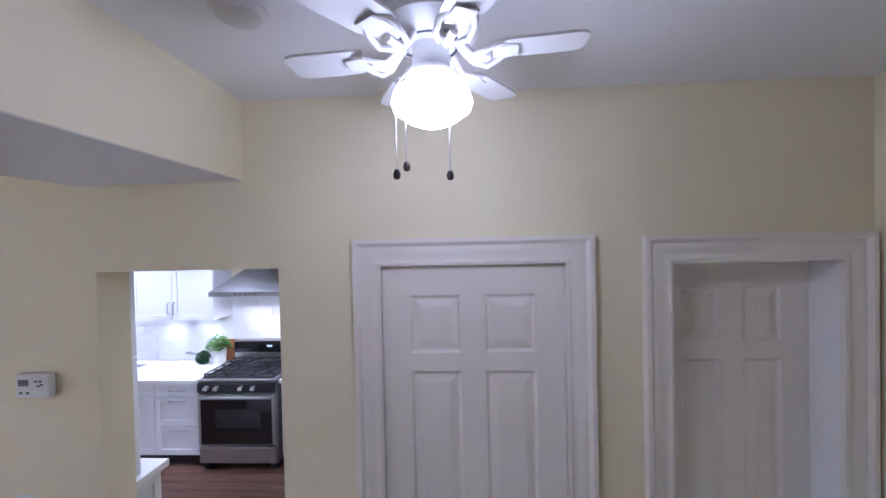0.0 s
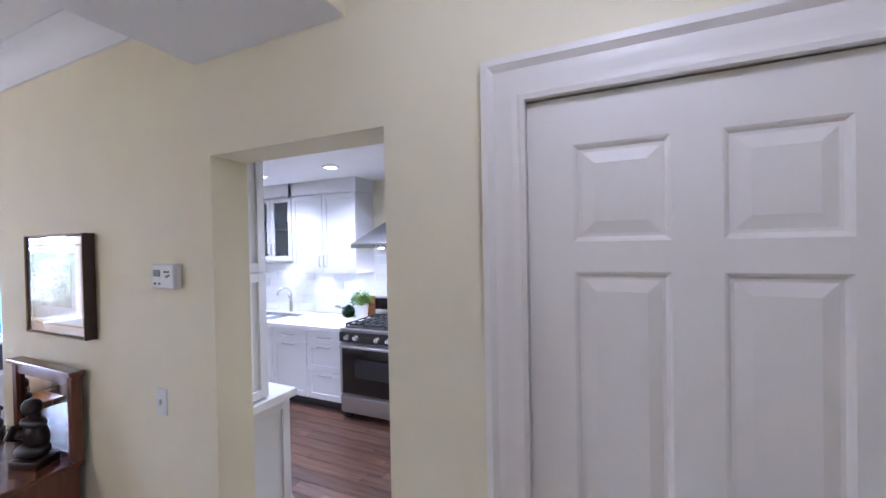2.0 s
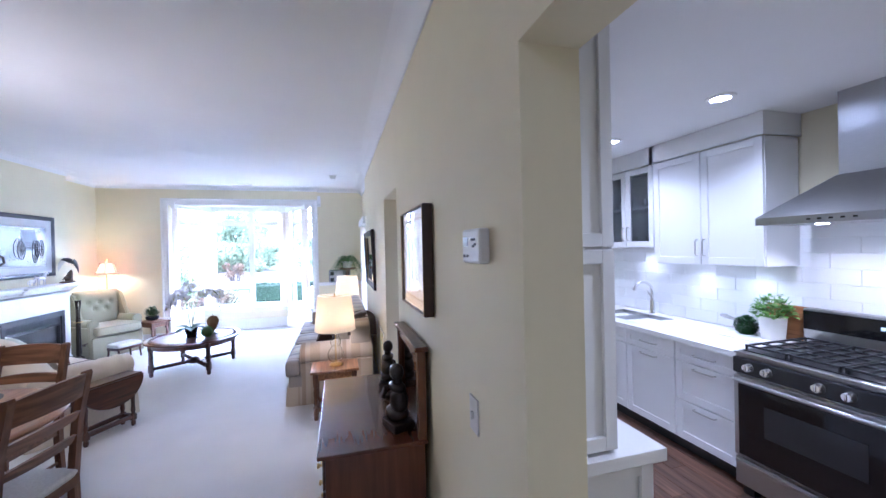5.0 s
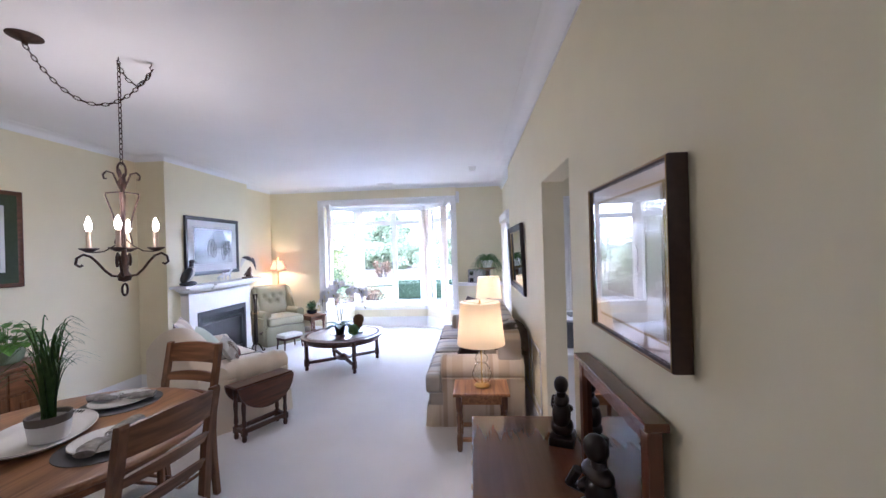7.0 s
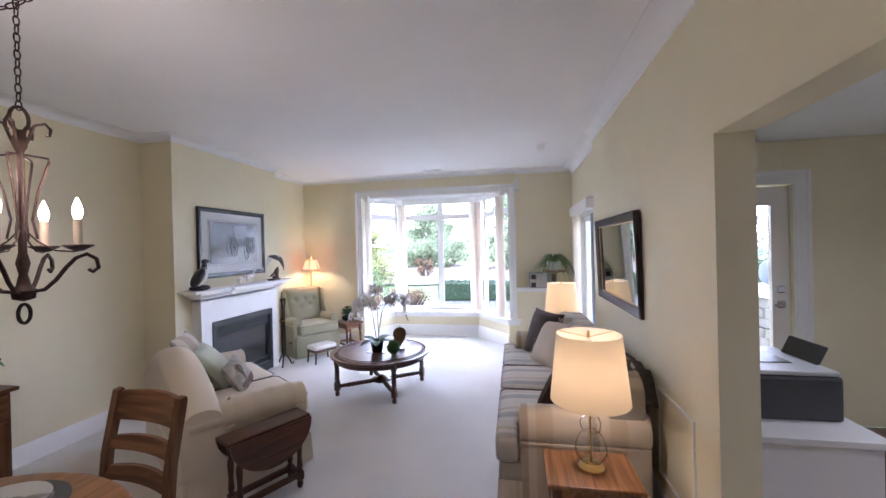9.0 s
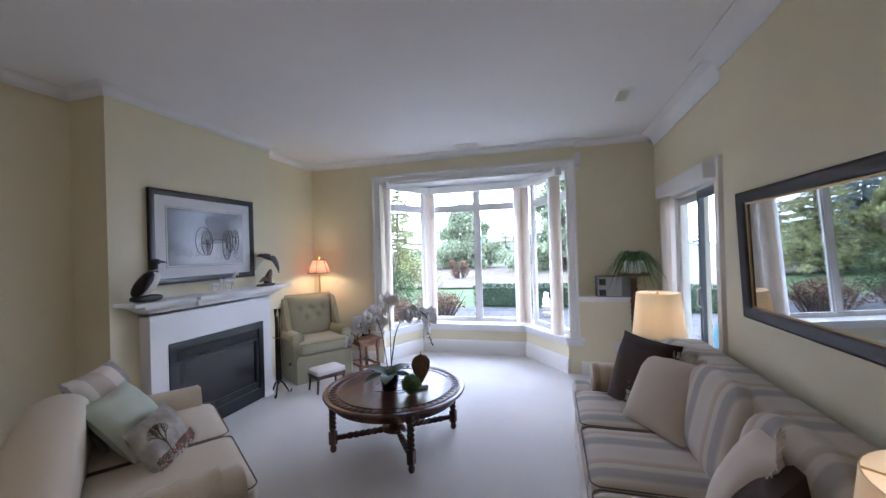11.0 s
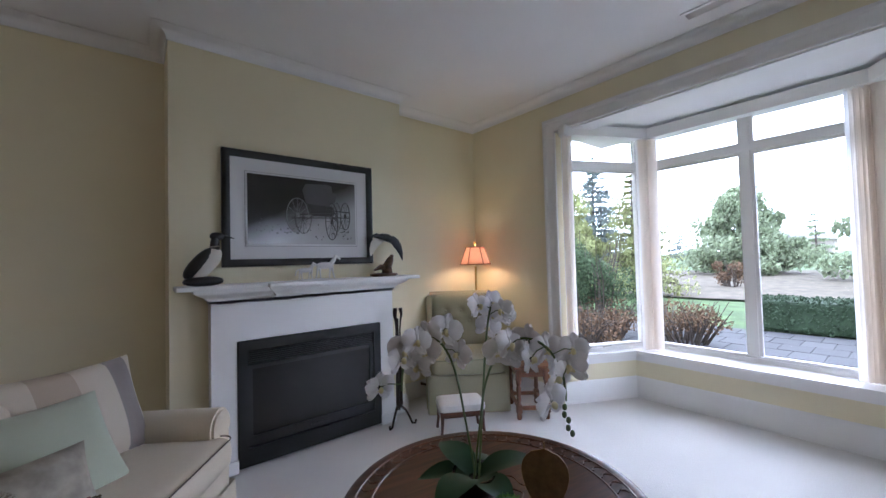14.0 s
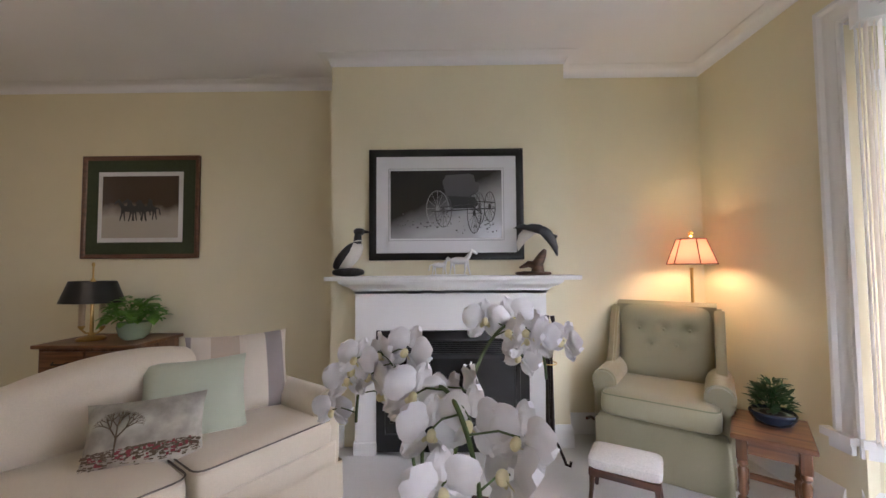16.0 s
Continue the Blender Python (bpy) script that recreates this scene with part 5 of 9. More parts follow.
def horse(bm, s, x0, y0):
    puff(bm, x0, y0, 0.105 * s, 0.13 * s, 0.035 * s, 0.052 * s, 0.9, 0.9, 18, 10)
    for lx, dx in ((-0.052, -0.015), (-0.04, 0.01), (0.045, -0.01), (0.055, 0.022)):
        tube(bm, [(x0 + lx * s, y0, 0.10 * s), (x0 + (lx + dx * 0.4) * s, y0, 0.055 * s), (x0 + (lx + dx) * s, y0, 0.004)], 0.006 * s, 6, [0.012 * s, 0.006 * s, 0.005 * s])
    tube(bm, [(x0 + 0.05 * s, y0, 0.115 * s), (x0 + 0.075 * s, y0, 0.15 * s), (x0 + 0.085 * s, y0, 0.175 * s)], 0.014 * s, 8, [0.02 * s, 0.014 * s, 0.012 * s])
    tube(bm, [(x0 + 0.08 * s, y0, 0.178 * s), (x0 + 0.105 * s, y0, 0.165 * s), (x0 + 0.125 * s, y0, 0.15 * s)], 0.01 * s, 8, [0.012 * s, 0.01 * s, 0.006 * s])
    tube(bm, [(x0 - 0.06 * s, y0, 0.115 * s), (x0 - 0.09 * s, y0, 0.10 * s), (x0 - 0.10 * s, y0, 0.05 * s)], 0.006 * s, 6)


# horses print over the desk
CHERRY_FRAME = wood("red_brown_frame", (0.075, 0.028, 0.013), (0.16, 0.062, 0.028), 0.35, "x", 1, 0.2)
HORSE = print_mat("horses_print", (0.46, 0.42, 0.36), (0.085, 0.06, 0.045), 0.05, 0.06, 7.0)
hp = framed("horses_print", "brown framed print of horses with a dark green mat", 0.95, 0.83, 0.035, 0.025, CHERRY_FRAME, [(MAT_GREEN, 0.095), (MAT_WHITE, 0.035), (HORSE, 0)], pose(-4.05, -2.967, 1.735, 0, 0, 180))
bm = bmesh.new()
for hx, hs, hz in ((-0.09, 0.95, -0.115), (-0.015, 1.0, -0.12), (0.075, 0.9, -0.11)):
    before = len(bm.verts)
    horse(bm, hs, 0.0, 0.0)
    for v in list(bm.verts)[before:]:
        v.co = Vector((hx - v.co.x, -0.0205 + v.co.y * 0.04, hz + v.co.z))
    extrude(bm, [(hx - 0.02, hz + 0.11), (hx + 0.03, hz + 0.11), (hx + 0.02, hz + 0.165), (hx - 0.005, hz + 0.175)], lambda u, v, o: (u, o, v), -0.0215, -0.0195)
part("horses_drawing", bm, INK, hp, "drawn dark horses")
# landscape by the sideboard and the mirror over the sofa
PALE = print_mat("pale_landscape_print", (0.52, 0.50, 0.475), (0.66, 0.655, 0.65), -0.01, 0.05, 6.0)
PAPER = material("white_print_paper", (0.74, 0.735, 0.73), 0.35, stain=0.01)
lp = framed("landscape_print", "black and gilt framed pale print of a barn in snow", 0.597, 0.52, 0.012, 0.044, material("dark_brown_frame", (0.045, 0.024, 0.015), 0.42, grain=0.2, scale=40), [(MAT_PINK, 0.040), (GOLD, 0.008), (MAT_PINK, 0.006), (PAPER, 0.085), (PALE, 0)], pose(-2.688, 1.516, 1.493))
bm = bmesh.new()
sweep(bm, [(-0.2955, -0.257), (0.2955, -0.257), (0.2955, 0.257), (-0.2955, 0.257)], [(0, 0.0405), (0, 0.0495), (0.003, 0.0495), (0.003, 0.0405)], lambda u, v, o: (u, -o, v), True)
part("gilt_edge", bm, GOLD, lp, "thin gilt line on the frame")
pg = part("glass", fast(box, -0.286, 0.286, -0.0405, -0.039, -0.248, 0.248), clear("picture_glass", (1, 1, 1), 0.0, 1.3), lp, "clear picture glass")
pg.visible_shadow = False
GREY_INK, PALE_INK = material("grey_wash_ink", (0.44, 0.44, 0.45), 0.4, grain=0.2, scale=60), material("pale_grey_ink", (0.56, 0.56, 0.575), 0.4, grain=0.15, scale=50)
bm = bmesh.new()
extrude(bm, [(0.0, -0.03), (0.10, -0.03), (0.10, 0.03), (0.085, 0.05), (0.015, 0.05), (0.0, 0.03)], lambda u, v, o: (u, o, v), -0.0362, -0.0345)
part("barn_drawing", bm, PALE_INK, lp, "drawn grey barn")
bm = bmesh.new()
extrude(bm, [(0.0, -0.035), (0.10, -0.035), (0.10, 0.005), (0.0, 0.005)], lambda u, v, o: (u, o, v), -0.0372, -0.0363)
rnd = random.Random(23)
for k in range(26):
    x = rnd.uniform(-0.12, 0.12)
    cbox(bm, x, -0.0364, -0.045 - 0.04 * rnd.random() ** 2, rnd.uniform(0.01, 0.045), 0.0012, rnd.uniform(0.001, 0.0035))
tagged(part("shadow_drawing", bm, GREY_INK, lp, "drawn shaded barn wall and furrows"), kind="stuff")
mr = thing("wall_mirror", "large mirror in a dark wooden frame with gilt inner edge", "mirror", pose(-5.72, 1.516, 1.42, 2))
bm = bmesh.new()
sweep(bm, [(-0.60, -0.355), (0.60, -0.355), (0.60, 0.355), (-0.60, 0.355)], [(0, 0), (0, 0.03), (0.012, 0.038), (0.03, 0.03), (0.05, 0.026), (0.062, 0.012), (0.062, 0)], lambda u, v, o: (u, -o, v), True)
part("frame", bm, material("dark_stained_frame", (0.022, 0.012, 0.009), 0.55, grain=0.2, scale=30, bump=0.1, bump_scale=90), mr, "", True)
bm = bmesh.new()
sweep(bm, [(-0.538, -0.293), (0.538, -0.293), (0.538, 0.293), (-0.538, 0.293)], [(0, 0.004), (0, 0.012), (0.008, 0.011), (0.010, 0.004)], lambda u, v, o: (u, -o, v), True)
part("gilt_edge", bm, GOLD, mr, "thin gilt edge", True)
part("glass", fast(box, -0.53, 0.53, -0.006, -0.001, -0.285, 0.285), MIRROR, mr, "mirror glass")

# ---- carvings on the mantel ----
LOON_BLACK = material("black_painted_carving", (0.012, 0.012, 0.014), 0.4)
LOON_WHITE = material("cream_painted_carving", (0.62, 0.58, 0.50), 0.5)
DRIFT = wood("driftwood", (0.05, 0.025, 0.012), (0.17, 0.085, 0.045), 0.6, "x")


def carving(label, category, m, pieces):
    """One plain mesh with a material for each piece."""
    bm, mats = bmesh.new(), []
    for build, mat in pieces:
        before = set(bm.faces)
        build(bm)
        if mat not in mats:
            mats.append(mat)
        for f in bm.faces:
            if f not in before:
                f.material_index = mats.index(mat)
    ob = part(category.replace(" ", "_"), bm, mats[0], None, smooth=True, at=m)
    for mat in mats[1:]:
        ob.data.materials.append(mat)
    return tagged(ob, label, category)


carving("carved black and white loon sitting on dark driftwood, on the mantel", "bird statue", pose(-5.87, -2.47, 1.178, 0, 0, 180), [
    (lambda bm: puff(bm, -0.01, 0, 0.028, 0.21, 0.12, 0.058, 0.8, 0.6, 22, 8), LOON_BLACK),
    (lambda bm: puff(bm, 0, 0, 0, 0.23, 0.105, 0.115, 0.9, 0.9, 22, 12, pose(0.0, 0, 0.135, 0, -50)), LOON_WHITE),
    (lambda bm: puff(bm, 0, 0, 0, 0.23, 0.112, 0.085, 0.9, 0.9, 22, 12, pose(-0.030, 0, 0.136, 0, -50)), LOON_BLACK),
    (lambda bm: tube(bm, [(0.045, 0, 0.19), (0.05, 0, 0.225), (0.052, 0, 0.262), (0.055, 0, 0.29)], 0.03, 12, [0.038, 0.028, 0.025, 0.022]), LOON_BLACK),
    (lambda bm: puff(bm, 0.062, 0, 0.298, 0.078, 0.05, 0.05, 0.9, 0.9, 16, 10), LOON_BLACK),
    (lambda bm: tube(bm, [(0.09, 0, 0.299), (0.12, 0, 0.296), (0.155, 0, 0.287)], 0.01, 8, [0.013, 0.008, 0.002]), LOON_BLACK),
    (lambda bm: tube(bm, [(0.052 + 0.027 * math.cos(a), 0.027 * math.sin(a), 0.235 + 0.004 * math.cos(a)) for a in np.linspace(0, 2 * math.pi, 16, endpoint=False)], 0.004, 5, None, True), LOON_WHITE)])
def wing(bm, points, radii, y0):
    """A flat tapering blade along points."""
    before = len(bm.verts)
    tube(bm, points, 0.02, 10, radii)
    for v in list(bm.verts)[before:]:
        v.co.y = y0 + (v.co.y - y0) * 0.3


carving("carved dark seabird with spread wings on the mantel", "bird statue", pose(-7.12, -2.47, 1.178, 0, 0, 180), [
    (lambda bm: puff(bm, -0.03, 0, 0.012, 0.24, 0.10, 0.03, 0.7, 0.7, 20, 8), DRIFT),
    (lambda bm: tube(bm, [(0, 0, 0.01), (0.0, 0, 0.08), (0.03, 0, 0.13), (0.05, 0, 0.17)], 0.03, 10, [0.045, 0.038, 0.028, 0.012]), DRIFT),
    (lambda bm: tube(bm, [(0, 0, 0.06), (-0.06, 0, 0.075), (-0.12, 0, 0.05)], 0.02, 8, [0.03, 0.022, 0.006]), DRIFT),
    (lambda bm: tube(bm, [(0.13, 0, 0.255), (0.10, 0, 0.262), (0.06, 0, 0.285), (0.01, 0, 0.308), (-0.04, 0, 0.318), (-0.075, 0, 0.318)], 0.02, 12, [0.012, 0.012, 0.024, 0.032, 0.026, 0.017]), LOON_BLACK),
    (lambda bm: tube(bm, [(-0.065, 0, 0.318), (-0.092, 0, 0.324), (-0.112, 0, 0.322), (-0.155, 0, 0.314)], 0.015, 10, [0.017, 0.02, 0.014, 0.002]), LOON_BLACK),
    (lambda bm: wing(bm, [(0.0, 0.03, 0.315), (-0.045, 0.05, 0.295), (-0.085, 0.055, 0.255), (-0.108, 0.055, 0.21), (-0.118, 0.055, 0.165)], [0.03, 0.04, 0.036, 0.024, 0.004], 0.045), LOON_WHITE),
    (lambda bm: wing(bm, [(0.02, -0.03, 0.30), (0.055, -0.045, 0.27), (0.085, -0.05, 0.225), (0.105, -0.05, 0.18), (0.118, -0.05, 0.125)], [0.03, 0.036, 0.03, 0.02, 0.004], -0.045), LOON_BLACK)])


carving("white glazed figurine of a horse with its foal, on the mantel", "horse figurine", pose(-6.55, -2.46, 1.178, 0, 0, 180), [
    (lambda bm: puff(bm, -0.02, 0, 0.004, 0.26, 0.07, 0.012, 0.5, 0.6, 20, 6), POT_WHITE), (lambda bm: horse(bm, 0.95, 0.05, 0), POT_WHITE), (lambda bm: horse(bm, 0.68, -0.085, 0.012), POT_WHITE)])

# ---- fire tools ----
ft = thing("fireplace_tools", "black iron fireplace tool stand", "fire tools", pose(-7.165, -2.405, 0))
bm = bmesh.new()
tube(bm, [(0, 0, 0.12), (0, 0, 0.60), (0.0, 0, 0.84)], 0.009, 8)
part("post", bm, IRON, ft, "", True)
for k in range(3):
    a = k * 2.09 + 0.4
    bm = bmesh.new()
    tube(bm, [(0, 0, 0.16), (0.05 * math.cos(a), 0.05 * math.sin(a), 0.12), (0.085 * math.cos(a), 0.085 * math.sin(a), 0.05), (0.10 * math.cos(a), 0.10 * math.sin(a), 0.015), (0.125 * math.cos(a), 0.125 * math.sin(a), 0.014), (0.13 * math.cos(a), 0.13 * math.sin(a), 0.04)], 0.009, 7)
    part("foot", bm, IRON, ft, "", True)
for k, (dx, dy) in enumerate(((0.016, 0.008), (-0.014, 0.012), (0.002, -0.018))):
    bm = bmesh.new()
    tube(bm, [(dx, dy, 0.16), (dx, dy, 0.75), (dx * 1.5, dy, 0.82), (dx * 2.2, dy, 0.87), (dx * 1.6, dy, 0.92)], 0.007, 7, [0.014, 0.006, 0.007, 0.010, 0.016])
    part("tool", bm, IRON, ft, "", True)
bm = bmesh.new()
tube(bm, [(0.05 * math.cos(a), 0.05 * math.sin(a), 0.62) for a in np.linspace(0, 2 * math.pi, 18, endpoint=False)], 0.004, 6, None, True)
part("ring", bm, BRASS, ft, "", True)

# ---- green armchair; front faces +y of its own ----
ch = thing("armchair", "sage green wing armchair with a tufted back", "armchair", pose(-7.90, -2.44, 0, 0, 0, -35))
part("base", fast(box, -0.33, 0.33, -0.22, 0.29, 0.16, 0.32, 0.02), SAGE_CLOTH, ch)
part("skirt", fast(lambda bm: skirt(bm, 0.68, 0.54, 0.005, 0.30, 0.002)), SAGE_CLOTH, ch, "", True, pose(0, 0.03, 0))
for sx in (-1, 1):
    bm = bmesh.new()
    roll_arm(bm, sx * 0.30, 0.12, 0.5, 0.58, -0.24)
    part("arm", bm, SAGE_CLOTH, ch, "rolled sage arm", True)
    bm = bmesh.new()
    extrude(bm, [(-0.20, 0.50), (0.02, 0.54), (-0.06, 0.68), (-0.13, 0.86), (-0.20, 0.95), (-0.27, 0.95), (-0.24, 0.6)], lambda u, v, o: (o, u, v), sx * 0.285, sx * 0.34)
    bmesh.ops.bevel(bm, geom=bm.edges[:], offset=0.014, segments=2, affect="EDGES")
    part("wing", bm, SAGE_CLOTH, ch, "", True)
bm = bmesh.new()
puff(bm, 0, 0.06, 0.40, 0.62, 0.58, 0.17, 0.4, 0.16, 40, 12)
c = part("seat_cushion", bm, SAGE_CLOTH, ch, "", True)
part("piping", fast(welt, 0.60, 0.565, 0.455, 0, 0.06), SAGE_PIPING, c, "", True)
bm = bmesh.new()
TUFTS = [(x, z) for z, xs in ((0.80, (-0.15, 0, 0.15)), (0.70, (-0.075, 0.075))) for x in xs]
n = 40
rows = []
for i in range(n + 1):
    row = []
    for k in range(n + 1):
        u, v = -0.29 + 0.58 * i / n, 0.44 + 0.54 * k / n
        e = max(0.0, 1 - abs(u / 0.29) ** 5) ** 0.5 * max(0.0, 1 - abs((v - 0.71) / 0.27) ** 6) ** 0.5
        dent = sum(math.exp(-((u - tx) ** 2 + (v - tz) ** 2) / 0.0011) for tx, tz in TUFTS)
        row.append(bm.verts.new((u, -0.20 - (v - 0.45) * 0.16 + 0.10 * e - 0.026 * dent * e, v)))
    rows.append(row)
for i in range(n):
    for k in range(n):
        bm.faces.new((rows[i][k], rows[i][k + 1], rows[i + 1][k + 1], rows[i + 1][k]))
bk = part("back", bm, SAGE_CLOTH, ch, "button-tufted back", True)
for tx, tz in TUFTS:
    part("button", fast(puff, tx, -0.20 - (tz - 0.45) * 0.16 + 0.078, tz, 0.022, 0.014, 0.022, 0.9, 0.9, 10, 6), SAGE_CLOTH, bk, "", True)
bm = bmesh.new()
extrude(bm, [(-0.19, 0.2), (-0.26, 0.2), (-0.30, 0.96), (-0.26, 0.985), (-0.22, 0.96)], lambda u, v, o: (o, u, v), -0.30, 0.30)
part("back_shell", bm, SAGE_CLOTH, ch)
bm = bmesh.new()
tube(bm, [(0.35, 0.16, 0.21), (0.39, 0.16, 0.22), (0.40, 0.19, 0.24), (0.40, 0.28, 0.26)], 0.01, 8)
part("recline_lever", bm, MAHOGANY, ch, "", True)


def turned_leg(bm, x, y, h, r=0.022, square=0.10):
    """A country leg: square blocks with a turned middle."""
    cbox(bm, x, y, h - square / 2, 2 * r, 2 * r, square, 0.003, 1)
    cbox(bm, x, y, 0.045 + square * 0.4, 2 * r, 2 * r, square * 0.7, 0.003, 1)
    z0, z1 = 0.045 + square * 0.75, h - square
    lathe(bm, [(r * 0.95, z0), (r * 0.6, z0 + 0.015), (r * 0.95, z0 + 0.03), (r * 0.7, z0 + (z1 - z0) * 0.35), (r * 0.95, z0 + (z1 - z0) * 0.7), (r * 0.6, z1 - 0.035), (r * 1.0, z1 - 0.018), (r * 0.7, z1)], 14, x, y)
    lathe(bm, [(0, 0), (r * 0.7, 0), (r * 0.95, 0.015), (r * 0.95, 0.03), (r * 0.7, 0.05)], 14, x, y)


def stool_table(name, label, category, m, w, d, h, mat, mat_z, over=0.02, group=""):
    t = thing(name, label, category, m, group)
    part("tabletop", fast(box, -w / 2, w / 2, -d / 2, d / 2, h - 0.025, h, 0.007), mat, t)
    for sx in (-1, 1):
        for sy in (-1, 1):
            bm = bmesh.new()
            turned_leg(bm, sx * (w / 2 - over - 0.022), sy * (d / 2 - over - 0.022), h - 0.025)
            part("leg", bm, mat_z, t, "", True)
    for sy in (-1, 1):
        y = sy * (d / 2 - over - 0.022)
        part("apron", fast(cbox, 0, y, h - 0.06, w - 2 * over - 0.09, 0.018, 0.065), mat, t)
        part("stretcher", fast(cbox, 0, y, 0.09, w - 2 * over - 0.09, 0.022, 0.03, 0.003, 1), mat, t)
    for sx in (-1, 1):
        x = sx * (w / 2 - over - 0.022)
        part("apron", fast(cbox, x, 0, h - 0.06, 0.018, d - 2 * over - 0.09, 0.065), mat, t)
        part("stretcher", fast(cbox, x, 0, 0.09, 0.022, d - 2 * over - 0.09, 0.03, 0.003, 1), mat, t)
    return t


stool_table("end_table", "honey oak stool-like end table with turned legs", "side table", pose(-4.47, 1.05, 0), 0.33, 0.43, 0.45, HONEY, OAK_Z)
stool_table("end_table", "small oak end table beside the sofa's far arm", "side table", pose(-7.13, 1.22, 0), 0.30, 0.42, 0.45, HONEY, OAK_Z)
stool_table("side_table", "small reddish wooden stool table with splayed turned legs", "side table", pose(-8.13, -1.90, 0, 0, 0, -38), 0.31, 0.42, 0.43, OAK, OAK_Z)
potted("succulent", "jade succulent in a dark blue glazed bowl", pose(-8.17, -1.93, 0.43), [(0, 0), (0.05, 0), (0.075, 0.012), (0.095, 0.04), (0.098, 0.06), (0.092, 0.068), (0.085, 0.058), (0, 0.055)], material("dark_blue_glaze", (0.02, 0.03, 0.05), 0.15), 0.055, 0.085, 230, 0.09, 0.19, 0.05, LEAF_DARK, 8, 0.05, 0.42)
# footstool
fs = thing("footstool", "low footstool with a white cushion and dark legs", "footstool", pose(-7.45, -2.0, 0, 0, 0, -30) @ Matrix.Diagonal((0.83, 0.83, 0.95, 1)))
bm = bmesh.new()
puff(bm, 0, 0, 0.225, 0.42, 0.29, 0.075, 0.5, 0.2, 32, 10)
part("cushion", bm, WHITE_CLOTH, fs, "white patterned cushion", True)
part("rail", fast(box, -0.20, 0.20, -0.135, 0.135, 0.155, 0.195, 0.004), MAHOGANY, fs)
for sx in (-1, 1):
    for sy in (-1, 1):
        part("leg", fast(tube, [(sx * 0.18, sy * 0.115, 0.16), (sx * 0.185, sy * 0.12, 0.08), (sx * 0.195, sy * 0.125, 0.0)], 0.014, 8, [0.018, 0.014, 0.013]), MAHOGANY_Z, fs, "", True)

# ---- floor lamp behind the armchair ----
SHADE_PINK = cloth_glow("coral_lamp_shade", (0.70, 0.36, 0.27), 0.17)
SHADE_CREAM = cloth_glow("cream_lamp_shade", (0.85, 0.77, 0.61), 0.5)
fl = thing("floor_lamp", "lit brass floor lamp with a coral panelled shade", "floor lamp", pose(-8.19, -2.56, 0))
part("base", fast(lathe, [(0, 0), (0.12, 0), (0.12, 0.012), (0.09, 0.022), (0.03, 0.032), (0.015, 0.05), (0, 0.05)], 28), BRASS, fl, "", True)
part("pole", fast(lathe, [(0.012, 0.05), (0.011, 0.6), (0.014, 0.62), (0.011, 0.64), (0.010, 1.20), (0.014, 1.22), (0, 1.22)], 14), BRASS, fl, "", True)


def panel_shade(bm, r0, r1, z0, z1, n=6, turn=0.0):
    for i in range(n):
        a, b = turn + 2 * math.pi * i / n, turn + 2 * math.pi * (i + 1) / n
        q = [bm.verts.new((r * math.cos(t), r * math.sin(t), z)) for r, z, t in ((r0, z0, a), (r0, z0, b), (r1, z1, b), (r1, z1, a))]
        bm.faces.new(q)
    bmesh.ops.remove_doubles(bm, verts=bm.verts[:], dist=1e-4)


sh = part("shade", fast(panel_shade, 0.150, 0.088, 1.245, 1.415, 6, 0.3), SHADE_PINK, fl, "glowing coral shade")
bm = bmesh.new()
for r, z in ((0.151, 1.245), (0.089, 1.415)):
    tube(bm, [(r * math.cos(0.3 + k * math.pi / 3), r * math.sin(0.3 + k * math.pi / 3), z) for k in range(6)], 0.004, 6, None, True)
for k in range(6):
    a = 0.3 + k * math.pi / 3
    tube(bm, [(0.151 * math.cos(a), 0.151 * math.sin(a), 1.245), (0.089 * math.cos(a), 0.089 * math.sin(a), 1.415)], 0.0035, 6)
part("trim", bm, material("rust_braid", (0.20, 0.05, 0.025), 0.8), sh, "dark braid on the seams")
part("finial", fast(lathe, [(0, 1.41), (0.006, 1.415), (0.006, 1.43), (0.018, 1.44), (0.012, 1.45), (0.02, 1.46), (0.006, 1.475), (0, 1.48)], 12), BRASS, fl, "", True)


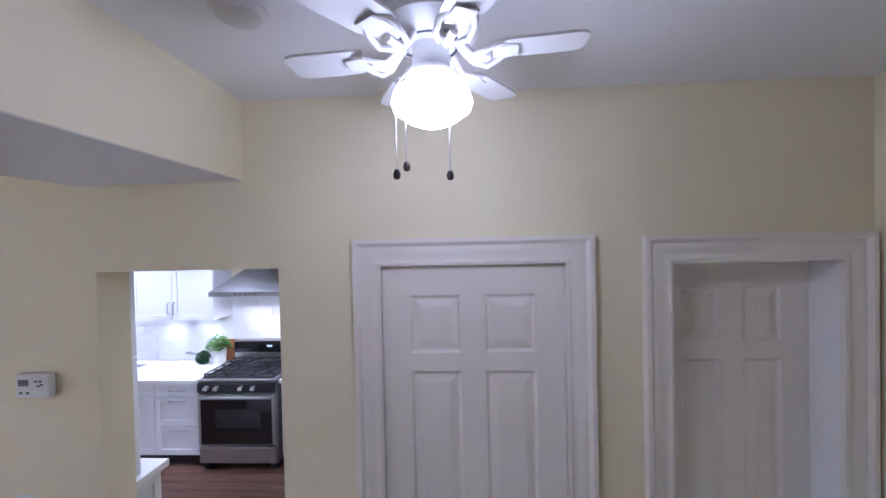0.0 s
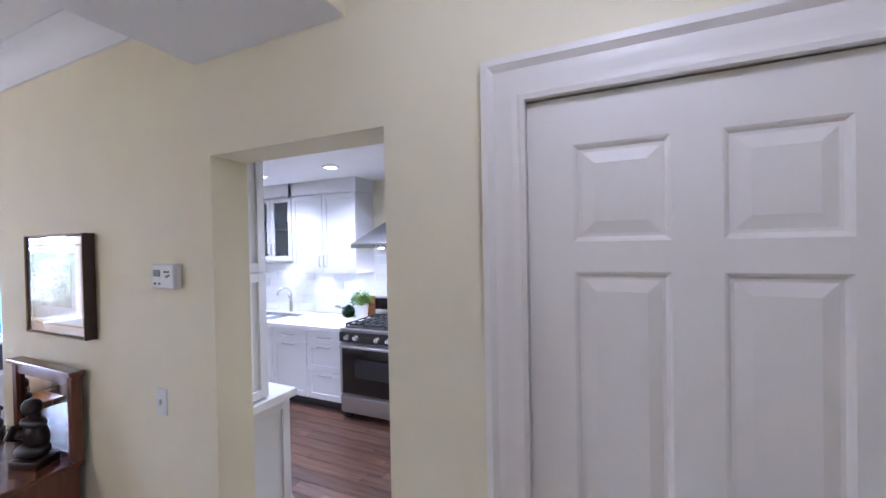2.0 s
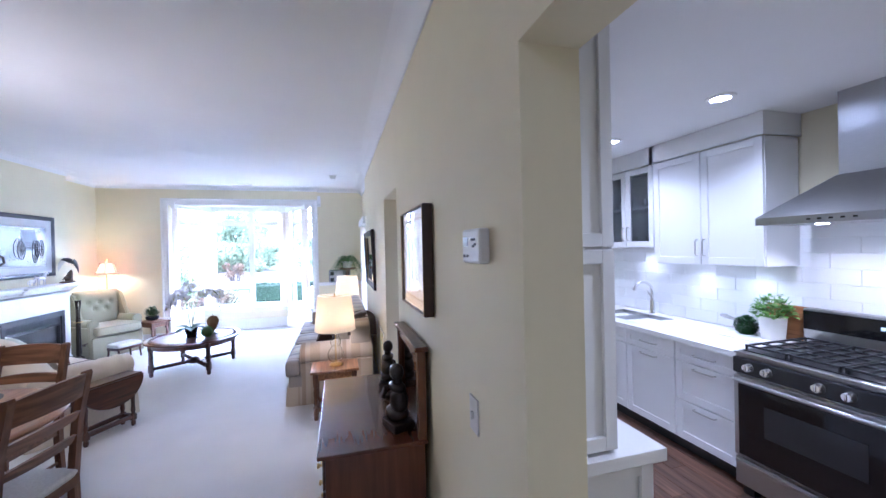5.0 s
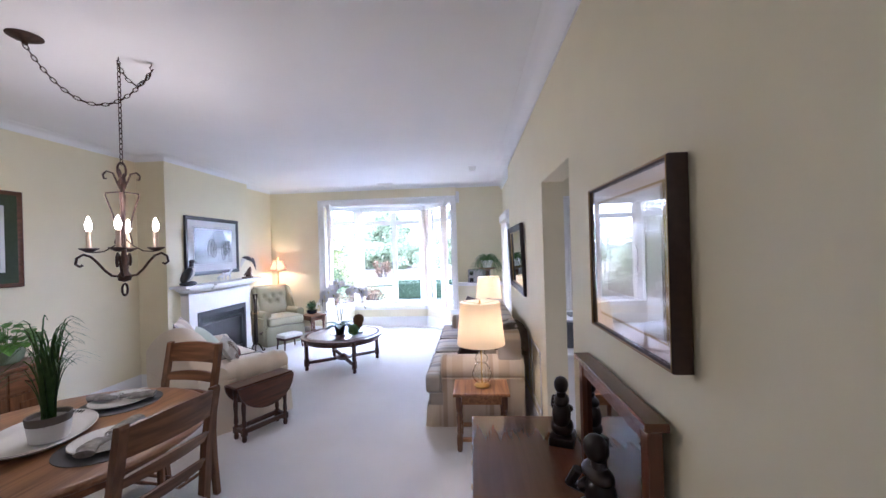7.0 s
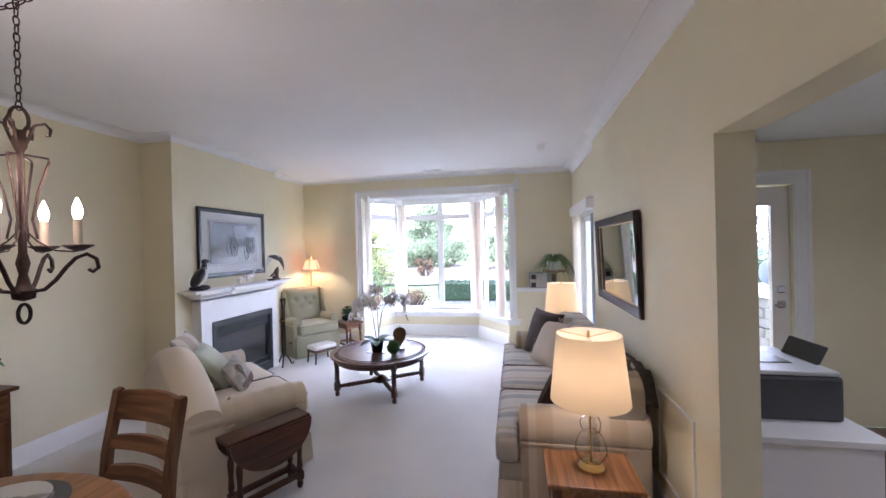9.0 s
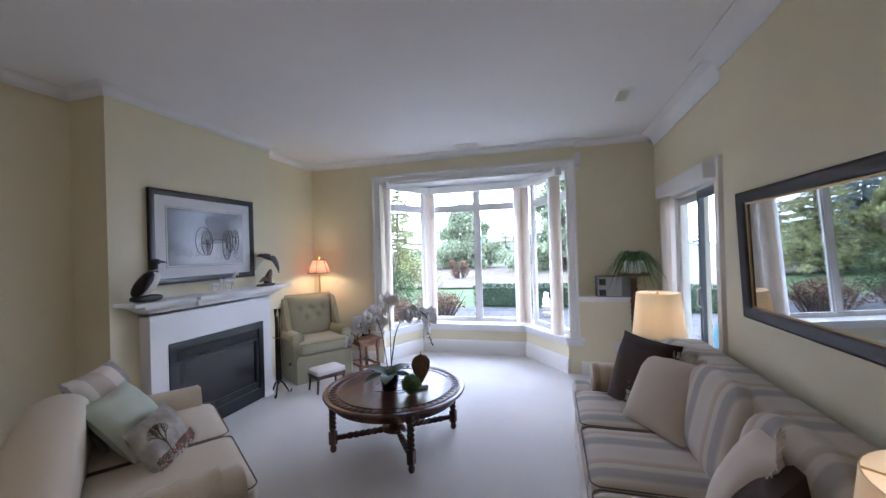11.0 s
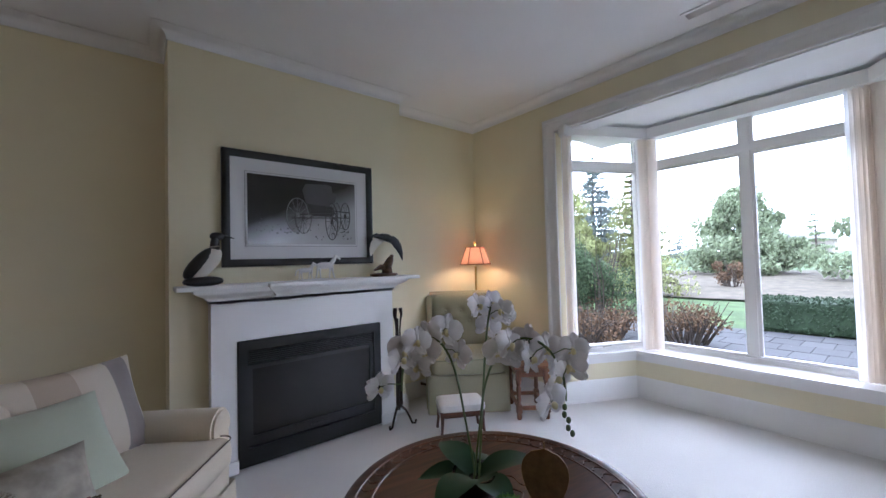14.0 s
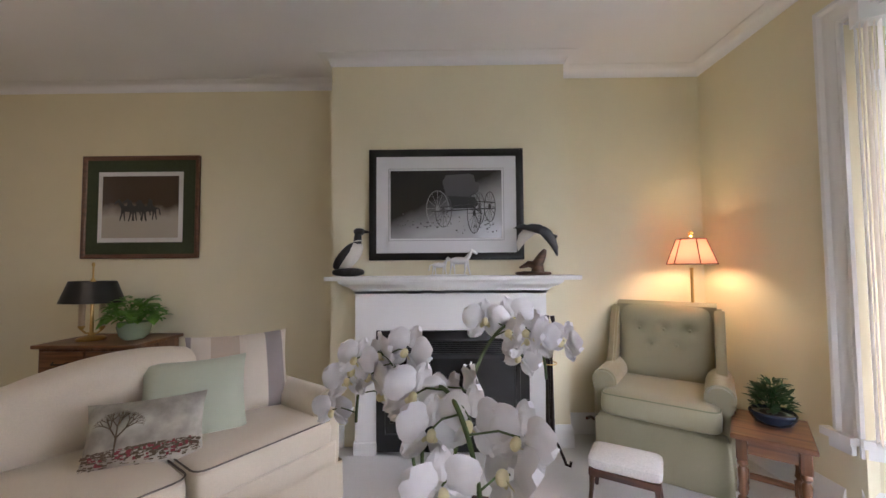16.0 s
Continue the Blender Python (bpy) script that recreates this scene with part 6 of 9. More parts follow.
def table_lamp(m, label):
    t = thing("table_lamp", label, "table lamp", m, "table lamps")
    part("base", fast(lathe, [(0, 0), (0.06, 0), (0.062, 0.008), (0.05, 0.02), (0.02, 0.026), (0, 0.026)], 28), BRASS, t, "brass foot", True)
    outer = [(0.02, 0.027), (0.055, 0.04), (0.075, 0.075), (0.076, 0.11), (0.055, 0.16), (0.035, 0.18), (0.048, 0.20), (0.052, 0.225), (0.04, 0.25), (0.025, 0.258), (0.032, 0.275), (0.03, 0.295), (0.016, 0.305)]
    part("body", fast(lathe, outer + [(max(0.006, r - 0.004), z) for r, z in outer[::-1]], 28), CRYSTAL, t, "clear glass gourd body", True)
    part("stem", fast(lathe, [(0.005, 0.027), (0.005, 0.44), (0, 0.44)], 10), BRASS, t, "", True)
    part("socket", fast(lathe, [(0.006, 0.306), (0.02, 0.31), (0.02, 0.34), (0.014, 0.38), (0, 0.38)], 14), BRASS, t, "", True)
    part("shade", fast(lathe, [(0.190, 0.335), (0.155, 0.665), (0.153, 0.665), (0.188, 0.335)], 40), SHADE_CREAM, t, "glowing cream drum shade", True)
    bm = bmesh.new()
    for k in range(3):
        a = k * 2.094
        tube(bm, [(0.006 * math.cos(a), 0.006 * math.sin(a), 0.65), (0.153 * math.cos(a), 0.153 * math.sin(a), 0.662)], 0.002, 5)
    lathe(bm, [(0, 0.64), (0.008, 0.645), (0.01, 0.66), (0.005, 0.68), (0, 0.685)], 10)
    part("finial", bm, BRASS, t, "", True)
    return t


table_lamp(pose(-4.48, 1.06, 0.45), "lit table lamp with clear glass gourd body and cream shade")
table_lamp(pose(-7.08, 1.24, 0.45), "lit glass table lamp with cream shade beyond the sofa")

AMBER = clear("amber_glass", (0.80, 0.42, 0.10), 0.03, 1.45)
bt = thing("glass_bottle", "amber glass decanter on the small end table", "bottle", pose(-7.09, 1.045, 0.45))
part("body", fast(lathe, [(0, 0), (0.062, 0), (0.07, 0.008), (0.066, 0.03), (0.045, 0.065), (0.024, 0.10), (0.020, 0.16), (0.023, 0.205), (0.019, 0.206), (0.015, 0.16), (0.019, 0.10), (0.038, 0.068), (0.058, 0.03), (0.06, 0.012), (0, 0.01)], 28), AMBER, bt, "", True)

# ---- round coffee table ----
ct = thing("coffee_table", "round carved dark oak coffee table with barley-twist legs", "coffee table", pose(-6.55, -0.79, 0, 0, 0, -10))
R, H = 0.555, 0.43
part("tabletop", fast(lathe, [(0, H - 0.03), (R - 0.02, H - 0.03), (R - 0.006, H - 0.024), (R, H - 0.012), (R - 0.006, H - 0.002), (R - 0.02, H), (R - 0.03, H - 0.004), (0, H - 0.004)], 72), MAHOGANY, ct, "", True)
part("apron", fast(lathe, [(R - 0.06, H - 0.031), (R - 0.065, H - 0.085), (R - 0.09, H - 0.085), (R - 0.09, H - 0.031)], 64), MAHOGANY, ct, "", True)
CARVED = wood("carved_oak_band", (0.05, 0.02, 0.011), (0.16, 0.06, 0.03), 0.3, "z")
bm = bmesh.new()
for i in range(56):
    a = 2 * math.pi * i / 56
    m = Matrix.Rotation(a, 4, "Z") @ Matrix.Translation((R - 0.075, 0, H - 0.003))
    for s in (-1, 1):
        pts = [m @ Vector((s * 0.006 + 0.017 * math.cos(k) * s, 0.012 * math.sin(k) + 0.018 * (k - 2) / 3, 0.001)) for k in np.linspace(0.2, 3.6, 6)]
        tube(bm, pts, 0.0035, 5)
for r in (R - 0.045, R - 0.108):
    tube(bm, [(r * math.cos(a), r * math.sin(a), H - 0.003) for a in np.linspace(0, 2 * math.pi, 72, endpoint=False)], 0.004, 6, None, True)
for r in (0.16, 0.11, 0.06):
    tube(bm, [(r * (1 + 0.07 * math.sin(9 * a)) * math.cos(a), r * (1 + 0.07 * math.sin(9 * a)) * math.sin(a), H - 0.003) for a in np.linspace(0, 2 * math.pi, 90, endpoint=False)], 0.0035, 5, None, True)
part("carving", bm, CARVED, ct, "carved leaf border")


def twist(bm, p, q, r, turns, n=40):
    """A barley twist from p to q: two strands wound about each other."""
    p, q = Vector(p), Vector(q)
    d = (q - p).normalized()
    s = d.cross(Vector((0, 0, 1)) if abs(d.z) < 0.9 else Vector((1, 0, 0))).normalized()
    u = s.cross(d)
    for ph in (0, math.pi):
        tube(bm, [p + (q - p) * (i / n) + (s * math.cos(ph + 2 * math.pi * turns * i / n) + u * math.sin(ph + 2 * math.pi * turns * i / n)) * r * 0.55 for i in range(n + 1)], r * 0.72, 8)


for k in range(4):
    a = math.pi / 4 + k * math.pi / 2
    x, y = 0.485 * math.cos(a), 0.485 * math.sin(a)
    bm = bmesh.new()
    cbox(bm, x, y, 0.105, 0.05, 0.05, 0.10, 0.004, 1)
    lathe(bm, [(0, 0), (0.017, 0), (0.025, 0.018), (0.022, 0.038), (0.017, 0.056)], 14, x, y)
    twist(bm, (x, y, 0.155), (x, y, 0.325), 0.022, 2.5)
    cbox(bm, x, y, 0.365, 0.05, 0.05, 0.068, 0.004, 1)
    part("leg", bm, MAHOGANY_Z, ct, "barley-twist leg", True)
    bm = bmesh.new()
    twist(bm, (x * 0.80, y * 0.80, 0.10), (x * 0.22, y * 0.22, 0.10), 0.02, 3)
    tube(bm, [(x * 0.96, y * 0.96, 0.10), (x * 0.80, y * 0.80, 0.10)], 0.02, 10)
    part("stretcher", bm, MAHOGANY_Z, ct, "barley-twist stretcher", True)
bm = bmesh.new()
lathe(bm, [(0, 0.07), (0.06, 0.07), (0.075, 0.085), (0.115, 0.095), (0.115, 0.108), (0.07, 0.115), (0.045, 0.135), (0.02, 0.15), (0, 0.155)], 20)
part("boss", bm, MAHOGANY, ct, "turned boss where the stretchers meet", True)

# ---- orchid ----
PETAL = material("white_orchid_petal", (0.83, 0.81, 0.82), 0.55, grain=0.03, scale=60, stain=0.02)
LIP = material("yellow_orchid_lip", (0.78, 0.70, 0.42), 0.5)
STEM = material("orchid_stem", (0.07, 0.11, 0.03), 0.5)
ORCHID_LEAF = material("orchid_leaf", (0.018, 0.052, 0.020), 0.5, grain=0.2, scale=12, spec=0.2)
DARK_POT = material("black_glazed_pot", (0.012, 0.012, 0.012), 0.25)
oc = thing("orchid", "white artificial orchid with two arching sprays in a black pot", "orchid", pose(-6.47, -0.80, 0.427))
part("pot", fast(lathe, [(0, 0), (0.052, 0), (0.056, 0.006), (0.075, 0.115), (0.08, 0.12), (0.078, 0.13), (0.07, 0.128), (0.066, 0.11), (0, 0.105)], 28), DARK_POT, oc, "black tapered pot", True)
for k, (h, t, s) in enumerate(((0.3, 0.45, 0.26), (1.5, 0.35, 0.20), (2.7, 0.5, 0.27), (3.6, 0.25, 0.22), (4.6, 0.55, 0.25), (5.5, 0.3, 0.22))):
    bm = bmesh.new()
    leaf(bm, (0.02 * math.cos(h), 0.02 * math.sin(h), 0.11), h, t, s * 0.86, 0.115, 0.85, 8)
    part("leaf", bm, ORCHID_LEAF, oc, "broad dark leaf", True)


def petal(bm, a, length, width, cup, yaw=0.0):
    n = 6
    m = Matrix.Rotation(a, 4, "Y")
    g = []
    for i in range(n + 1):
        s = i / n
        w = width / 2 * (math.sin(math.pi * min(1, 0.10 + 0.86 * s)) ** 0.6)
        g.append([bm.verts.new(m @ Vector((k * w, -cup * math.sin(s * 2.6) * 0.35 + 0.12 * width * k * k - 0.004 * math.sin(6 * s + 4 * k), 0.008 + length * s))) for k in (-1, -0.5, 0, 0.5, 1)])
    for i in range(n):
        for k in range(4):
            bm.faces.new((g[i][k], g[i][k + 1], g[i + 1][k + 1], g[i + 1][k]))


bm = bmesh.new()
for a in (1.25, -1.25):
    petal(bm, a, 0.056, 0.072, 0.03)
before = len(bm.faces)
for a in (0.0, 2.35, -2.35):
    petal(bm, a, 0.053, 0.040, -0.01)
for v in bm.verts:
    v.co *= 0.95
blossom_mesh = mesh("blossom", bm, PETAL, True)
bm = bmesh.new()
puff(bm, 0, -0.012, -0.006, 0.016, 0.02, 0.022, 0.9, 0.9, 10, 6)
leaf(bm, (0.004, -0.012, -0.006), 1.2, -0.9, 0.02, 0.014, -0.6, 3)
leaf(bm, (-0.004, -0.012, -0.006), 1.9, -0.9, 0.02, 0.014, -0.6, 3)
lip_mesh = mesh("lip", bm, LIP, True)
rnd = random.Random(21)


def spray(curve, flowers, spread, name="stem"):
    bm = bmesh.new()
    tube(bm, curve, 0.004, 7)
    s = part(name, bm, STEM, oc, "", True)
    n = len(curve)
    for k, f in enumerate(flowers):
        i = min(n - 2, int(f * (n - 1)))
        p = Vector(curve[i]).lerp(Vector(curve[i + 1]), f * (n - 1) - i)
        side = 1 if k % 2 else -1
        off = Vector((side * rnd.uniform(0.02, spread), rnd.uniform(-0.03, 0.03), rnd.uniform(-0.035, 0.02)))
        b = new("blossom", blossom_mesh)
        b.parent = oc
        face = math.degrees(math.atan2(off.x, 0.10)) * -0.5
        turn = 148 + rnd.uniform(-28, 28) + side * 22
        b.matrix_basis = pose(*(p + off), rnd.uniform(-25, 12), rnd.uniform(-20, 20), turn) @ Matrix.Scale(rnd.uniform(0.9, 1.12), 4)
        lp = new("lip", lip_mesh)
        lp.parent = b
        bm = bmesh.new()
        tube(bm, [p, p + off * 0.6 + Vector((0, 0, 0.008)), p + off], 0.0018, 5)
        part("pedicel", bm, STEM, s)


def arch(x0, y0, apex, end, n=26):
    a, b, c = Vector((x0, y0, 0.10)), Vector(apex), Vector(end)
    pts = [a.lerp(Vector((apex[0] * 0.6, apex[1] * 0.35, apex[2] * 0.72)), i / 8) for i in range(8)]
    st = pts[-1]
    k1 = Vector((apex[0], apex[1] * 0.75, apex[2] * 1.18))
    for i in range(1, n + 1):
        t = i / n
        k2 = Vector((end[0], end[1] * 1.05, (apex[2] + end[2]) / 2 + 0.12))
        pts.append((1 - t) ** 3 * st + 3 * (1 - t) ** 2 * t * k1 + 3 * (1 - t) * t * t * k2 + t ** 3 * c)
    return pts


FLOWERS = (0.40, 0.47, 0.54, 0.60, 0.66, 0.72, 0.78, 0.84, 0.90, 0.97)
spray(arch(0.015, 0.01, (0.0, 0.17, 0.61), (-0.10, 0.31, 0.43)), FLOWERS, 0.075)
spray(arch(-0.015, -0.01, (0.06, -0.09, 0.60), (0.19, -0.16, 0.41)), FLOWERS, 0.075)
spray(arch(0.0, 0.02, (-0.14, -0.06, 0.66), (-0.31, -0.16, 0.52)), FLOWERS[1:-1], 0.075)
for k in range(5):
    part("bud", fast(puff, -0.10 + 0.012 * (k % 2), 0.305 + 0.006 * k, 0.41 - 0.018 * k, 0.016, 0.014, 0.02, 0.9, 0.9, 10, 6), STEM, oc, "green bud", True)

# moss ball and metal leaf
rnd = random.Random(9)
mb = thing("moss_ball", "green moss ball on the coffee table", "ornament", pose(-6.42, -0.60, 0.427) @ Matrix.Scale(1.25, 4))
bm = bmesh.new()
lathe(bm, [(0, 0.0), (0.03, 0.008), (0.052, 0.035), (0.056, 0.06), (0.045, 0.09), (0.02, 0.11), (0, 0.113)], 18)
part("ball", bm, LEAF_GRASS, mb, "", True)
bm = bmesh.new()
for _ in range(900):
    d = Vector((rnd.gauss(0, 1), rnd.gauss(0, 1), rnd.gauss(0, 1))).normalized()
    c = Vector((0, 0, 0.057)) + d * 0.052
    tip = c + d * rnd.uniform(0.006, 0.014) + Vector((rnd.uniform(-0.005, 0.005), rnd.uniform(-0.005, 0.005), rnd.uniform(-0.005, 0.005)))
    s = d.cross(Vector((rnd.random(), rnd.random(), rnd.random()))).normalized() * 0.0022
    bm.faces.new([bm.verts.new(v) for v in (c - s, c + s, tip)])
part("fronds", bm, LEAF_BRIGHT, mb)
COPPER = material("bronze_metal_leaf", (0.22, 0.13, 0.06), 0.4, 0.75, grain=0.25, scale=30, bump=0.5, bump_scale=70)
ml = thing("metal_leaf", "tall bronze leaf ornament on a small white stand", "ornament", pose(-6.56, -0.57, 0.427, 0, 0, -60))
bm = bmesh.new()
outline = [(-0.0, 0.28)]
for k in np.linspace(0, 1, 18):
    w = 0.072 * math.sin(math.pi * k ** 0.62) ** 0.9 * (1 if k < 1 else 0)
    outline.append((w + 0.0015, 0.26 - 0.23 * k))
outline += [(-u, v) for u, v in outline[:0:-1]]
extrude(bm, outline, lambda u, v, o: (u, o - 0.2 * u * u, v), -0.002, 0.002)
part("leaf", bm, COPPER, ml)
bm = bmesh.new()
tube(bm, [(0, -0.003, 0.02), (0, -0.003, 0.28)], 0.003, 6)
for k in range(7):
    z = 0.06 + 0.026 * k
    for s in (-1, 1):
        tube(bm, [(0, -0.003, z), (s * 0.045 * (1 - k / 9), -0.004, z + 0.03)], 0.0012, 5)
part("veins", bm, COPPER, ml)
part("stand", fast(box, -0.05, 0.05, -0.03, 0.03, 0.0, 0.022, 0.003), POT_WHITE, ml, "white block")

# ---- plant stand with spider plant, stereo ----
ps = thing("plant_stand", "dark barley-twist pedestal plant stand", "plant stand", pose(-8.14, 1.27, 0))
part("base", fast(lathe, [(0, 0), (0.13, 0), (0.14, 0.015), (0.12, 0.04), (0.06, 0.06), (0.03, 0.075), (0, 0.075)], 28), OAK, ps, "", True)
part("collar", fast(lathe, [(0.045, 0.075), (0.034, 0.095), (0.042, 0.12), (0.03, 0.14), (0.036, 0.155), (0, 0.16)], 20), OAK, ps, "turned collar", True)
bm = bmesh.new()
twist(bm, (0, 0, 0.155), (0, 0, 1.15), 0.03, 8, 110)
part("post", bm, MAHOGANY_Z, ps, "barley-twist post", True)
part("tray", fast(lathe, [(0, 1.14), (0.03, 1.14), (0.06, 1.165), (0.15, 1.175), (0.16, 1.19), (0.155, 1.2), (0, 1.195)], 32), OAK, ps, "", True)
sp = thing("spider_plant", "drooping green spider plant in a white pot", "plant", pose(-8.14, 1.27, 1.20))
part("pot", fast(lathe, [(0, 0), (0.065, 0), (0.07, 0.008), (0.10, 0.11), (0.104, 0.125), (0.095, 0.125), (0.088, 0.10), (0, 0.10)], 28), POT_WHITE, sp, "white ribbed pot", True)


def blades(bm, rnd, count, length, z0, rise, width=0.009, stiff=0.0, n=8, hang=0.75):
    for _ in range(count):
        a, s = rnd.uniform(0, 2 * math.pi), length * rnd.uniform(0.55, 1.1)
        up = rise * rnd.uniform(0.6, 1.2)
        side = Vector((-math.sin(a), math.cos(a), 0))
        rows = []
        for i in range(n + 1):
            t = i / n
            rad = s * (0.15 * t + 0.75 * t ** 1.6) * (1 - stiff) + stiff * s * 0.25 * t * t
            z = z0 + up * math.sin(min(1, t * 1.25) * math.pi / 2) - (1 - stiff) * s * hang * t ** 2.6
            w = width / 2 * (1 - 0.85 * t)
            c = Vector((0.02 * math.cos(a * 3) + rad * math.cos(a), 0.02 * math.sin(a * 3) + rad * math.sin(a), z))
            rows.append((bm.verts.new(c - side * w), bm.verts.new(c + side * w)))
        for p, q in zip(rows, rows[1:]):
            bm.faces.new((p[0], p[1], q[1], q[0]))


rnd = random.Random(31)
part("leaves", fast(blades, rnd, 250, 0.43, 0.10, 0.19, 0.010, 0.0, 9, 0.95), LEAF_GRASS, sp, "long thin arching leaves")
se = thing("stereo", "grey compact stereo on the ledge", "stereo", pose(-8.47, 1.13, 0.9155))
GREY_PLASTIC = material("grey_plastic", (0.17, 0.17, 0.18), 0.5, bump=0.05)
part("body", fast(box, -0.06, 0.11, -0.20, 0.20, 0, 0.235, 0.006), GREY_PLASTIC, se)
part("face", fast(box, 0.111, 0.114, -0.19, 0.06, 0.01, 0.225), material("silver_face", (0.42, 0.42, 0.44), 0.35, 0.3), se)
for z in (0.05, 0.17):
    part("speaker", fast(lambda bm: cbox(bm, 0.1125, -0.14, z, 0.004, 0.07, 0.07)), BLACK, se, "dark square grille")

# ---- bay windows ----
BLIND = cloth_glow("beige_blind_cloth", (0.92, 0.865, 0.80), 0.62)
SHEER = cloth_glow("white_sheer_cloth", (0.93, 0.93, 0.94), 0.72)


def window(name, p, q, cols, label, post=0.05, sash=0.024, z0=0.425, z1=2.455, bar=2.098, offset=0.07):
    """A window between two plan points, outside the room's line; the bar splits top lights from the casements."""
    p, q = Vector(p), Vector(q)
    d = (q - p).normalized()
    ang = math.degrees(math.atan2(d.y, d.x))
    w = (q - p).length
    win = tagged(new(name), label, "window", kind="structure")
    win.matrix_basis = pose(p.x, p.y, 0, 0, 0, ang)
    o0, o1 = -offset - 0.03, -offset + 0.03
    part("window_frame", fast(lambda bm: [box(bm, *b) for b in ((0, post, o0, o1, z0, z1), (w - post, w, o0, o1, z0, z1), (post, w - post, o0, o1, z0, z0 + 0.035), (post, w - post, o0, o1, z1 - 0.04, z1), (post, w - post, o0, o1, bar, bar + 0.05))]), TRIM, win)
    cw = (w - 2 * post) / cols
    for c in range(cols):
        x0, x1 = post + c * cw, post + (c + 1) * cw
        if c:
            part("mullion", fast(box, x0 - 0.026, x0 + 0.026, o0 - 0.002, o1 + 0.002, z0 + 0.036, z1 - 0.041), TRIM, win)
        x0, x1 = x0 + (0.026 if c else 0), x1 - (0.026 if c < cols - 1 else 0)
        for a, b in ((z0 + 0.035, bar), (bar + 0.05, z1 - 0.04)):
            s = part("sash", fast(lambda bm: [box(bm, *k) for k in ((x0 + 0.001, x0 + sash, o0 + 0.012, o1 - 0.008, a + 0.001, b - 0.001), (x1 - sash, x1 - 0.001, o0 + 0.012, o1 - 0.008, a + 0.001, b - 0.001), (x0 + sash, x1 - sash, o0 + 0.012, o1 - 0.008, a + 0.001, a + sash), (x0 + sash, x1 - sash, o0 + 0.012, o1 - 0.008, b - sash, b - 0.001))]), TRIM, win)
            g = part("pane", fast(box, x0 + sash, x1 - sash, -offset - 0.003, -offset + 0.003, a + sash, b - sash), GLASS, s)
            g.visible_shadow = False
    bm = bmesh.new()
    tube(bm, [(w / 2 - 0.05, o1, z0 + 0.05), (w / 2 - 0.04, o1 + 0.02, z0 + 0.055), (w / 2 + 0.05, o1 + 0.03, z0 + 0.05)], 0.006, 6)
    part("crank", bm, NICKEL, win, "small window crank", True)
    return win


window("window_1", BI[1], BI[0], 1, "white bay side window with a top light")
window("window_2", BI[2], BI[1], 2, "white middle bay window with four lights")
window("window_3", BI[3], BI[2], 1, "white bay side window with a top light")
bay_slab("bay_valance", TRIM, 2.345, 2.435, 0.135, -0.05, "white headrail of the vertical blinds", "blind", BI)


def blind_stack(x, y, ang, n, label):
    t = thing("vertical_blind", label, "blind", pose(x, y, 0, 0, 0, ang), "vertical blinds")
    for k in range(n):
        bm = bmesh.new()
        g = [[bm.verts.new((u * 0.045, 0.006 * (1 - u * u), z)) for u in (-1, -0.5, 0, 0.5, 1)] for z in (0.44, 2.343)]
        for i in range(4):
            bm.faces.new((g[0][i], g[0][i + 1], g[1][i + 1], g[1][i]))
        part("slat", bm, SHEER if k == 0 else BLIND, t, at=pose(0.016 * k - 0.008 * n, 0, 0, 0, 0, 62 + 7 * (k % 3)))
    return t


def blind_at(i, s, n, label):
    p, q = Vector(BI[i]), Vector(BI[i + 1])
    d = (q - p).normalized()
    inward = Vector((-d.y, d.x))
    if inward.x < 0:
        inward = -inward
    c = p + d * s + inward * 0.075
    blind_stack(c.x, c.y, math.degrees(math.atan2(d.y, d.x)), n, label)


len0 = (Vector(BI[1]) - Vector(BI[0])).length
blind_at(0, 0.06, 6, "beige vertical blind slats drawn aside in the bay")
blind_at(0, len0 - 0.10, 6, "beige vertical blind slats at the bay corner")
blind_at(1, 0.08, 6, "beige vertical blind slats at the bay corner")
blind_at(1, 1.40, 9, "beige vertical blind slats stacked in the bay")
blind_at(2, 0.06, 5, "beige vertical blind slats at the bay corner")
blind_at(2, len0 - 0.09, 8, "beige vertical blind slats drawn aside in the bay")

# ---- patio door ----
pd = tagged(new("door_4"), "white sliding patio door with dark-edged glass", "door", kind="structure")
PY = 1.70
ALU = material("grey_blue_aluminium", (0.20, 0.23, 0.28), 0.4, 0.5)
part("frame", fast(lambda bm: [box(bm, *q) for q in ((PAT[0] + 0.002, PAT[0] + 0.05, 1.62, 1.77, 0.02, PAT[2]), (PAT[1] - 0.05, PAT[1] - 0.002, 1.62, 1.77, 0.02, PAT[2]), (PAT[0] + 0.05, PAT[1] - 0.05, 1.62, 1.77, PAT[2] - 0.05, PAT[2] - 0.002), (PAT[0] + 0.002, PAT[1] - 0.002, 1.62, 1.77, -0.01, 0.02))]), TRIM, pd)
pmid = -7.42
for x0, x1, y, mat in ((PAT[0] + 0.05, pmid + 0.03, PY, TRIM), (pmid - 0.03, PAT[1] - 0.05, PY - 0.035, ALU)):
    s = part("sash", fast(lambda bm: [box(bm, *q) for q in ((x0, x0 + 0.06, y - 0.016, y + 0.016, 0.022, PAT[2] - 0.052), (x1 - 0.06, x1, y - 0.016, y + 0.016, 0.022, PAT[2] - 0.052), (x0 + 0.06, x1 - 0.06, y - 0.016, y + 0.016, 0.022, 0.11), (x0 + 0.06, x1 - 0.06, y - 0.016, y + 0.016, PAT[2] - 0.12, PAT[2] - 0.052))]), mat, pd)
    g = part("pane", fast(box, x0 + 0.06, x1 - 0.06, y - 0.003, y + 0.003, 0.11, PAT[2] - 0.12), GLASS, s)
    g.visible_shadow = False
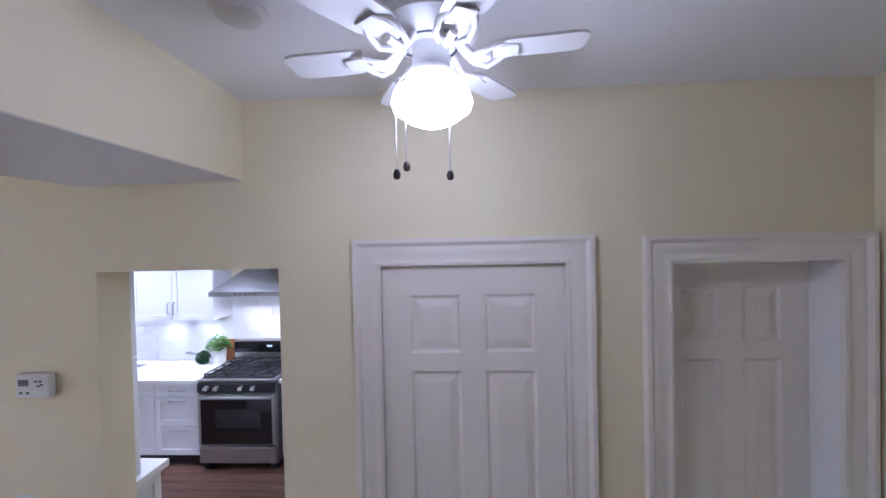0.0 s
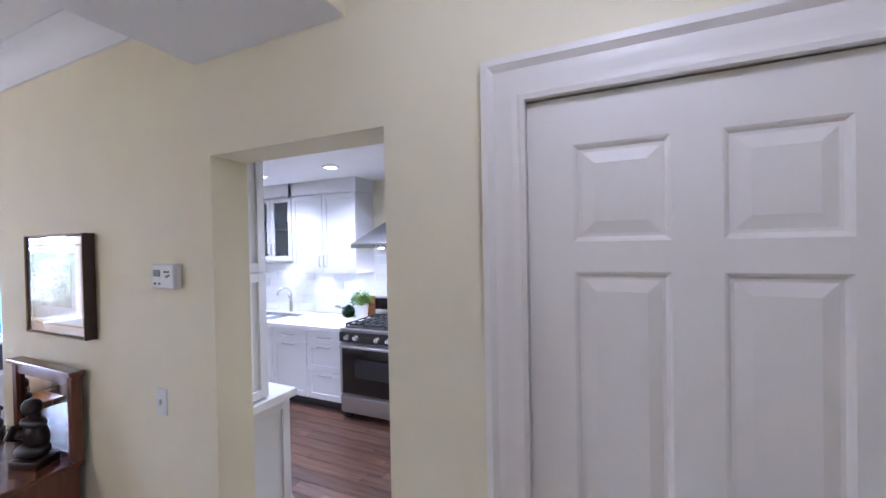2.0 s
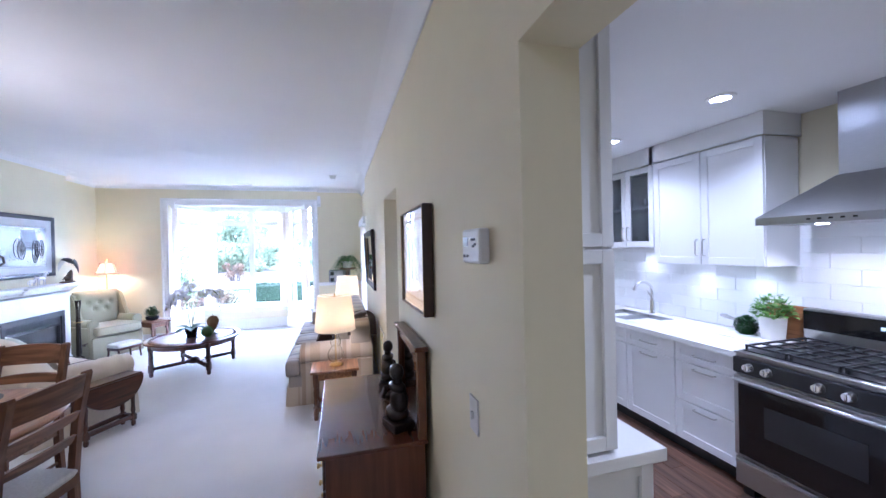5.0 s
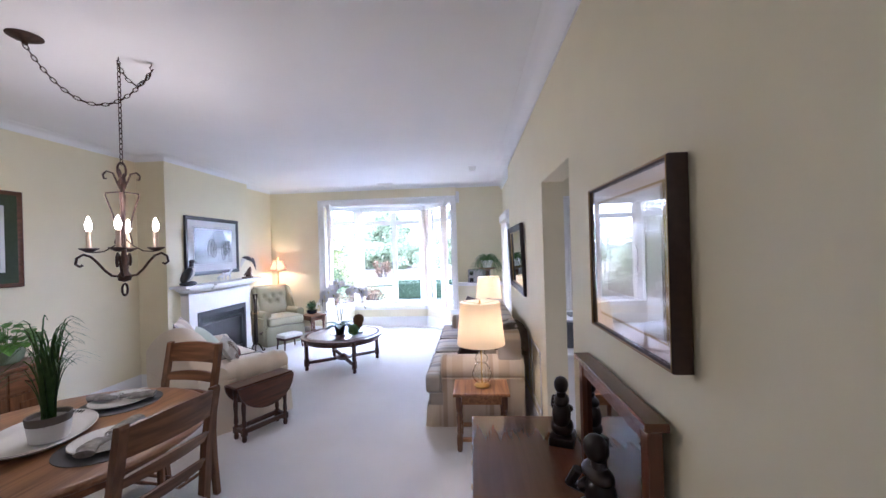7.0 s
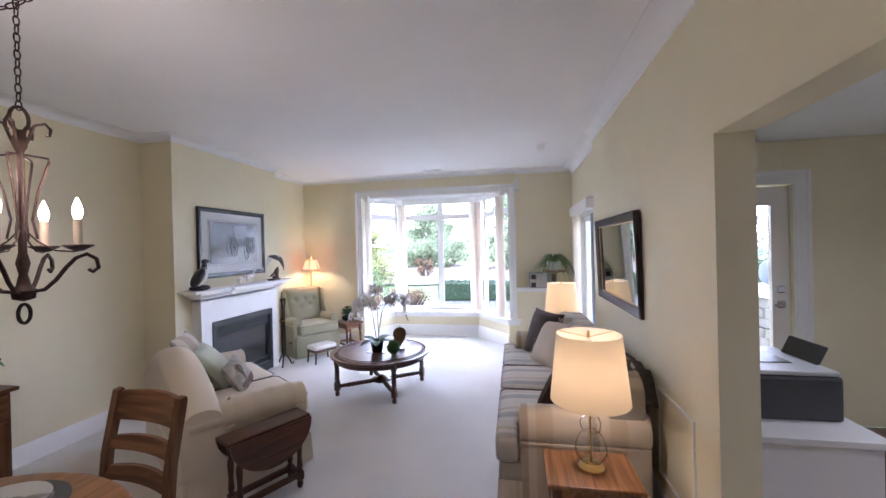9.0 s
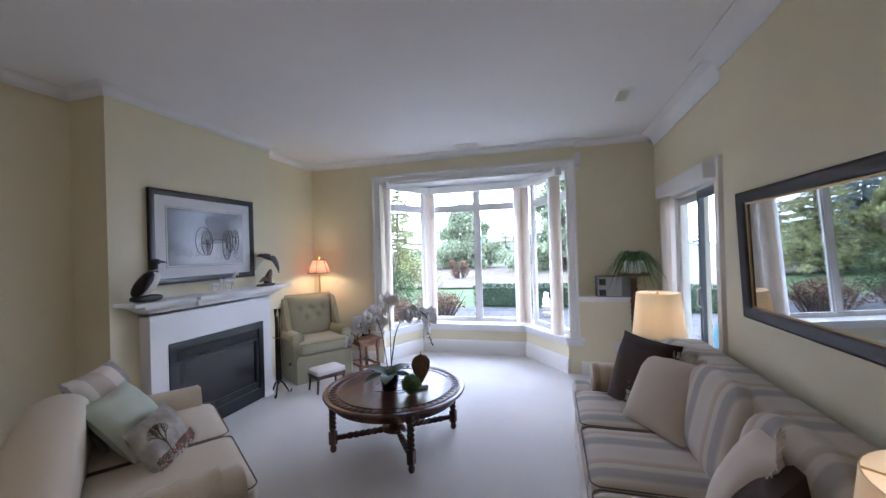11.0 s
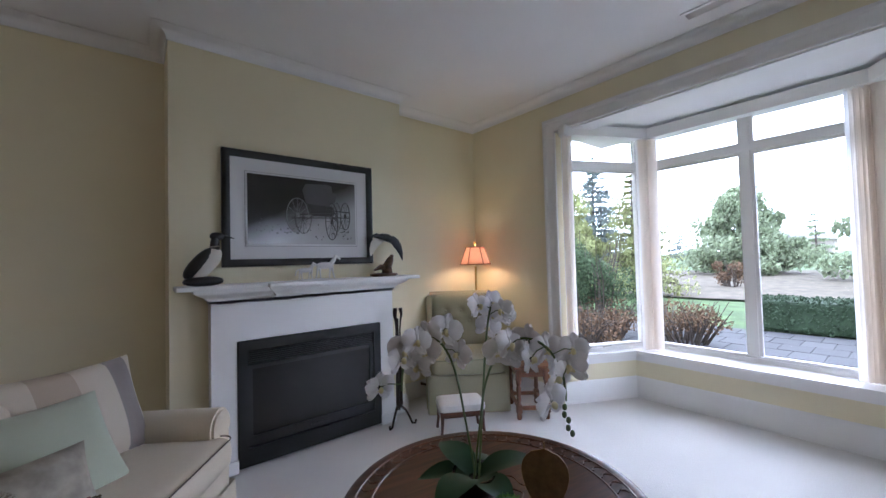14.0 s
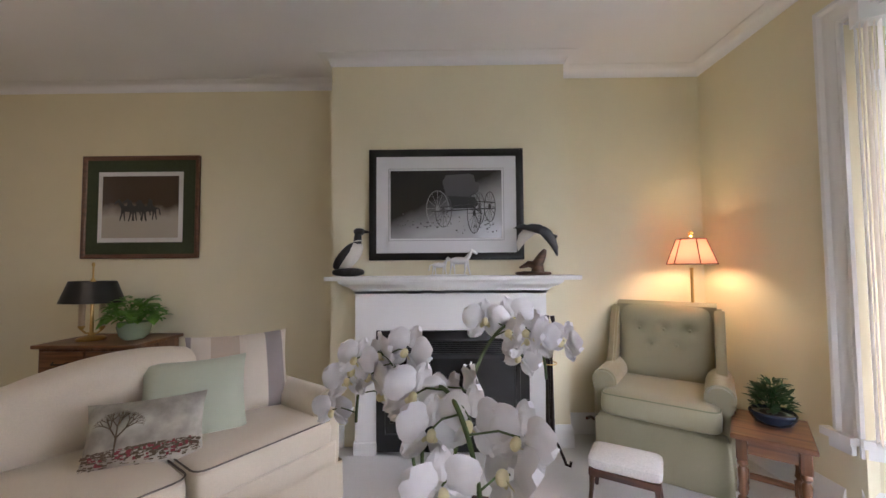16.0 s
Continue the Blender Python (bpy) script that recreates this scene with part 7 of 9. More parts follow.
part("door_handle", fast(lambda bm: tube(bm, [(pmid, 1.648, 0.95), (pmid, 1.62, 0.97), (pmid, 1.62, 1.10), (pmid, 1.648, 1.12)], 0.008, 8)), TRIM, pd, "", True)
slab("patio_valance", TRIM, (PAT[0] - 0.03, PAT[1] + 0.03, 1.50, 1.598, PAT[2] - 0.03, PAT[2] + 0.085), label="white blind headrail over the patio door", category="blind")
t = thing("vertical_blind", "beige vertical blind slats beside the patio door", "blind", pose(PAT[0] + 0.10, 1.56, 0), "vertical blinds")
for k in range(10):
    bm = bmesh.new()
    g = [[bm.verts.new((u * 0.04, 0.005 * (1 - u * u), z)) for u in (-1, 0, 1)] for z in (0.03, PAT[2] - 0.032)]
    for i in range(2):
        bm.faces.new((g[0][i], g[0][i + 1], g[1][i + 1], g[1][i]))
    part("slat", bm, BLIND, t, at=pose(-0.06 + 0.02 * k, 0, 0, 0, 0, 70 + 6 * (k % 3)))

# ---- small fixtures ----
def vent(x, y, w, d, label, rot=0):
    t = thing("ceiling_vent", label, "ceiling vent", pose(x, y, TOP, 0, 0, rot), "ceiling vents")
    part("frame", fast(lambda bm: [box(bm, *q) for q in ((-w / 2, w / 2, -d / 2, -d / 2 + 0.02, -0.008, -0.0005), (-w / 2, w / 2, d / 2 - 0.02, d / 2, -0.008, -0.0005), (-w / 2, -w / 2 + 0.02, -d / 2 + 0.02, d / 2 - 0.02, -0.008, -0.0005), (w / 2 - 0.02, w / 2, -d / 2 + 0.02, d / 2 - 0.02, -0.008, -0.0005))]), TRIM, t)
    part("backing", fast(box, -w / 2 + 0.02, w / 2 - 0.02, -d / 2 + 0.02, d / 2 - 0.02, -0.002, -0.0006), BLACK, t)
    n = int((w - 0.04) / 0.016)
    for k in range(n):
        part("slat", fast(box, -0.001, 0.001, -d / 2 + 0.02, d / 2 - 0.02, -0.005, 0.005), TRIM, t, at=pose(-w / 2 + 0.028 + 0.016 * k, 0, -0.006, 0, 35))


vent(-8.18, -0.50, 0.11, 0.28, "white slotted ceiling vent near the bay")
vent(-7.2, 1.05, 0.28, 0.13, "white slotted ceiling vent near the patio door")


def plate(name, label, category, x, z, w, h, sub=None, y=NY):
    t = thing(name, label, category, pose(x, y, z))
    part("plate", fast(box, -w / 2, w / 2, -0.007, -0.0005, -h / 2, h / 2, 0.002), PLASTIC, t)
    return t


sw = plate("light_switch", "white light switch on the cream wall", "switch", -1.885, 1.0, 0.072, 0.115)
part("toggle", fast(box, -0.005, 0.005, -0.018, -0.007, -0.012, 0.012, 0.002), PLASTIC, sw)
th = thing("thermostat", "white wall thermostat with a small grey display", "thermostat", pose(-1.80, NY, 1.552))
part("body", fast(box, -0.075, 0.075, -0.036, -0.0005, -0.052, 0.052, 0.008), PLASTIC, th)
part("display", fast(box, -0.06, -0.015, -0.038, -0.0362, 0.0, 0.028), material("lcd_grey", (0.22, 0.25, 0.24), 0.3), th, "grey display")
for bx, bz in ((0.02, 0.02), (0.04, 0.02), (0.03, 0.0), (0.045, 0.005), (-0.05, -0.03), (-0.02, -0.03)):
    part("button", fast(cbox, bx, -0.0375, bz, 0.012, 0.004, 0.008, 0.001, 1), GREY_PLASTIC, th)
ol = thing("wall_outlet", "double white wall outlet low on the wall", "outlet", pose(WX, 1.17, 0.33, 0, 0, 90))
part("plate", fast(box, -0.06, 0.06, -0.007, -0.0005, -0.06, 0.06, 0.002), PLASTIC, ol)
for dx in (-0.03, 0.03):
    part("socket", fast(cbox, dx, -0.0085, 0, 0.034, 0.003, 0.075, 0.001, 1), TRIM, ol)
sd = thing("smoke_detector", "round white smoke detector on the ceiling", "smoke detector", pose(-0.50, 0.90, TOP))
part("body", fast(lathe, [(0, -0.04), (0.035, -0.04), (0.055, -0.034), (0.062, -0.015), (0.07, -0.012), (0.07, -0.0005)], 28), PLASTIC, sd, "", True)
for k in range(2):
    WP = [(-4.9, -4.45), (-5.75, -5.05)][k]
    bm = bmesh.new()
    sweep(bm, [(WP[0], 0.22), (WP[1], 0.22), (WP[1], 0.72), (WP[0], 0.72)], [(0, 0), (0, 0.006), (0.008, 0.01), (0.018, 0.006), (0.02, 0)], lambda u, v, o: (u, NY - o, v), True)
    setting("wall_panel_moulding", bm, TRIM, "white panel moulding low on the wall", "trim")

# ---- dining table, round top with rim ----
dt = thing("dining_table", "round brown oak dining table laid for a meal", "dining table", pose(-3.04, -0.90, 0))
part("tabletop", fast(lathe, [(0, 0.715), (0.585, 0.715), (0.605, 0.725), (0.61, 0.738), (0.60, 0.748), (0.585, 0.75), (0, 0.75)], 72), HONEY, dt, "", True)
part("apron", fast(lathe, [(0.48, 0.714), (0.48, 0.64), (0.46, 0.64), (0.46, 0.714)], 48), OAK, dt, "", True)
part("pedestal", fast(lathe, [(0.10, 0.72), (0.09, 0.6), (0.06, 0.5), (0.10, 0.38), (0.11, 0.28), (0.07, 0.18), (0.09, 0.12), (0, 0.10)], 24), OAK_Z, dt, "", True)
for k in range(4):
    a = k * math.pi / 2 + 0.3
    part("foot", fast(tube, [(0.05 * math.cos(a), 0.05 * math.sin(a), 0.16), (0.2 * math.cos(a), 0.2 * math.sin(a), 0.13), (0.34 * math.cos(a), 0.34 * math.sin(a), 0.04), (0.40 * math.cos(a), 0.40 * math.sin(a), 0.03)], 0.035, 8, [0.05, 0.04, 0.032, 0.03]), OAK_Z, dt, "", True)


def dining_chair(m, label):
    """A ladder-back chair; its front is +y, its back at -y."""
    t = thing("dining_chair", label, "chair", m, "chairs round the dining table")
    bm = bmesh.new()
    puff(bm, 0, 0.0, 0.455, 0.41, 0.40, 0.055, 0.5, 0.2, 28, 8)
    part("seat", bm, WHITE_CLOTH, t, "pale upholstered seat", True)
    part("seat_frame", fast(box, -0.20, 0.20, -0.19, 0.19, 0.385, 0.438, 0.004), OAK, t)
    for sx in (-1, 1):
        part("leg", fast(tube, [(sx * 0.185, 0.18, 0.40), (sx * 0.185, 0.18, 0.0)], 0.018, 8, [0.021, 0.016]), OAK_Z, t, "", True)
        bm = bmesh.new()
        outline = [(-0.175, 0.0), (-0.205, 0.0), (-0.185, 0.25), (-0.18, 0.42), (-0.205, 0.7), (-0.255, 0.95), (-0.25, 0.965), (-0.225, 0.96), (-0.172, 0.7), (-0.145, 0.42), (-0.15, 0.25)]
        extrude(bm, outline, lambda u, v, o: (o, u, v), sx * 0.175, sx * 0.21)
        part("back_post", bm, OAK_Z, t)
    for z, h, y in ((0.895, 0.115, -0.232), (0.745, 0.045, -0.20), (0.625, 0.045, -0.178)):
        bm = bmesh.new()
        rows = []
        for i in range(13):
            u = -0.178 + 0.356 * i / 12
            b = 0.022 * (1 - (u / 0.178) ** 2)
            tilt = 0.012
            top = 0.012 * (1 - (u / 0.178) ** 2)
            rows.append([bm.verts.new(p) for p in ((u, y - b - 0.009 + tilt, z - h / 2), (u, y - b + 0.009 + tilt, z - h / 2), (u, y - b + 0.009 - tilt, z + h / 2 + top), (u, y - b - 0.009 - tilt, z + h / 2 + top))])
        for p, q in zip(rows, rows[1:]):
            for k in range(4):
                bm.faces.new((p[k], p[(k + 1) % 4], q[(k + 1) % 4], q[k]))
        bm.faces.new(rows[0])
        bm.faces.new(rows[-1][::-1])
        bmesh.ops.recalc_face_normals(bm, faces=bm.faces[:])
        part("back_rail", bm, OAK, t, "", True)
    for q in (((-0.185, 0.18, 0.2), (-0.185, -0.17, 0.2)), ((0.185, 0.18, 0.2), (0.185, -0.17, 0.2)), ((-0.185, 0.18, 0.28), (0.185, 0.18, 0.28)), ((-0.185, 0.0, 0.2), (0.185, 0.0, 0.2))):
        part("stretcher", fast(tube, q, 0.010, 8), OAK_Z, t, "", True)
    return t


dining_chair(pose(-3.64, -0.90, 0, 0, 0, -98), "brown oak ladder-back chair drawn up to the table")
dining_chair(pose(-2.92, -0.42, 0, 0, 0, 170), "brown oak ladder-back chair with its back to the walkway")
# place settings
FELT = material("grey_felt", (0.13, 0.135, 0.14), 0.95, grain=0.1, scale=200, bump=0.5, bump_scale=300)
NAPKIN = material("grey_patterned_napkin", (0.30, 0.29, 0.27), 0.9, grain=0.35, scale=40, bump=0.3, bump_scale=200)
for k, (x, y, r) in enumerate(((-3.40, -0.93, 84), (-2.98, -0.56, -8), (-2.72, -1.08, 130))):
    tagged(part("placemat", fast(lathe, [(0, 0), (0.185, 0), (0.185, 0.003), (0, 0.003)], 40), FELT, None, at=pose(x, y, 0.7505)), "round grey felt placemat on the table", "placemat", "place settings")
    tagged(part("plate", fast(lathe, [(0, 0), (0.08, 0), (0.085, 0.004), (0.125, 0.016), (0.14, 0.022), (0.138, 0.025), (0.12, 0.02), (0.08, 0.009), (0, 0.008)], 44), DISH, None, smooth=True, at=pose(x, y, 0.754)), "white china dinner plate on a placemat", "plate", "place settings")
    n = thing("napkin", "rolled grey patterned napkin on a plate", "napkin", pose(x, y, 0.775, 0, 0, r + 20), "place settings")
    bm = bmesh.new()
    pts = [(-0.16 + 0.32 * i / 20, 0.012 * math.sin(i * 0.7), 0.012 + 0.006 * math.sin(i * 0.5)) for i in range(21)]
    vs = tube(bm, pts, 0.03, 14, [0.034 - 0.018 * math.exp(-((i - 10) / 3.5) ** 2) + 0.003 * math.sin(i * 1.9) for i in range(21)])
    bmesh.ops.scale(bm, vec=(1, 1, 0.5), verts=vs)
    bmesh.ops.translate(bm, vec=(0, 0, 0.006), verts=vs)
    part("cloth", bm, NAPKIN, n, "", True)
    part("ring", fast(tube, [(0, 0.021 * math.cos(a), 0.012 + 0.017 * math.sin(a)) for a in np.linspace(0, 2 * math.pi, 16, endpoint=False)], 0.004, 6, None, True), NICKEL, n, "metal napkin ring", True)
tr = thing("oval_tray", "white oval tray with black marks on its rim", "tray", pose(-3.02, -0.93, 0.7505, 0, 0, 35))
part("dish", fast(lathe, [(0, 0.004), (0.20, 0.004), (0.215, 0.008), (0.25, 0.026), (0.254, 0.03), (0.25, 0.032), (0.21, 0.014), (0.19, 0.01), (0, 0.01)], 52, 0, 0, 0.72), DISH, tr, "", True)
bm = bmesh.new()
for k in range(14):
    for side in (0, math.pi):
        a = side - 0.55 + 1.1 * k / 13
        c = Vector((0.234 * math.cos(a), 0.72 * 0.234 * math.sin(a), 0.0265))
        m = Matrix.Translation(c) @ Matrix.Rotation(a, 4, "Z") @ Matrix.Rotation(-0.45, 4, "Y")
        for bx, by, w, h in ((0, 0, 0.022, 0.002), (-0.004, 0, 0.002, 0.010), (0.004, 0, 0.002, 0.010)):
            vs = cbox(bm, bx, by, 0.0, w, h, 0.002)
            bmesh.ops.transform(bm, matrix=m, verts=vs)
part("rim_marks", bm, BLACK, tr, "black marks")
gp = thing("potted_grass", "tall green grass in a white and grey pot", "plant", pose(-2.99, -0.86, 0.762))
part("pot", fast(lathe, [(0, 0), (0.062, 0), (0.066, 0.006), (0.074, 0.075)], 32), POT_WHITE, gp, "white lower pot", True)
part("pot_rim", fast(lathe, [(0.0742, 0.0755), (0.078, 0.105), (0.076, 0.11), (0.07, 0.108), (0.066, 0.09), (0, 0.088)], 32), material("stone_grey_glaze", (0.16, 0.14, 0.12), 0.7), gp, "grey stoneware rim", True)
rnd = random.Random(17)
part("blades", fast(blades, rnd, 95, 0.40, 0.088, 0.40, 0.011, 0.72), LEAF_GRASS, gp, "tall grass blades")

# ---- chandelier ----
cx, cy = -3.585, -1.07
cd = thing("chandelier", "wrought-iron four-candle chandelier on a swagged chain", "chandelier", pose(cx, cy, 0.0))
RUST = material("rusty_wrought_iron", (0.05, 0.026, 0.017), 0.55, 0.5, grain=0.35, scale=60, bump=0.3, bump_scale=120)
SLEEVE = material("ivory_candle_sleeve", (0.62, 0.50, 0.36), 0.6)
FLAME = glowing("candle_bulb_glow", (1.0, 0.86, 0.66), 22)
part("column", fast(lathe, [(0, 1.40), (0.03, 1.41), (0.035, 1.44), (0.02, 1.46), (0.012, 1.50), (0.02, 1.54), (0.012, 1.58), (0.011, 1.95), (0.02, 1.97), (0.02, 2.0), (0.01, 2.03), (0, 2.03)], 16), RUST, cd, "", True)
part("top_ring", fast(tube, [(0.028 * math.cos(a), 0, 2.07 + 0.045 * math.sin(a)) for a in np.linspace(0, 2 * math.pi, 20, endpoint=False)], 0.006, 8, None, True), RUST, cd, "", True)
part("bottom_ring", fast(tube, [(0.018 * math.cos(a), 0, 1.355 + 0.035 * math.sin(a)) for a in np.linspace(0, 2 * math.pi, 20, endpoint=False)], 0.006, 8, None, True), RUST, cd, "", True)
for k in range(4):
    a = math.radians(36 + 90 * k)
    def at(r, z):
        return (0.82 * r * math.cos(a), 0.82 * r * math.sin(a), z)
    part("arm", fast(tube, [at(*q) for q in ((0.03, 1.435), (0.07, 1.44), (0.11, 1.475), (0.145, 1.52), (0.18, 1.555), (0.22, 1.57), (0.255, 1.55), (0.262, 1.515), (0.24, 1.50), (0.225, 1.51))], 0.007, 8), RUST, cd, "curled arm", True)
    part("brace", fast(tube, [at(*q) for q in ((0.012, 1.66), (0.05, 1.62), (0.11, 1.585), (0.17, 1.58), (0.2, 1.585))], 0.003, 6), RUST, cd, "", True)
    part("top_scroll", fast(tube, [at(*q) for q in ((0.012, 1.96), (0.03, 2.0), (0.05, 2.05), (0.085, 2.06), (0.105, 2.04), (0.10, 2.015), (0.085, 2.015))], 0.005, 7), RUST, cd, "", True)
    part("strap", fast(tube, [at(*q) for q in ((0.014, 1.94), (0.095, 1.93), (0.095, 1.915), (0.055, 1.80), (0.035, 1.70), (0.05, 1.63))], 0.004, 6), RUST, cd, "", True)
    cnd = part("candle", fast(lathe, [(0, 1.60), (0.013, 1.60), (0.013, 1.705), (0, 1.705)], 12, *at(0.19, 0)[:2]), SLEEVE, cd, "ivory candle sleeve", True)
    part("drip_pan", fast(lathe, [(0, 1.582), (0.013, 1.582), (0.035, 1.595), (0.047, 1.602), (0.045, 1.606), (0.028, 1.598), (0, 1.598)], 22, *at(0.19, 0)[:2]), RUST, cd, "", True)
    part("bulb", fast(lathe, [(0, 1.706), (0.010, 1.708), (0.015, 1.725), (0.016, 1.74), (0.010, 1.765), (0.003, 1.785), (0, 1.79)], 14, *at(0.19, 0)[:2]), FLAME, cnd, "lit flame-shaped bulb", True)
    lamp("candle_bulb", cx + at(0.19, 0)[0], cy + at(0.19, 0)[1], 1.85, 1.7, (1, 0.82, 0.60), 0.03)
link_bm = bmesh.new()
tube(link_bm, [(0.009 * math.cos(a), 0, 0.019 * math.sin(a)) for a in np.linspace(0, 2 * math.pi, 10, endpoint=False)], 0.0026, 5, None, True)
link_mesh = mesh("chain_link", link_bm, RUST, True)


def chain(points):
    pts = [Vector(p) for p in points]
    left, k = 0.0, 0
    for p, q in zip(pts, pts[1:]):
        d = (q - p)
        s, n = left, d.length
        while s < n:
            o = new("chain_link", link_mesh)
            o.parent = cd
            r = d.to_track_quat("Z", "Y").to_matrix().to_4x4() @ Matrix.Rotation(math.pi / 2 * (k % 2), 4, "Z")
            o.matrix_basis = Matrix.Translation(p + d * (s / n)) @ r
            s += 0.031
            k += 1
        left = s - n


chain([(0, 0, 2.12), (0, 0, TOP - 0.04)])
hx, hy = -0.10, 0.12
chain([(0, 0, TOP - 0.05)] + [(hx * t, hy * t, TOP - 0.05 - 0.10 * 4 * t * (1 - t)) for t in np.linspace(0.1, 1, 6)])
kx, ky = 0.26, -0.28
chain([(hx + (kx - hx) * t, hy + (ky - hy) * t, TOP - 0.05 - 0.26 * 4 * t * (1 - t)) for t in np.linspace(0, 1, 16)])
for x, y in ((0, 0), (hx, hy)):
    part("hook", fast(tube, [(x, y, TOP - 0.001), (x, y, TOP - 0.015), (x + 0.012, y, TOP - 0.03), (x, y, TOP - 0.045), (x - 0.012, y, TOP - 0.03)], 0.003, 6), RUST, cd, "ceiling hook", True)
part("canopy", fast(lathe, [(0, -0.045), (0.012, -0.045), (0.014, -0.03), (0.05, -0.018), (0.075, -0.004), (0.075, -0.0005)], 28), RUST, cd, "dark ceiling canopy", True, pose(kx, ky, TOP))

# ---- sideboard with mirror back ----
CHERRY_Z = wood("red_brown_cherry", (0.11, 0.036, 0.015), (0.175, 0.060, 0.026), 0.3, "z", 1, 0.3)
CHERRY = wood("red_brown_cherry_top", (0.108, 0.036, 0.016), (0.126, 0.043, 0.019), 0.26, "x", 1, 0.35)
sb = thing("sideboard", "dark mahogany sideboard with a low mirror back", "sideboard")
part("top", fast(box, -3.56, -2.50, 0.985, 1.50, 0.60, 0.62, 0.005), CHERRY, sb)
part("body", fast(box, -3.53, -2.53, 1.02, 1.49, 0.07, 0.598, 0.003), CHERRY_Z, sb)
part("plinth", fast(box, -3.52, -2.54, 1.03, 1.48, 0.0, 0.069), MAHOGANY, sb)
for c in range(3):
    x0 = -3.52 + c * 0.327
    for z0, z1, nm in ((0.44, 0.585, "drawer"), (0.26, 0.43, "drawer"), (0.085, 0.25, "drawer")):
        d = part(nm, fast(box, x0 + 0.004, x0 + 0.322, 1.006, 1.0195, z0, z1, 0.004), MAHOGANY, sb)
        for hx in (0.09, 0.235):
            part("pull", fast(lathe, [(0, 0), (0.008, 0), (0.006, 0.012), (0.013, 0.02), (0.012, 0.028), (0, 0.03)], 12), BRASS, d, "small brass pull", True, pose(x0 + hx, 1.006, (z0 + z1) / 2, 90))
part("mirror_post", fast(box, -2.545, -2.50, 1.455, 1.495, 0.621, 1.05, 0.003), CHERRY_Z, sb)
part("mirror_post", fast(box, -3.14, -3.095, 1.455, 1.495, 0.621, 1.05, 0.003), CHERRY_Z, sb)
part("mirror_rail", fast(lambda bm: [box(bm, -3.16, -2.48, 1.44, 1.505, 1.051, 1.075, 0.004), box(bm, -3.095, -2.545, 1.46, 1.49, 1.0, 1.05)]), CHERRY, sb, "moulded top rail")
part("mirror_rail", fast(box, -3.095, -2.545, 1.46, 1.49, 0.621, 0.66), CHERRY, sb)
part("mirror", fast(box, -3.095, -2.545, 1.474, 1.48, 0.66, 1.0), MIRROR, sb, "mirror glass")
EBONY = material("dark_carved_ebony", (0.018, 0.011, 0.009), 0.32, grain=0.2, scale=60, bump=0.15, bump_scale=90)


def figure(m, s, label):
    """An abstract carved figure in one piece: stacked rounded masses on a block."""
    bm = bmesh.new()
    cbox(bm, 0, 0, 0.02, 0.11, 0.09, 0.04, 0.006)
    puff(bm, 0.005, 0, 0.07, 0.105, 0.085, 0.075, 0.9, 0.8, 18, 10)
    puff(bm, 0, 0, 0, 0.075, 0.07, 0.12, 0.9, 0.9, 18, 10, pose(-0.01, 0, 0.135, 0, 12))
    puff(bm, 0, 0, 0, 0.04, 0.085, 0.05, 0.9, 0.9, 14, 8, pose(0.02, 0.0, 0.15, 0, -20))
    puff(bm, 0, 0, 0, 0.09, 0.06, 0.05, 0.9, 0.9, 16, 8, pose(0, 0, 0.195, 0, -10))
    tube(bm, [(-0.005, 0, 0.2), (-0.004, 0, 0.235)], 0.018, 10)
    puff(bm, 0.004, 0, 0.265, 0.062, 0.055, 0.078, 0.9, 0.9, 18, 10)
    tube(bm, [(0.035, 0.03, 0.19), (0.055, 0.04, 0.14), (0.045, 0.0, 0.115)], 0.013, 8)
    for v in bm.verts:
        v.co *= s
        v.co.x, v.co.y = v.co.x * 1.22, v.co.y * 1.2
    tagged(part("statuette", bm, EBONY, None, smooth=True, at=m), label, "statuette", "carved statuettes")


figure(pose(-2.68, 1.38, 0.62, 0, 0, 200), 1.08, "dark carved wooden statuette on the sideboard")
figure(pose(-3.29, 1.41, 0.62, 0, 0, 160), 1.0, "smaller dark carved statuette on the sideboard's far end")

# ---- desk under the horses print ----
dk2 = thing("writing_desk", "brown oak chest with carved drawer under the print", "chest")
part("top", fast(box, -4.42, -3.70, SY + 0.01, -2.49, 0.70, 0.725, 0.006), OAK, dk2)
part("body", fast(box, -4.39, -3.73, SY + 0.02, -2.52, 0.10, 0.698, 0.004), OAK_Z, dk2)
part("plinth", fast(box, -4.41, -3.71, SY + 0.02, -2.505, 0, 0.099, 0.004), OAK, dk2)
for x0, x1 in ((-4.37, -4.07), (-4.05, -3.75)):
    d = part("drawer", fast(box, x0, x1, -2.5195, -2.505, 0.53, 0.68, 0.004), OAK, dk2)
    part("pull", fast(tube, [(x0 + 0.10, -2.504, 0.61), (x0 + 0.11, -2.48, 0.60), (x0 + 0.19, -2.48, 0.60), (x0 + 0.20, -2.504, 0.61)], 0.005, 6), IRON, d, "dark metal pull", True)
    e = part("door", fast(box, x0, x1, -2.5195, -2.505, 0.12, 0.51, 0.004), OAK_Z, dk2)
    part("panel", fast(box, x0 + 0.06, x1 - 0.06, -2.504, -2.498, 0.18, 0.45, 0.004), OAK_Z, e)
bl = thing("desk_lamp", "brass candlestick lamp with a black metal shade", "table lamp", pose(-3.92, -2.70, 0.725))
part("base", fast(lathe, [(0, 0), (0.085, 0), (0.088, 0.012), (0.07, 0.024), (0.025, 0.032), (0.012, 0.05), (0.01, 0.40), (0.016, 0.43), (0.006, 0.45), (0.006, 0.53), (0.011, 0.54), (0.009, 0.56), (0, 0.565)], 24), BRASS, bl, "", True)
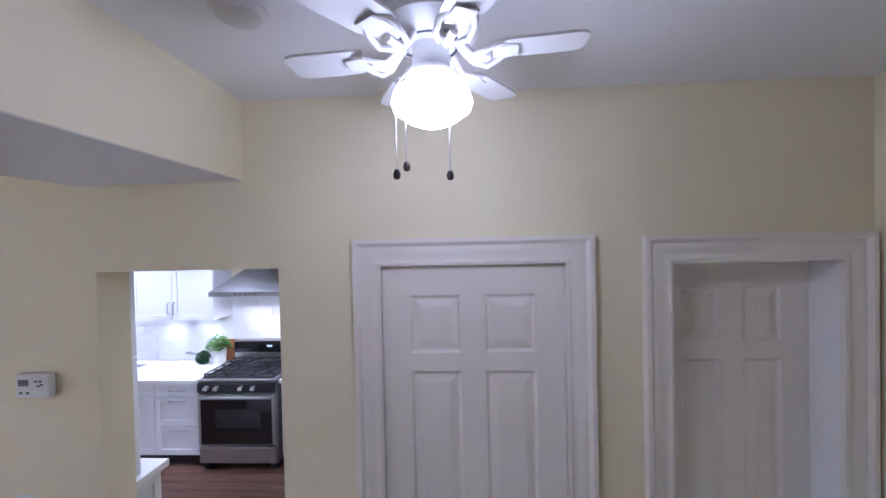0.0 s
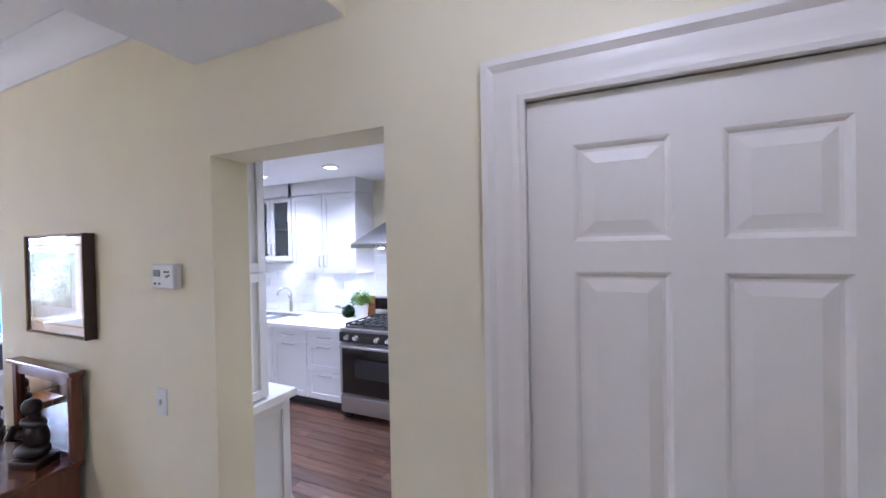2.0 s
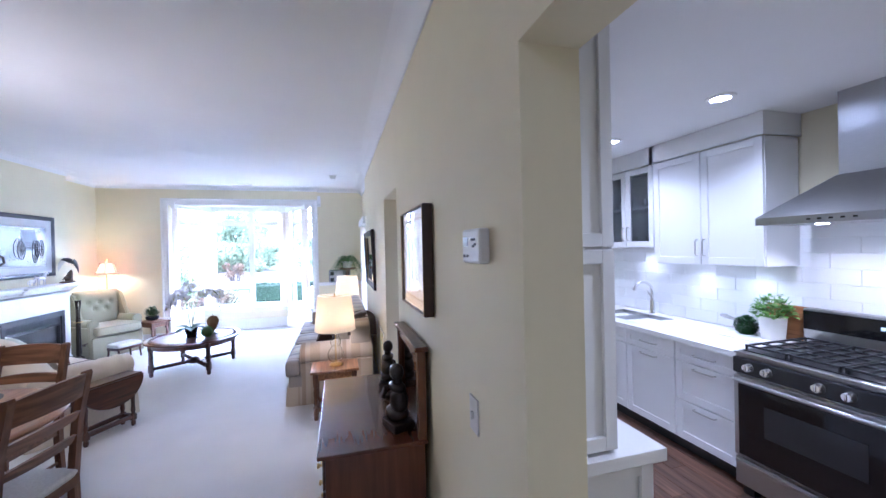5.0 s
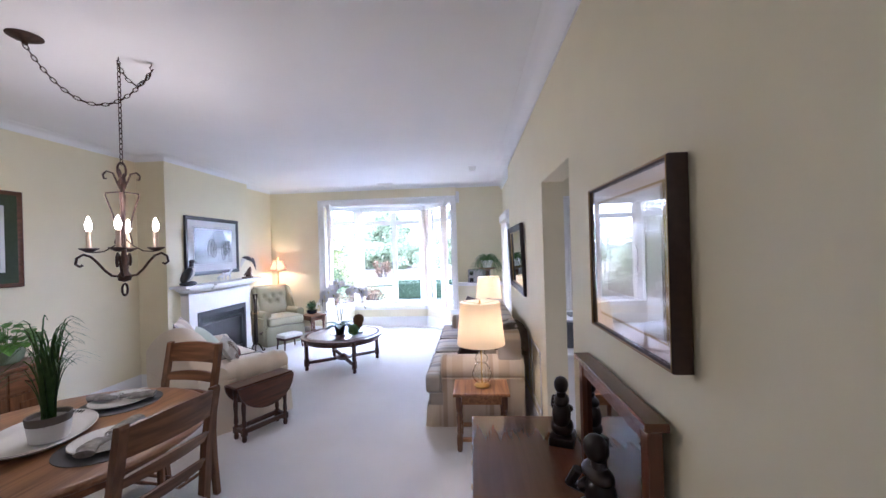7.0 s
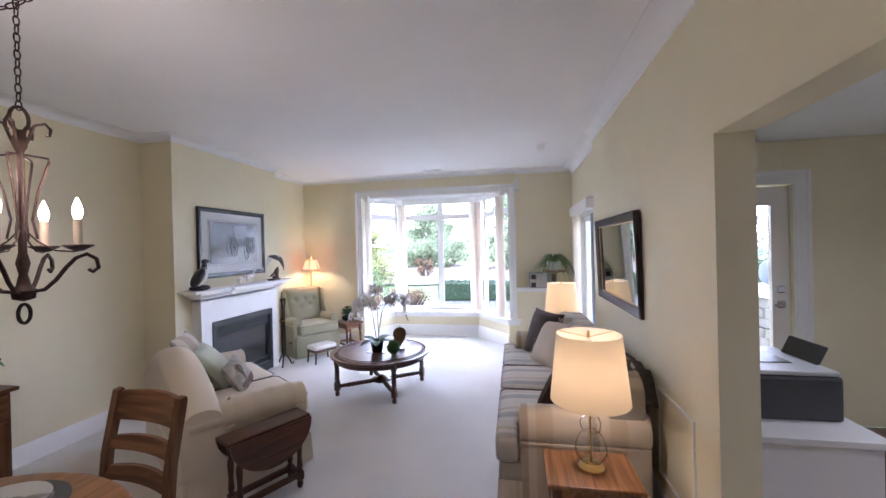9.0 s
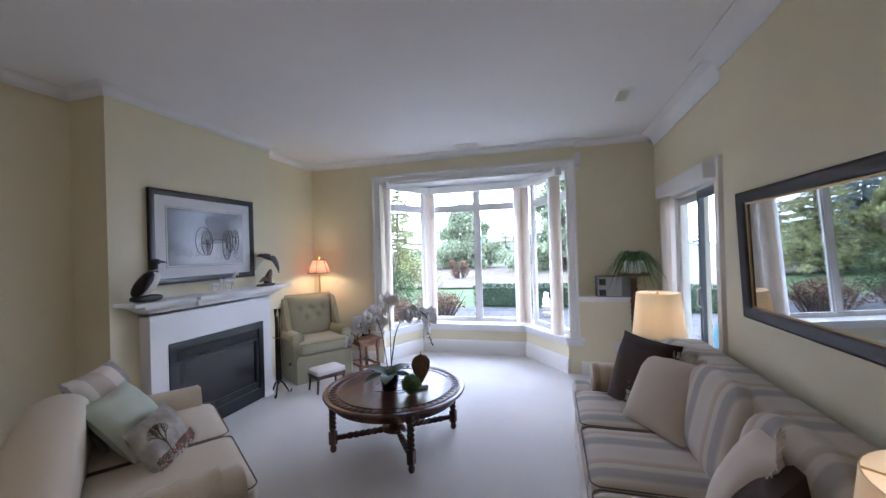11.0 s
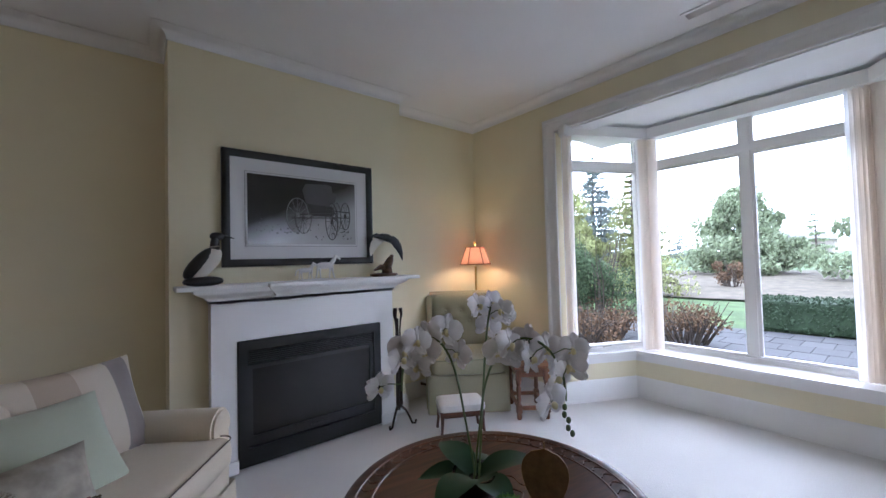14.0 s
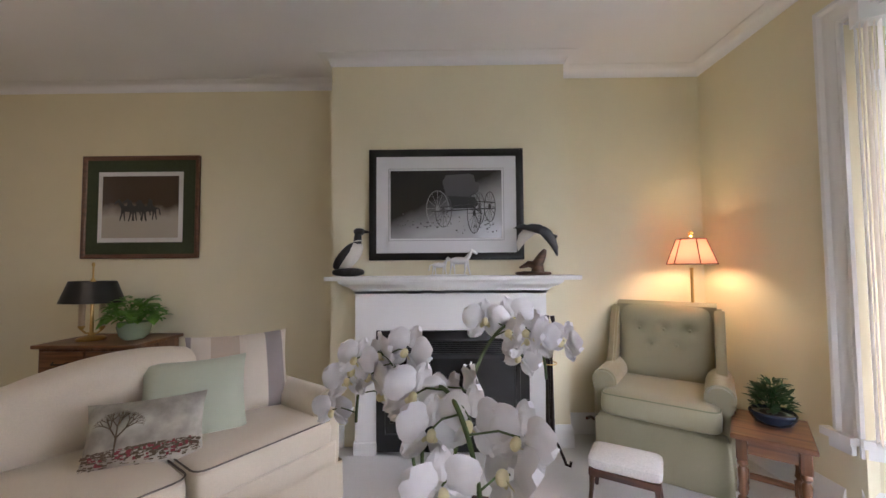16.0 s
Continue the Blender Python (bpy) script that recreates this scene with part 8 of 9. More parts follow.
for s in (-1, 1):
    part("candle", fast(lathe, [(0, 0.10), (0.019, 0.10), (0.019, 0.30), (0, 0.30)], 12, s * 0.075, 0), SLEEVE, bl, "ivory candle", True)
    part("cup", fast(lathe, [(0, 0.07), (0.008, 0.07), (0.022, 0.09), (0.02, 0.10), (0, 0.10)], 14, s * 0.075, 0), BRASS, bl, "", True)
    part("branch", fast(tube, [(0, 0, 0.05), (s * 0.04, 0, 0.045), (s * 0.075, 0, 0.07)], 0.006, 7), BRASS, bl, "", True)
part("shade", fast(lathe, [(0.215, 0.27), (0.155, 0.425), (0.153, 0.425), (0.213, 0.27)], 36, 0, 0, 0.7), material("black_toleware", (0.012, 0.013, 0.014), 0.4), bl, "black oval metal shade", True)
potted("pothos", "leafy pothos in a pale green pot on the chest", pose(-4.22, -2.72, 0.725), [(0, 0), (0.06, 0), (0.09, 0.03), (0.105, 0.09), (0.10, 0.125), (0.09, 0.12), (0, 0.11)], material("pale_green_glaze", (0.30, 0.38, 0.26), 0.25), 0.11, 0.09, 130, 0.20, 0.22, 0.085, LEAF_BRIGHT, 14, 0.9, 0.75)

# ---- drop-leaf table behind the loveseat ----
dl = thing("drop_leaf_table", "small dark oak drop-leaf table with its leaf down", "side table", pose(-4.655, -0.89, 0, 0, 0, -28))
HH = 0.47
part("tabletop", fast(box, -0.26, 0.26, -0.05, 0.115, HH - 0.02, HH, 0.005), MAHOGANY, dl)
half = [(0.26 * math.cos(a), -0.26 * math.sin(a)) for a in np.linspace(0, math.pi, 20)]
part("leaf", fast(extrude, [(0.255, 0)] + [(u * 0.98, v * 0.82) for u, v in half[1:-1]] + [(-0.255, 0)], lambda u, v, o: (u, o, v), -0.009, 0.009), MAHOGANY, dl, "hanging rounded leaf", at=pose(0, 0.128, HH - 0.012, 6))
part("leaf", fast(extrude, [(0.255, 0)] + [(u * 0.98, v * 0.82) for u, v in half[1:-1]] + [(-0.255, 0)], lambda u, v, o: (u, o, v), -0.009, 0.009), MAHOGANY, dl, "hanging rounded leaf", at=pose(0, -0.065, HH - 0.012, -6))
for sx in (-1, 1):
    for y in (-0.03, 0.09):
        bm = bmesh.new()
        turned_leg(bm, sx * 0.19, y, HH - 0.02, 0.02, 0.08)
        part("leg", bm, MAHOGANY_Z, dl, "", True)
    part("end_stretcher", fast(cbox, sx * 0.19, 0.03, 0.085, 0.03, 0.09, 0.03), MAHOGANY_Z, dl)
part("stretcher", fast(cbox, 0, 0.09, 0.085, 0.345, 0.028, 0.035, 0.003, 1), MAHOGANY, dl)
part("stretcher", fast(cbox, 0, -0.03, 0.085, 0.345, 0.028, 0.035, 0.003, 1), MAHOGANY, dl)

# ---- ceiling fan ----
fn = thing("ceiling_fan", "white six-blade ceiling fan with a lit glass globe", "ceiling fan", pose(-0.005, 0.82, 0))
FAN_WHITE = material("white_fan_enamel", (0.75, 0.74, 0.72), 0.35, stain=0.02)
part("canopy", fast(lathe, [(0, TOP - 0.001), (0.075, TOP - 0.001), (0.10, TOP - 0.02), (0.11, TOP - 0.06), (0.085, TOP - 0.075), (0, TOP - 0.075)], 32), FAN_WHITE, fn, "", True)
part("motor", fast(lathe, [(0, 2.652), (0.05, 2.652), (0.085, 2.648), (0.11, 2.635), (0.115, 2.610), (0.09, 2.590), (0.07, 2.580)], 36), FAN_WHITE, fn, "", True)
part("vent_band", fast(lathe, [(0.069, 2.598), (0.072, 2.592), (0.068, 2.584), (0.06, 2.580)], 32), BLACK, fn, "dark vented band", True)
part("switch_housing", fast(lathe, [(0.06, 2.580), (0.043, 2.576), (0.043, 2.535), (0.036, 2.525), (0.056, 2.518), (0.058, 2.510), (0.045, 2.504), (0, 2.504)], 28), FAN_WHITE, fn, "", True)
GLOBE = glowing("lit_opal_globe", (1.0, 0.97, 0.95), 3.5)
part("globe", fast(lathe, [(0.046, 2.502), (0.050, 2.496), (0.068, 2.487), (0.088, 2.469), (0.094, 2.448), (0.089, 2.432), (0.072, 2.421), (0.058, 2.410), (0.036, 2.400), (0, 2.395)], 40), GLOBE, fn, "glowing opal schoolhouse globe", True).visible_shadow = False
for k in range(6):
    a = 60 * k - 6
    m = pose(0, 0, 0, 0, 0, a)
    bm = bmesh.new()
    for s in (-1, 1):
        tube(bm, [(0.07, s * 0.012, 2.580), (0.10, s * 0.02, 2.542), (0.125, s * 0.036, 2.540), (0.15, s * 0.038, 2.552), (0.175, s * 0.026, 2.562), (0.19, 0, 2.564)], 0.007, 8)
    tube(bm, [(0.06, 0, 2.580), (0.095, 0, 2.540), (0.135, 0, 2.545)], 0.009, 8)
    box(bm, 0.14, 0.20, -0.025, 0.025, 2.551, 2.556, 0.002, 1)
    br = part("blade_bracket", bm, FAN_WHITE, fn, "scrolled white bracket", True, m)
    bm = bmesh.new()
    outline = [(0.15, -0.038), (0.18, -0.046), (0.315, -0.048), (0.337, -0.042), (0.345, -0.03), (0.345, 0.03), (0.337, 0.042), (0.315, 0.048), (0.18, 0.046), (0.15, 0.038)]
    extrude(bm, outline, lambda u, v, o: (u, v, o + 0.09 * v), 2.558, 2.564)
    part("blade", bm, FAN_WHITE, fn, "white fan blade", at=m)
for k, (dx, dy, z) in enumerate(((-0.082, -0.02, 2.285), (-0.066, 0.03, 2.312), (0.038, 0.03, 2.288))):
    part("pull_chain", fast(tube, [(dx * 0.6, dy * 0.6, 2.530), (dx, dy, 2.480), (dx, dy, z + 0.012)], 0.0012, 5), NICKEL, fn, "thin pull chain")
    part("chain_weight", fast(lathe, [(0, -0.012), (0.007, -0.009), (0.009, 0), (0.006, 0.01), (0, 0.013)], 12), IRON, fn, "small dark knob", True, pose(dx, dy, z))

# ---- garden ----
GRASS = material("lawn_grass", (0.062, 0.108, 0.030), 0.9, grain=0.25, scale=3, stain=0.35, bump=0.5, bump_scale=60)
FESCUE = material("dry_tall_grass", (0.105, 0.088, 0.06), 0.95, grain=0.3, scale=4, stain=0.3, bump=0.6, bump_scale=40)
PAVER = material("grey_paving_stone", (0.06, 0.06, 0.062), 0.85, grain=0.15, scale=30, bump=0.4, bump_scale=60, per_object=0.15)
STONE = material("garden_wall_stone", (0.30, 0.275, 0.25), 0.9, grain=0.2, scale=14, bump=0.6, bump_scale=30, per_object=0.2)


def thin_leaf(name, colour, through=0.3, vary=0.45):
    """Thin leaves: some light comes through, and every leaf has its own tone."""
    m = bpy.data.materials.new(name)
    m.use_nodes = True
    n, l = m.node_tree.nodes, m.node_tree.links
    geo, rp = n.new("ShaderNodeNewGeometry"), n.new("ShaderNodeMapRange")
    rp.inputs[3].default_value, rp.inputs[4].default_value = 1 - vary, 1 + vary
    l.new(geo.outputs["Random Per Island"], rp.inputs[0])
    mx = n.new("ShaderNodeVectorMath")
    mx.operation = "SCALE"
    mx.inputs[0].default_value = colour
    l.new(rp.outputs[0], mx.inputs["Scale"])
    d, t, x = n.new("ShaderNodeBsdfDiffuse"), n.new("ShaderNodeBsdfTranslucent"), n.new("ShaderNodeMixShader")
    l.new(mx.outputs[0], d.inputs[0])
    l.new(mx.outputs[0], t.inputs[0])
    x.inputs[0].default_value = through
    l.new(d.outputs[0], x.inputs[1])
    l.new(t.outputs[0], x.inputs[2])
    l.new(x.outputs[0], n["Material Output"].inputs[0])
    return m


HEDGE = material("hedge_leaf", (0.030, 0.058, 0.024), 0.7, grain=0.35, scale=20)
YEW = thin_leaf("yew_leaf", (0.09, 0.125, 0.07), 0.3)
PINE = thin_leaf("pine_needles", (0.28, 0.325, 0.21), 0.45)
GOLD_PINE = thin_leaf("yellow_green_needles", (0.32, 0.34, 0.16), 0.45)
SPRUCE = thin_leaf("blue_spruce_needles", (0.23, 0.27, 0.25), 0.45)
RUSSET = thin_leaf("russet_autumn_leaf", (0.15, 0.10, 0.065), 0.3)
BARK = material("grey_bark", (0.10, 0.08, 0.065), 0.95, grain=0.3, scale=20, bump=0.6, bump_scale=40)
GZ = -0.15
bm = bmesh.new()
rings = []
for i, r in enumerate((0, 8, 14, 20, 28, 40, 60, 90, 140, 220, 400, 900)):
    row = []
    for k in range(64):
        a = 2 * math.pi * k / 64
        swell = 0.0 if r < 14 else min(1.3, (r - 14) * 0.028) * (0.7 + 0.3 * math.sin(3 * a + 1)) * (1 if r < 400 else 0.8)
        row.append(bm.verts.new((-6 + r * math.cos(a), r * math.sin(a), GZ - 0.05 + swell)))
    rings.append(row)
for a, b in zip(rings, rings[1:]):
    for k in range(64):
        if a is rings[0]:
            bm.faces.new((a[0], b[k], b[(k + 1) % 64]))
        else:
            bm.faces.new((a[k], b[k], b[(k + 1) % 64], a[(k + 1) % 64]))
for v in list(rings[0][1:]):
    bm.verts.remove(v)
bmesh.ops.recalc_face_normals(bm, faces=bm.faces[:])
setting("ground", bm, GRASS, "wide mown lawn rolling away from the house", "lawn", True)
bm = bmesh.new()
pts = []
for k in range(40):
    a = math.radians(150 + 80 * k / 39)
    pts.append(a)
lo, hi = [], []
for a in pts:
    for r, lst in ((15.2, lo), (33, hi)):
        s = min(1.3, (r - 14) * 0.028) * (0.7 + 0.3 * math.sin(3 * a + 1))
        lst.append(bm.verts.new((-6 + (r + 1.2 * math.sin(7 * a)) * math.cos(a), (r + 1.2 * math.sin(7 * a)) * math.sin(a), GZ - 0.02 + s + 0.02)))
for k in range(39):
    bm.faces.new((lo[k], hi[k], hi[k + 1], lo[k + 1]))
tagged(part("rough_grass", bm, FESCUE), "strip of tall dry straw-coloured grass across the lawn", "grass", kind="stuff")
# terrace of pale pavers
terrace = tagged(new("pavement"), "grey paved terrace outside the windows", "terrace", kind="structure")
part("bed", fast(box, -14.5, -8.9, -4.6, 6.5, GZ - 0.06, GZ - 0.012), PAVER, terrace)
pm = mesh("paver", fast(box, -0.236, 0.236, -0.176, 0.176, -0.03, 0.0, 0.006, 1), PAVER)
rnd = random.Random(41)
count = 0
for i in range(10):
    for k in range(29):
        x, y = -9.75 - i * 0.485, -4.4 + k * 0.365 + (0.18 if i % 2 else 0)
        if x < -14.4 or y > 6.3 or count >= 300:
            continue
        o = new("paver", pm)
        o.parent, o.location = terrace, (x, y, GZ + rnd.uniform(-0.004, 0.002))
        count += 1


def clumps(bm, rnd, n, place, size, wide=0.7):
    """Many small leaf quads at places given by a function, facing every way."""
    for _ in range(n):
        c = place(rnd)
        d = Vector((rnd.gauss(0, 1), rnd.gauss(0, 1), rnd.gauss(0, 1) + 0.3)).normalized()
        s = size * rnd.uniform(0.6, 1.3)
        u = d.cross(Vector((rnd.random(), rnd.random(), 1.1))).normalized() * s * wide * 0.5
        v = d.cross(u).normalized() * s * 0.5
        bm.faces.new([bm.verts.new(p) for p in (c - v, c + u, c + v, c - u)])


def hedge(x0, y0, x1, y1, w, h, label, seed, mat=HEDGE, leafsize=0.05, n=5200):
    rnd = random.Random(seed)
    p, q = Vector((x0, y0)), Vector((x1, y1))
    d = (q - p).normalized()
    s = Vector((-d.y, d.x))
    ang = math.degrees(math.atan2(d.y, d.x))
    t = thing("hedge", label, "hedge", pose((x0 + x1) / 2, (y0 + y1) / 2, GZ, 0, 0, ang), "clipped hedges")
    ln = (q - p).length
    part("core", fast(box, -ln / 2 + 0.05, ln / 2 - 0.05, -w / 2 + 0.06, w / 2 - 0.06, 0, h - 0.06, 0.05), mat, t)

    def place(r):
        f = r.random()
        if f < 0.4:
            return Vector((r.uniform(-ln / 2, ln / 2), r.uniform(-w / 2, w / 2), h + r.gauss(0, 0.02) - 0.03))
        if f < 0.9:
            return Vector((r.uniform(-ln / 2, ln / 2), r.choice((-1, 1)) * (w / 2 + r.gauss(0, 0.02) - 0.03), r.uniform(0, h)))
        return Vector((r.choice((-1, 1)) * (ln / 2 - 0.03 + r.gauss(0, 0.02)), r.uniform(-w / 2, w / 2), r.uniform(0, h)))
    bm = bmesh.new()
    clumps(bm, rnd, n, place, leafsize)
    part("leaves", bm, mat, t)
    return t


def shrub(x, y, r, h, label, seed, mat, n=1800, leafsize=0.06, twigs=30):
    rnd = random.Random(seed)
    t = thing("shrub", label, "shrub", pose(x, y, GZ))
    bm = bmesh.new()
    for _ in range(twigs):
        a, k = rnd.uniform(0, 6.28), rnd.uniform(0.3, 0.95)
        tube(bm, [(0.4 * r * k * math.cos(a + 0.4), 0.4 * r * k * math.sin(a + 0.4), 0), (0.7 * r * k * math.cos(a + 0.2), 0.7 * r * k * math.sin(a + 0.2), h * 0.5), (r * k * math.cos(a), r * k * math.sin(a), h * rnd.uniform(0.6, 1.02))], 0.01, 5, [0.016, 0.01, 0.004])
    part("branches", bm, BARK, t)
    lobes = [(Vector((rnd.uniform(-0.6, 0.6) * r, rnd.uniform(-0.6, 0.6) * r, rnd.uniform(0.25, 0.8) * h)), rnd.uniform(0.3, 0.5)) for _ in range(9)]

    def place(q):
        c, k = q.choice(lobes)
        d = Vector((q.gauss(0, 1), q.gauss(0, 1), q.gauss(0, 1))).normalized()
        p = c + Vector((d.x * r * k, d.y * r * k, d.z * h * k * 0.6)) * q.uniform(0.6, 1.05)
        p.z = max(0.03, p.z)
        return p
    bm = bmesh.new()
    clumps(bm, rnd, n, place, leafsize)
    part("leaves", bm, mat, t)
    return t


def conifer(x, y, z, h, r, label, seed, mat, tiers=16, per=9, n=26, size=0.30, low=0.06):
    """Whorls of drooping boughs, each with many needle tufts."""
    rnd = random.Random(seed)
    t = thing("conifer", label, "tree", pose(x, y, z))
    part("trunk", fast(tube, [(0, 0, -0.3), (0.02 * h, 0, h * 0.5), (0, 0, h * 0.97)], 0.1, 9, [0.022 * h, 0.014 * h, 0.003 * h]), BARK, t, "", True)
    bm, wood_bm = bmesh.new(), bmesh.new()
    for i in range(tiers):
        s = i / (tiers - 1)
        zz = h * (low + (0.97 - low) * s)
        rr = r * (1 - s) ** 0.8 + 0.03 * h * 0.4
        for k in range(max(4, int(per * (1 - 0.5 * s)))):
            a = rnd.uniform(0, 6.28)
            ln = rr * rnd.uniform(0.65, 1.1)
            tip = Vector((ln * math.cos(a), ln * math.sin(a), zz - ln * rnd.uniform(-0.05, 0.28)))
            base = Vector((0, 0, zz))
            tube(wood_bm, [base, base.lerp(tip, 0.5) + Vector((0, 0, 0.04 * ln)), tip], 0.02, 4, [0.012 * ln + 0.008, 0.008 * ln + 0.004, 0.003])
            side = Vector((-math.sin(a), math.cos(a), 0))

            def place(q):
                u = q.uniform(0.15, 1.02)
                return base.lerp(tip, u) + side * q.gauss(0, 0.14) * ln * (1.15 - u) + Vector((0, 0, q.gauss(0, 0.05) * ln * 0.8))
            clumps(bm, rnd, n * 3, place, size * 0.5 * (0.6 + 0.4 * (1 - s)), 0.35)
    part("branches", wood_bm, BARK, t)
    part("crown", bm, mat, t, "drooping needle boughs")
    return t


def broad_tree(x, y, z, h, r, label, seed, mat, n=9000, size=0.2):
    """A bushy pine: trunk, limbs, and a crown of many uneven lobes of needle tufts."""
    rnd = random.Random(seed)
    t = thing("pine_tree", label, "tree", pose(x, y, z))
    part("trunk", fast(tube, [(0, 0, -0.3), (0.03, 0, h * 0.4), (0, 0.05, h * 0.85)], 0.1, 9, [0.03 * h, 0.02 * h, 0.006 * h]), BARK, t, "", True)
    lobes, bm = [], bmesh.new()
    for _ in range(90):
        a, s = rnd.uniform(0, 6.28), rnd.uniform(0.04, 0.97) ** 1.15
        k = r * (1 - s) ** 0.8 * rnd.uniform(0.3, 1.0)
        c = Vector((k * math.cos(a), k * math.sin(a), h * s))
        lobes.append((c, r * rnd.uniform(0.10, 0.26)))
        tube(bm, [(0, 0, max(0.1, h * s - 0.3)), c * 0.6 + Vector((0, 0, h * s * 0.4)), c], 0.03, 5, [0.035, 0.02, 0.008])
    part("limbs", bm, BARK, t)

    def place(q):
        c, k = q.choice(lobes)
        d = Vector((q.gauss(0, 1), q.gauss(0, 1), q.gauss(0, 1))).normalized()
        return c + Vector((d.x, d.y, d.z * 0.75)) * k * q.uniform(0.55, 1.08)
    bm = bmesh.new()
    clumps(bm, rnd, n, place, size, 0.5)
    part("crown", bm, mat, t, "uneven crown of needle tufts")
    return t


def bare_tree(x, y, z, h, label, seed, leaves=None):
    rnd = random.Random(seed)
    t = thing("tree", label, "tree", pose(x, y, z))
    bm, tips = bmesh.new(), []

    def grow(p, d, ln, rad, depth):
        q = p + d * ln
        tube(bm, [p, p.lerp(q, 0.5) + Vector((rnd.gauss(0, 0.03), rnd.gauss(0, 0.03), 0)) * ln, q], rad, 5, [rad, rad * 0.8, rad * 0.62])
        if depth == 0:
            tips.append(q)
            return
        for _ in range(3):
            e = (d + Vector((rnd.gauss(0, 0.5), rnd.gauss(0, 0.5), rnd.gauss(0.1, 0.3)))).normalized()
            grow(q, e, ln * rnd.uniform(0.6, 0.8), rad * 0.6, depth - 1)
    grow(Vector((0, 0, -0.2)), Vector((0, 0, 1)), h * 0.3, h * 0.018, 4)
    part("trunk", bm, BARK, t, "bare branching trunk")
    if leaves:
        bm = bmesh.new()
        clumps(bm, rnd, 1600, lambda q: q.choice(tips) + Vector((q.gauss(0, 1), q.gauss(0, 1), q.gauss(0, 1))) * h * 0.035, h * 0.03)
        part("crown", bm, leaves, t)
    return t


hedge(-14.85, -1.75, -14.85, 1.0, 0.7, 0.60, "low clipped green box hedge beyond the terrace", 51)
hedge(-14.15, 0.9, -14.15, 4.2, 0.7, 0.64, "low clipped green hedge along the terrace", 52)
shrub(-12.5, -2.2, 0.9, 0.7, "russet twiggy shrub with autumn leaves", 53, RUSSET, 2400, 0.045, 60)
shrub(-11.9, -3.2, 0.9, 0.7, "russet twiggy shrub at the terrace edge", 54, RUSSET, 2200, 0.045, 60)
shrub(-12.3, -3.7, 1.0, 2.0, "tall dark green yew beside the terrace", 55, YEW, 9000, 0.05)
shrub(-11.8, -4.3, 0.9, 1.75, "dark green yew close to the window", 56, YEW, 8000, 0.045)
shrub(-10.5, -3.0, 0.9, 0.75, "twiggy shrub with few leaves by the window", 57, RUSSET, 1600, 0.05, 90)
shrub(-9.2, -6.2, 1.2, 2.3, "tall dark yew by the side window", 58, YEW, 9000, 0.05)
shrub(-24.2, -4.4, 0.65, 1.15, "rounded russet bush on the lawn", 59, RUSSET, 900, 0.10)
shrub(-13.3, 6.6, 1.1, 1.8, "green shrub beyond the patio", 60, YEW, 2600, 0.09)
broad_tree(-34.4, -6.4, 0.2, 4.8, 4.0, "broad light green pine on the lawn", 61, PINE, 30000, 0.26)
broad_tree(-31.0, 1.3, 0.2, 7.4, 4.0, "green pine on the lawn", 62, PINE, 26000, 0.26)
conifer(-21.0, -8.4, 0.1, 5.6, 1.9, "blue-grey spruce at the lawn's edge", 63, SPRUCE, 26, 15, 22, 0.34, 0.03)
conifer(-19.5, -6.1, 0.1, 4.4, 1.8, "light green young pine", 64, GOLD_PINE, 22, 14, 20, 0.32, 0.04)
conifer(-19.8, -10.3, 0, 5.5, 1.9, "tall slim spruce behind the shrubs", 65, SPRUCE, 26, 14, 22, 0.36, 0.02)
broad_tree(-18.3, -8.3, 0, 3.7, 2.6, "yellow-green pine behind the shrubs", 77, GOLD_PINE, 20000, 0.16)
conifer(-12.4, -10.4, 0, 7.0, 2.4, "tall blue-grey spruce near the house", 66, SPRUCE, 28, 14, 22, 0.36, 0.02)
conifer(-18.5, -13.5, 0, 7.5, 2.8, "tall green conifer behind the lawn", 67, PINE, 18, 10, 22, 0.45, 0.02)
conifer(-9.2, -12.5, 0, 7.0, 2.5, "dense conifer at the side of the house", 68, PINE, 18, 10, 22, 0.4, 0.02)
conifer(-15.5, 10.5, 0, 6.5, 2.3, "green conifer beyond the patio", 69, PINE, 16, 10, 22, 0.4, 0.03)
conifer(-20.5, 9.5, 0.1, 7.0, 2.5, "tall conifer beyond the patio", 70, SPRUCE, 16, 10, 22, 0.42, 0.03)
conifer(-11.5, 12.5, 0, 7.0, 2.5, "tall conifer behind the patio", 71, PINE, 16, 10, 22, 0.42, 0.03)
bare_tree(-12.8, 7.8, -0.1, 6.0, "bare grey garden tree", 72)
bare_tree(-26.0, 3.4, 0.1, 5.0, "slim young tree on the lawn", 73, PINE)
rnd = random.Random(80)
for k in range(16):
    a = math.radians(142 + 95 * k / 15)
    d = rnd.uniform(95, 130)
    conifer(-6 + d * math.cos(a), d * math.sin(a), 0.8, rnd.uniform(5, 9), rnd.uniform(3, 4.5), "distant tree on the horizon", 100 + k, PINE if k % 3 else SPRUCE, 8, 8, 14, 1.3, 0.02)
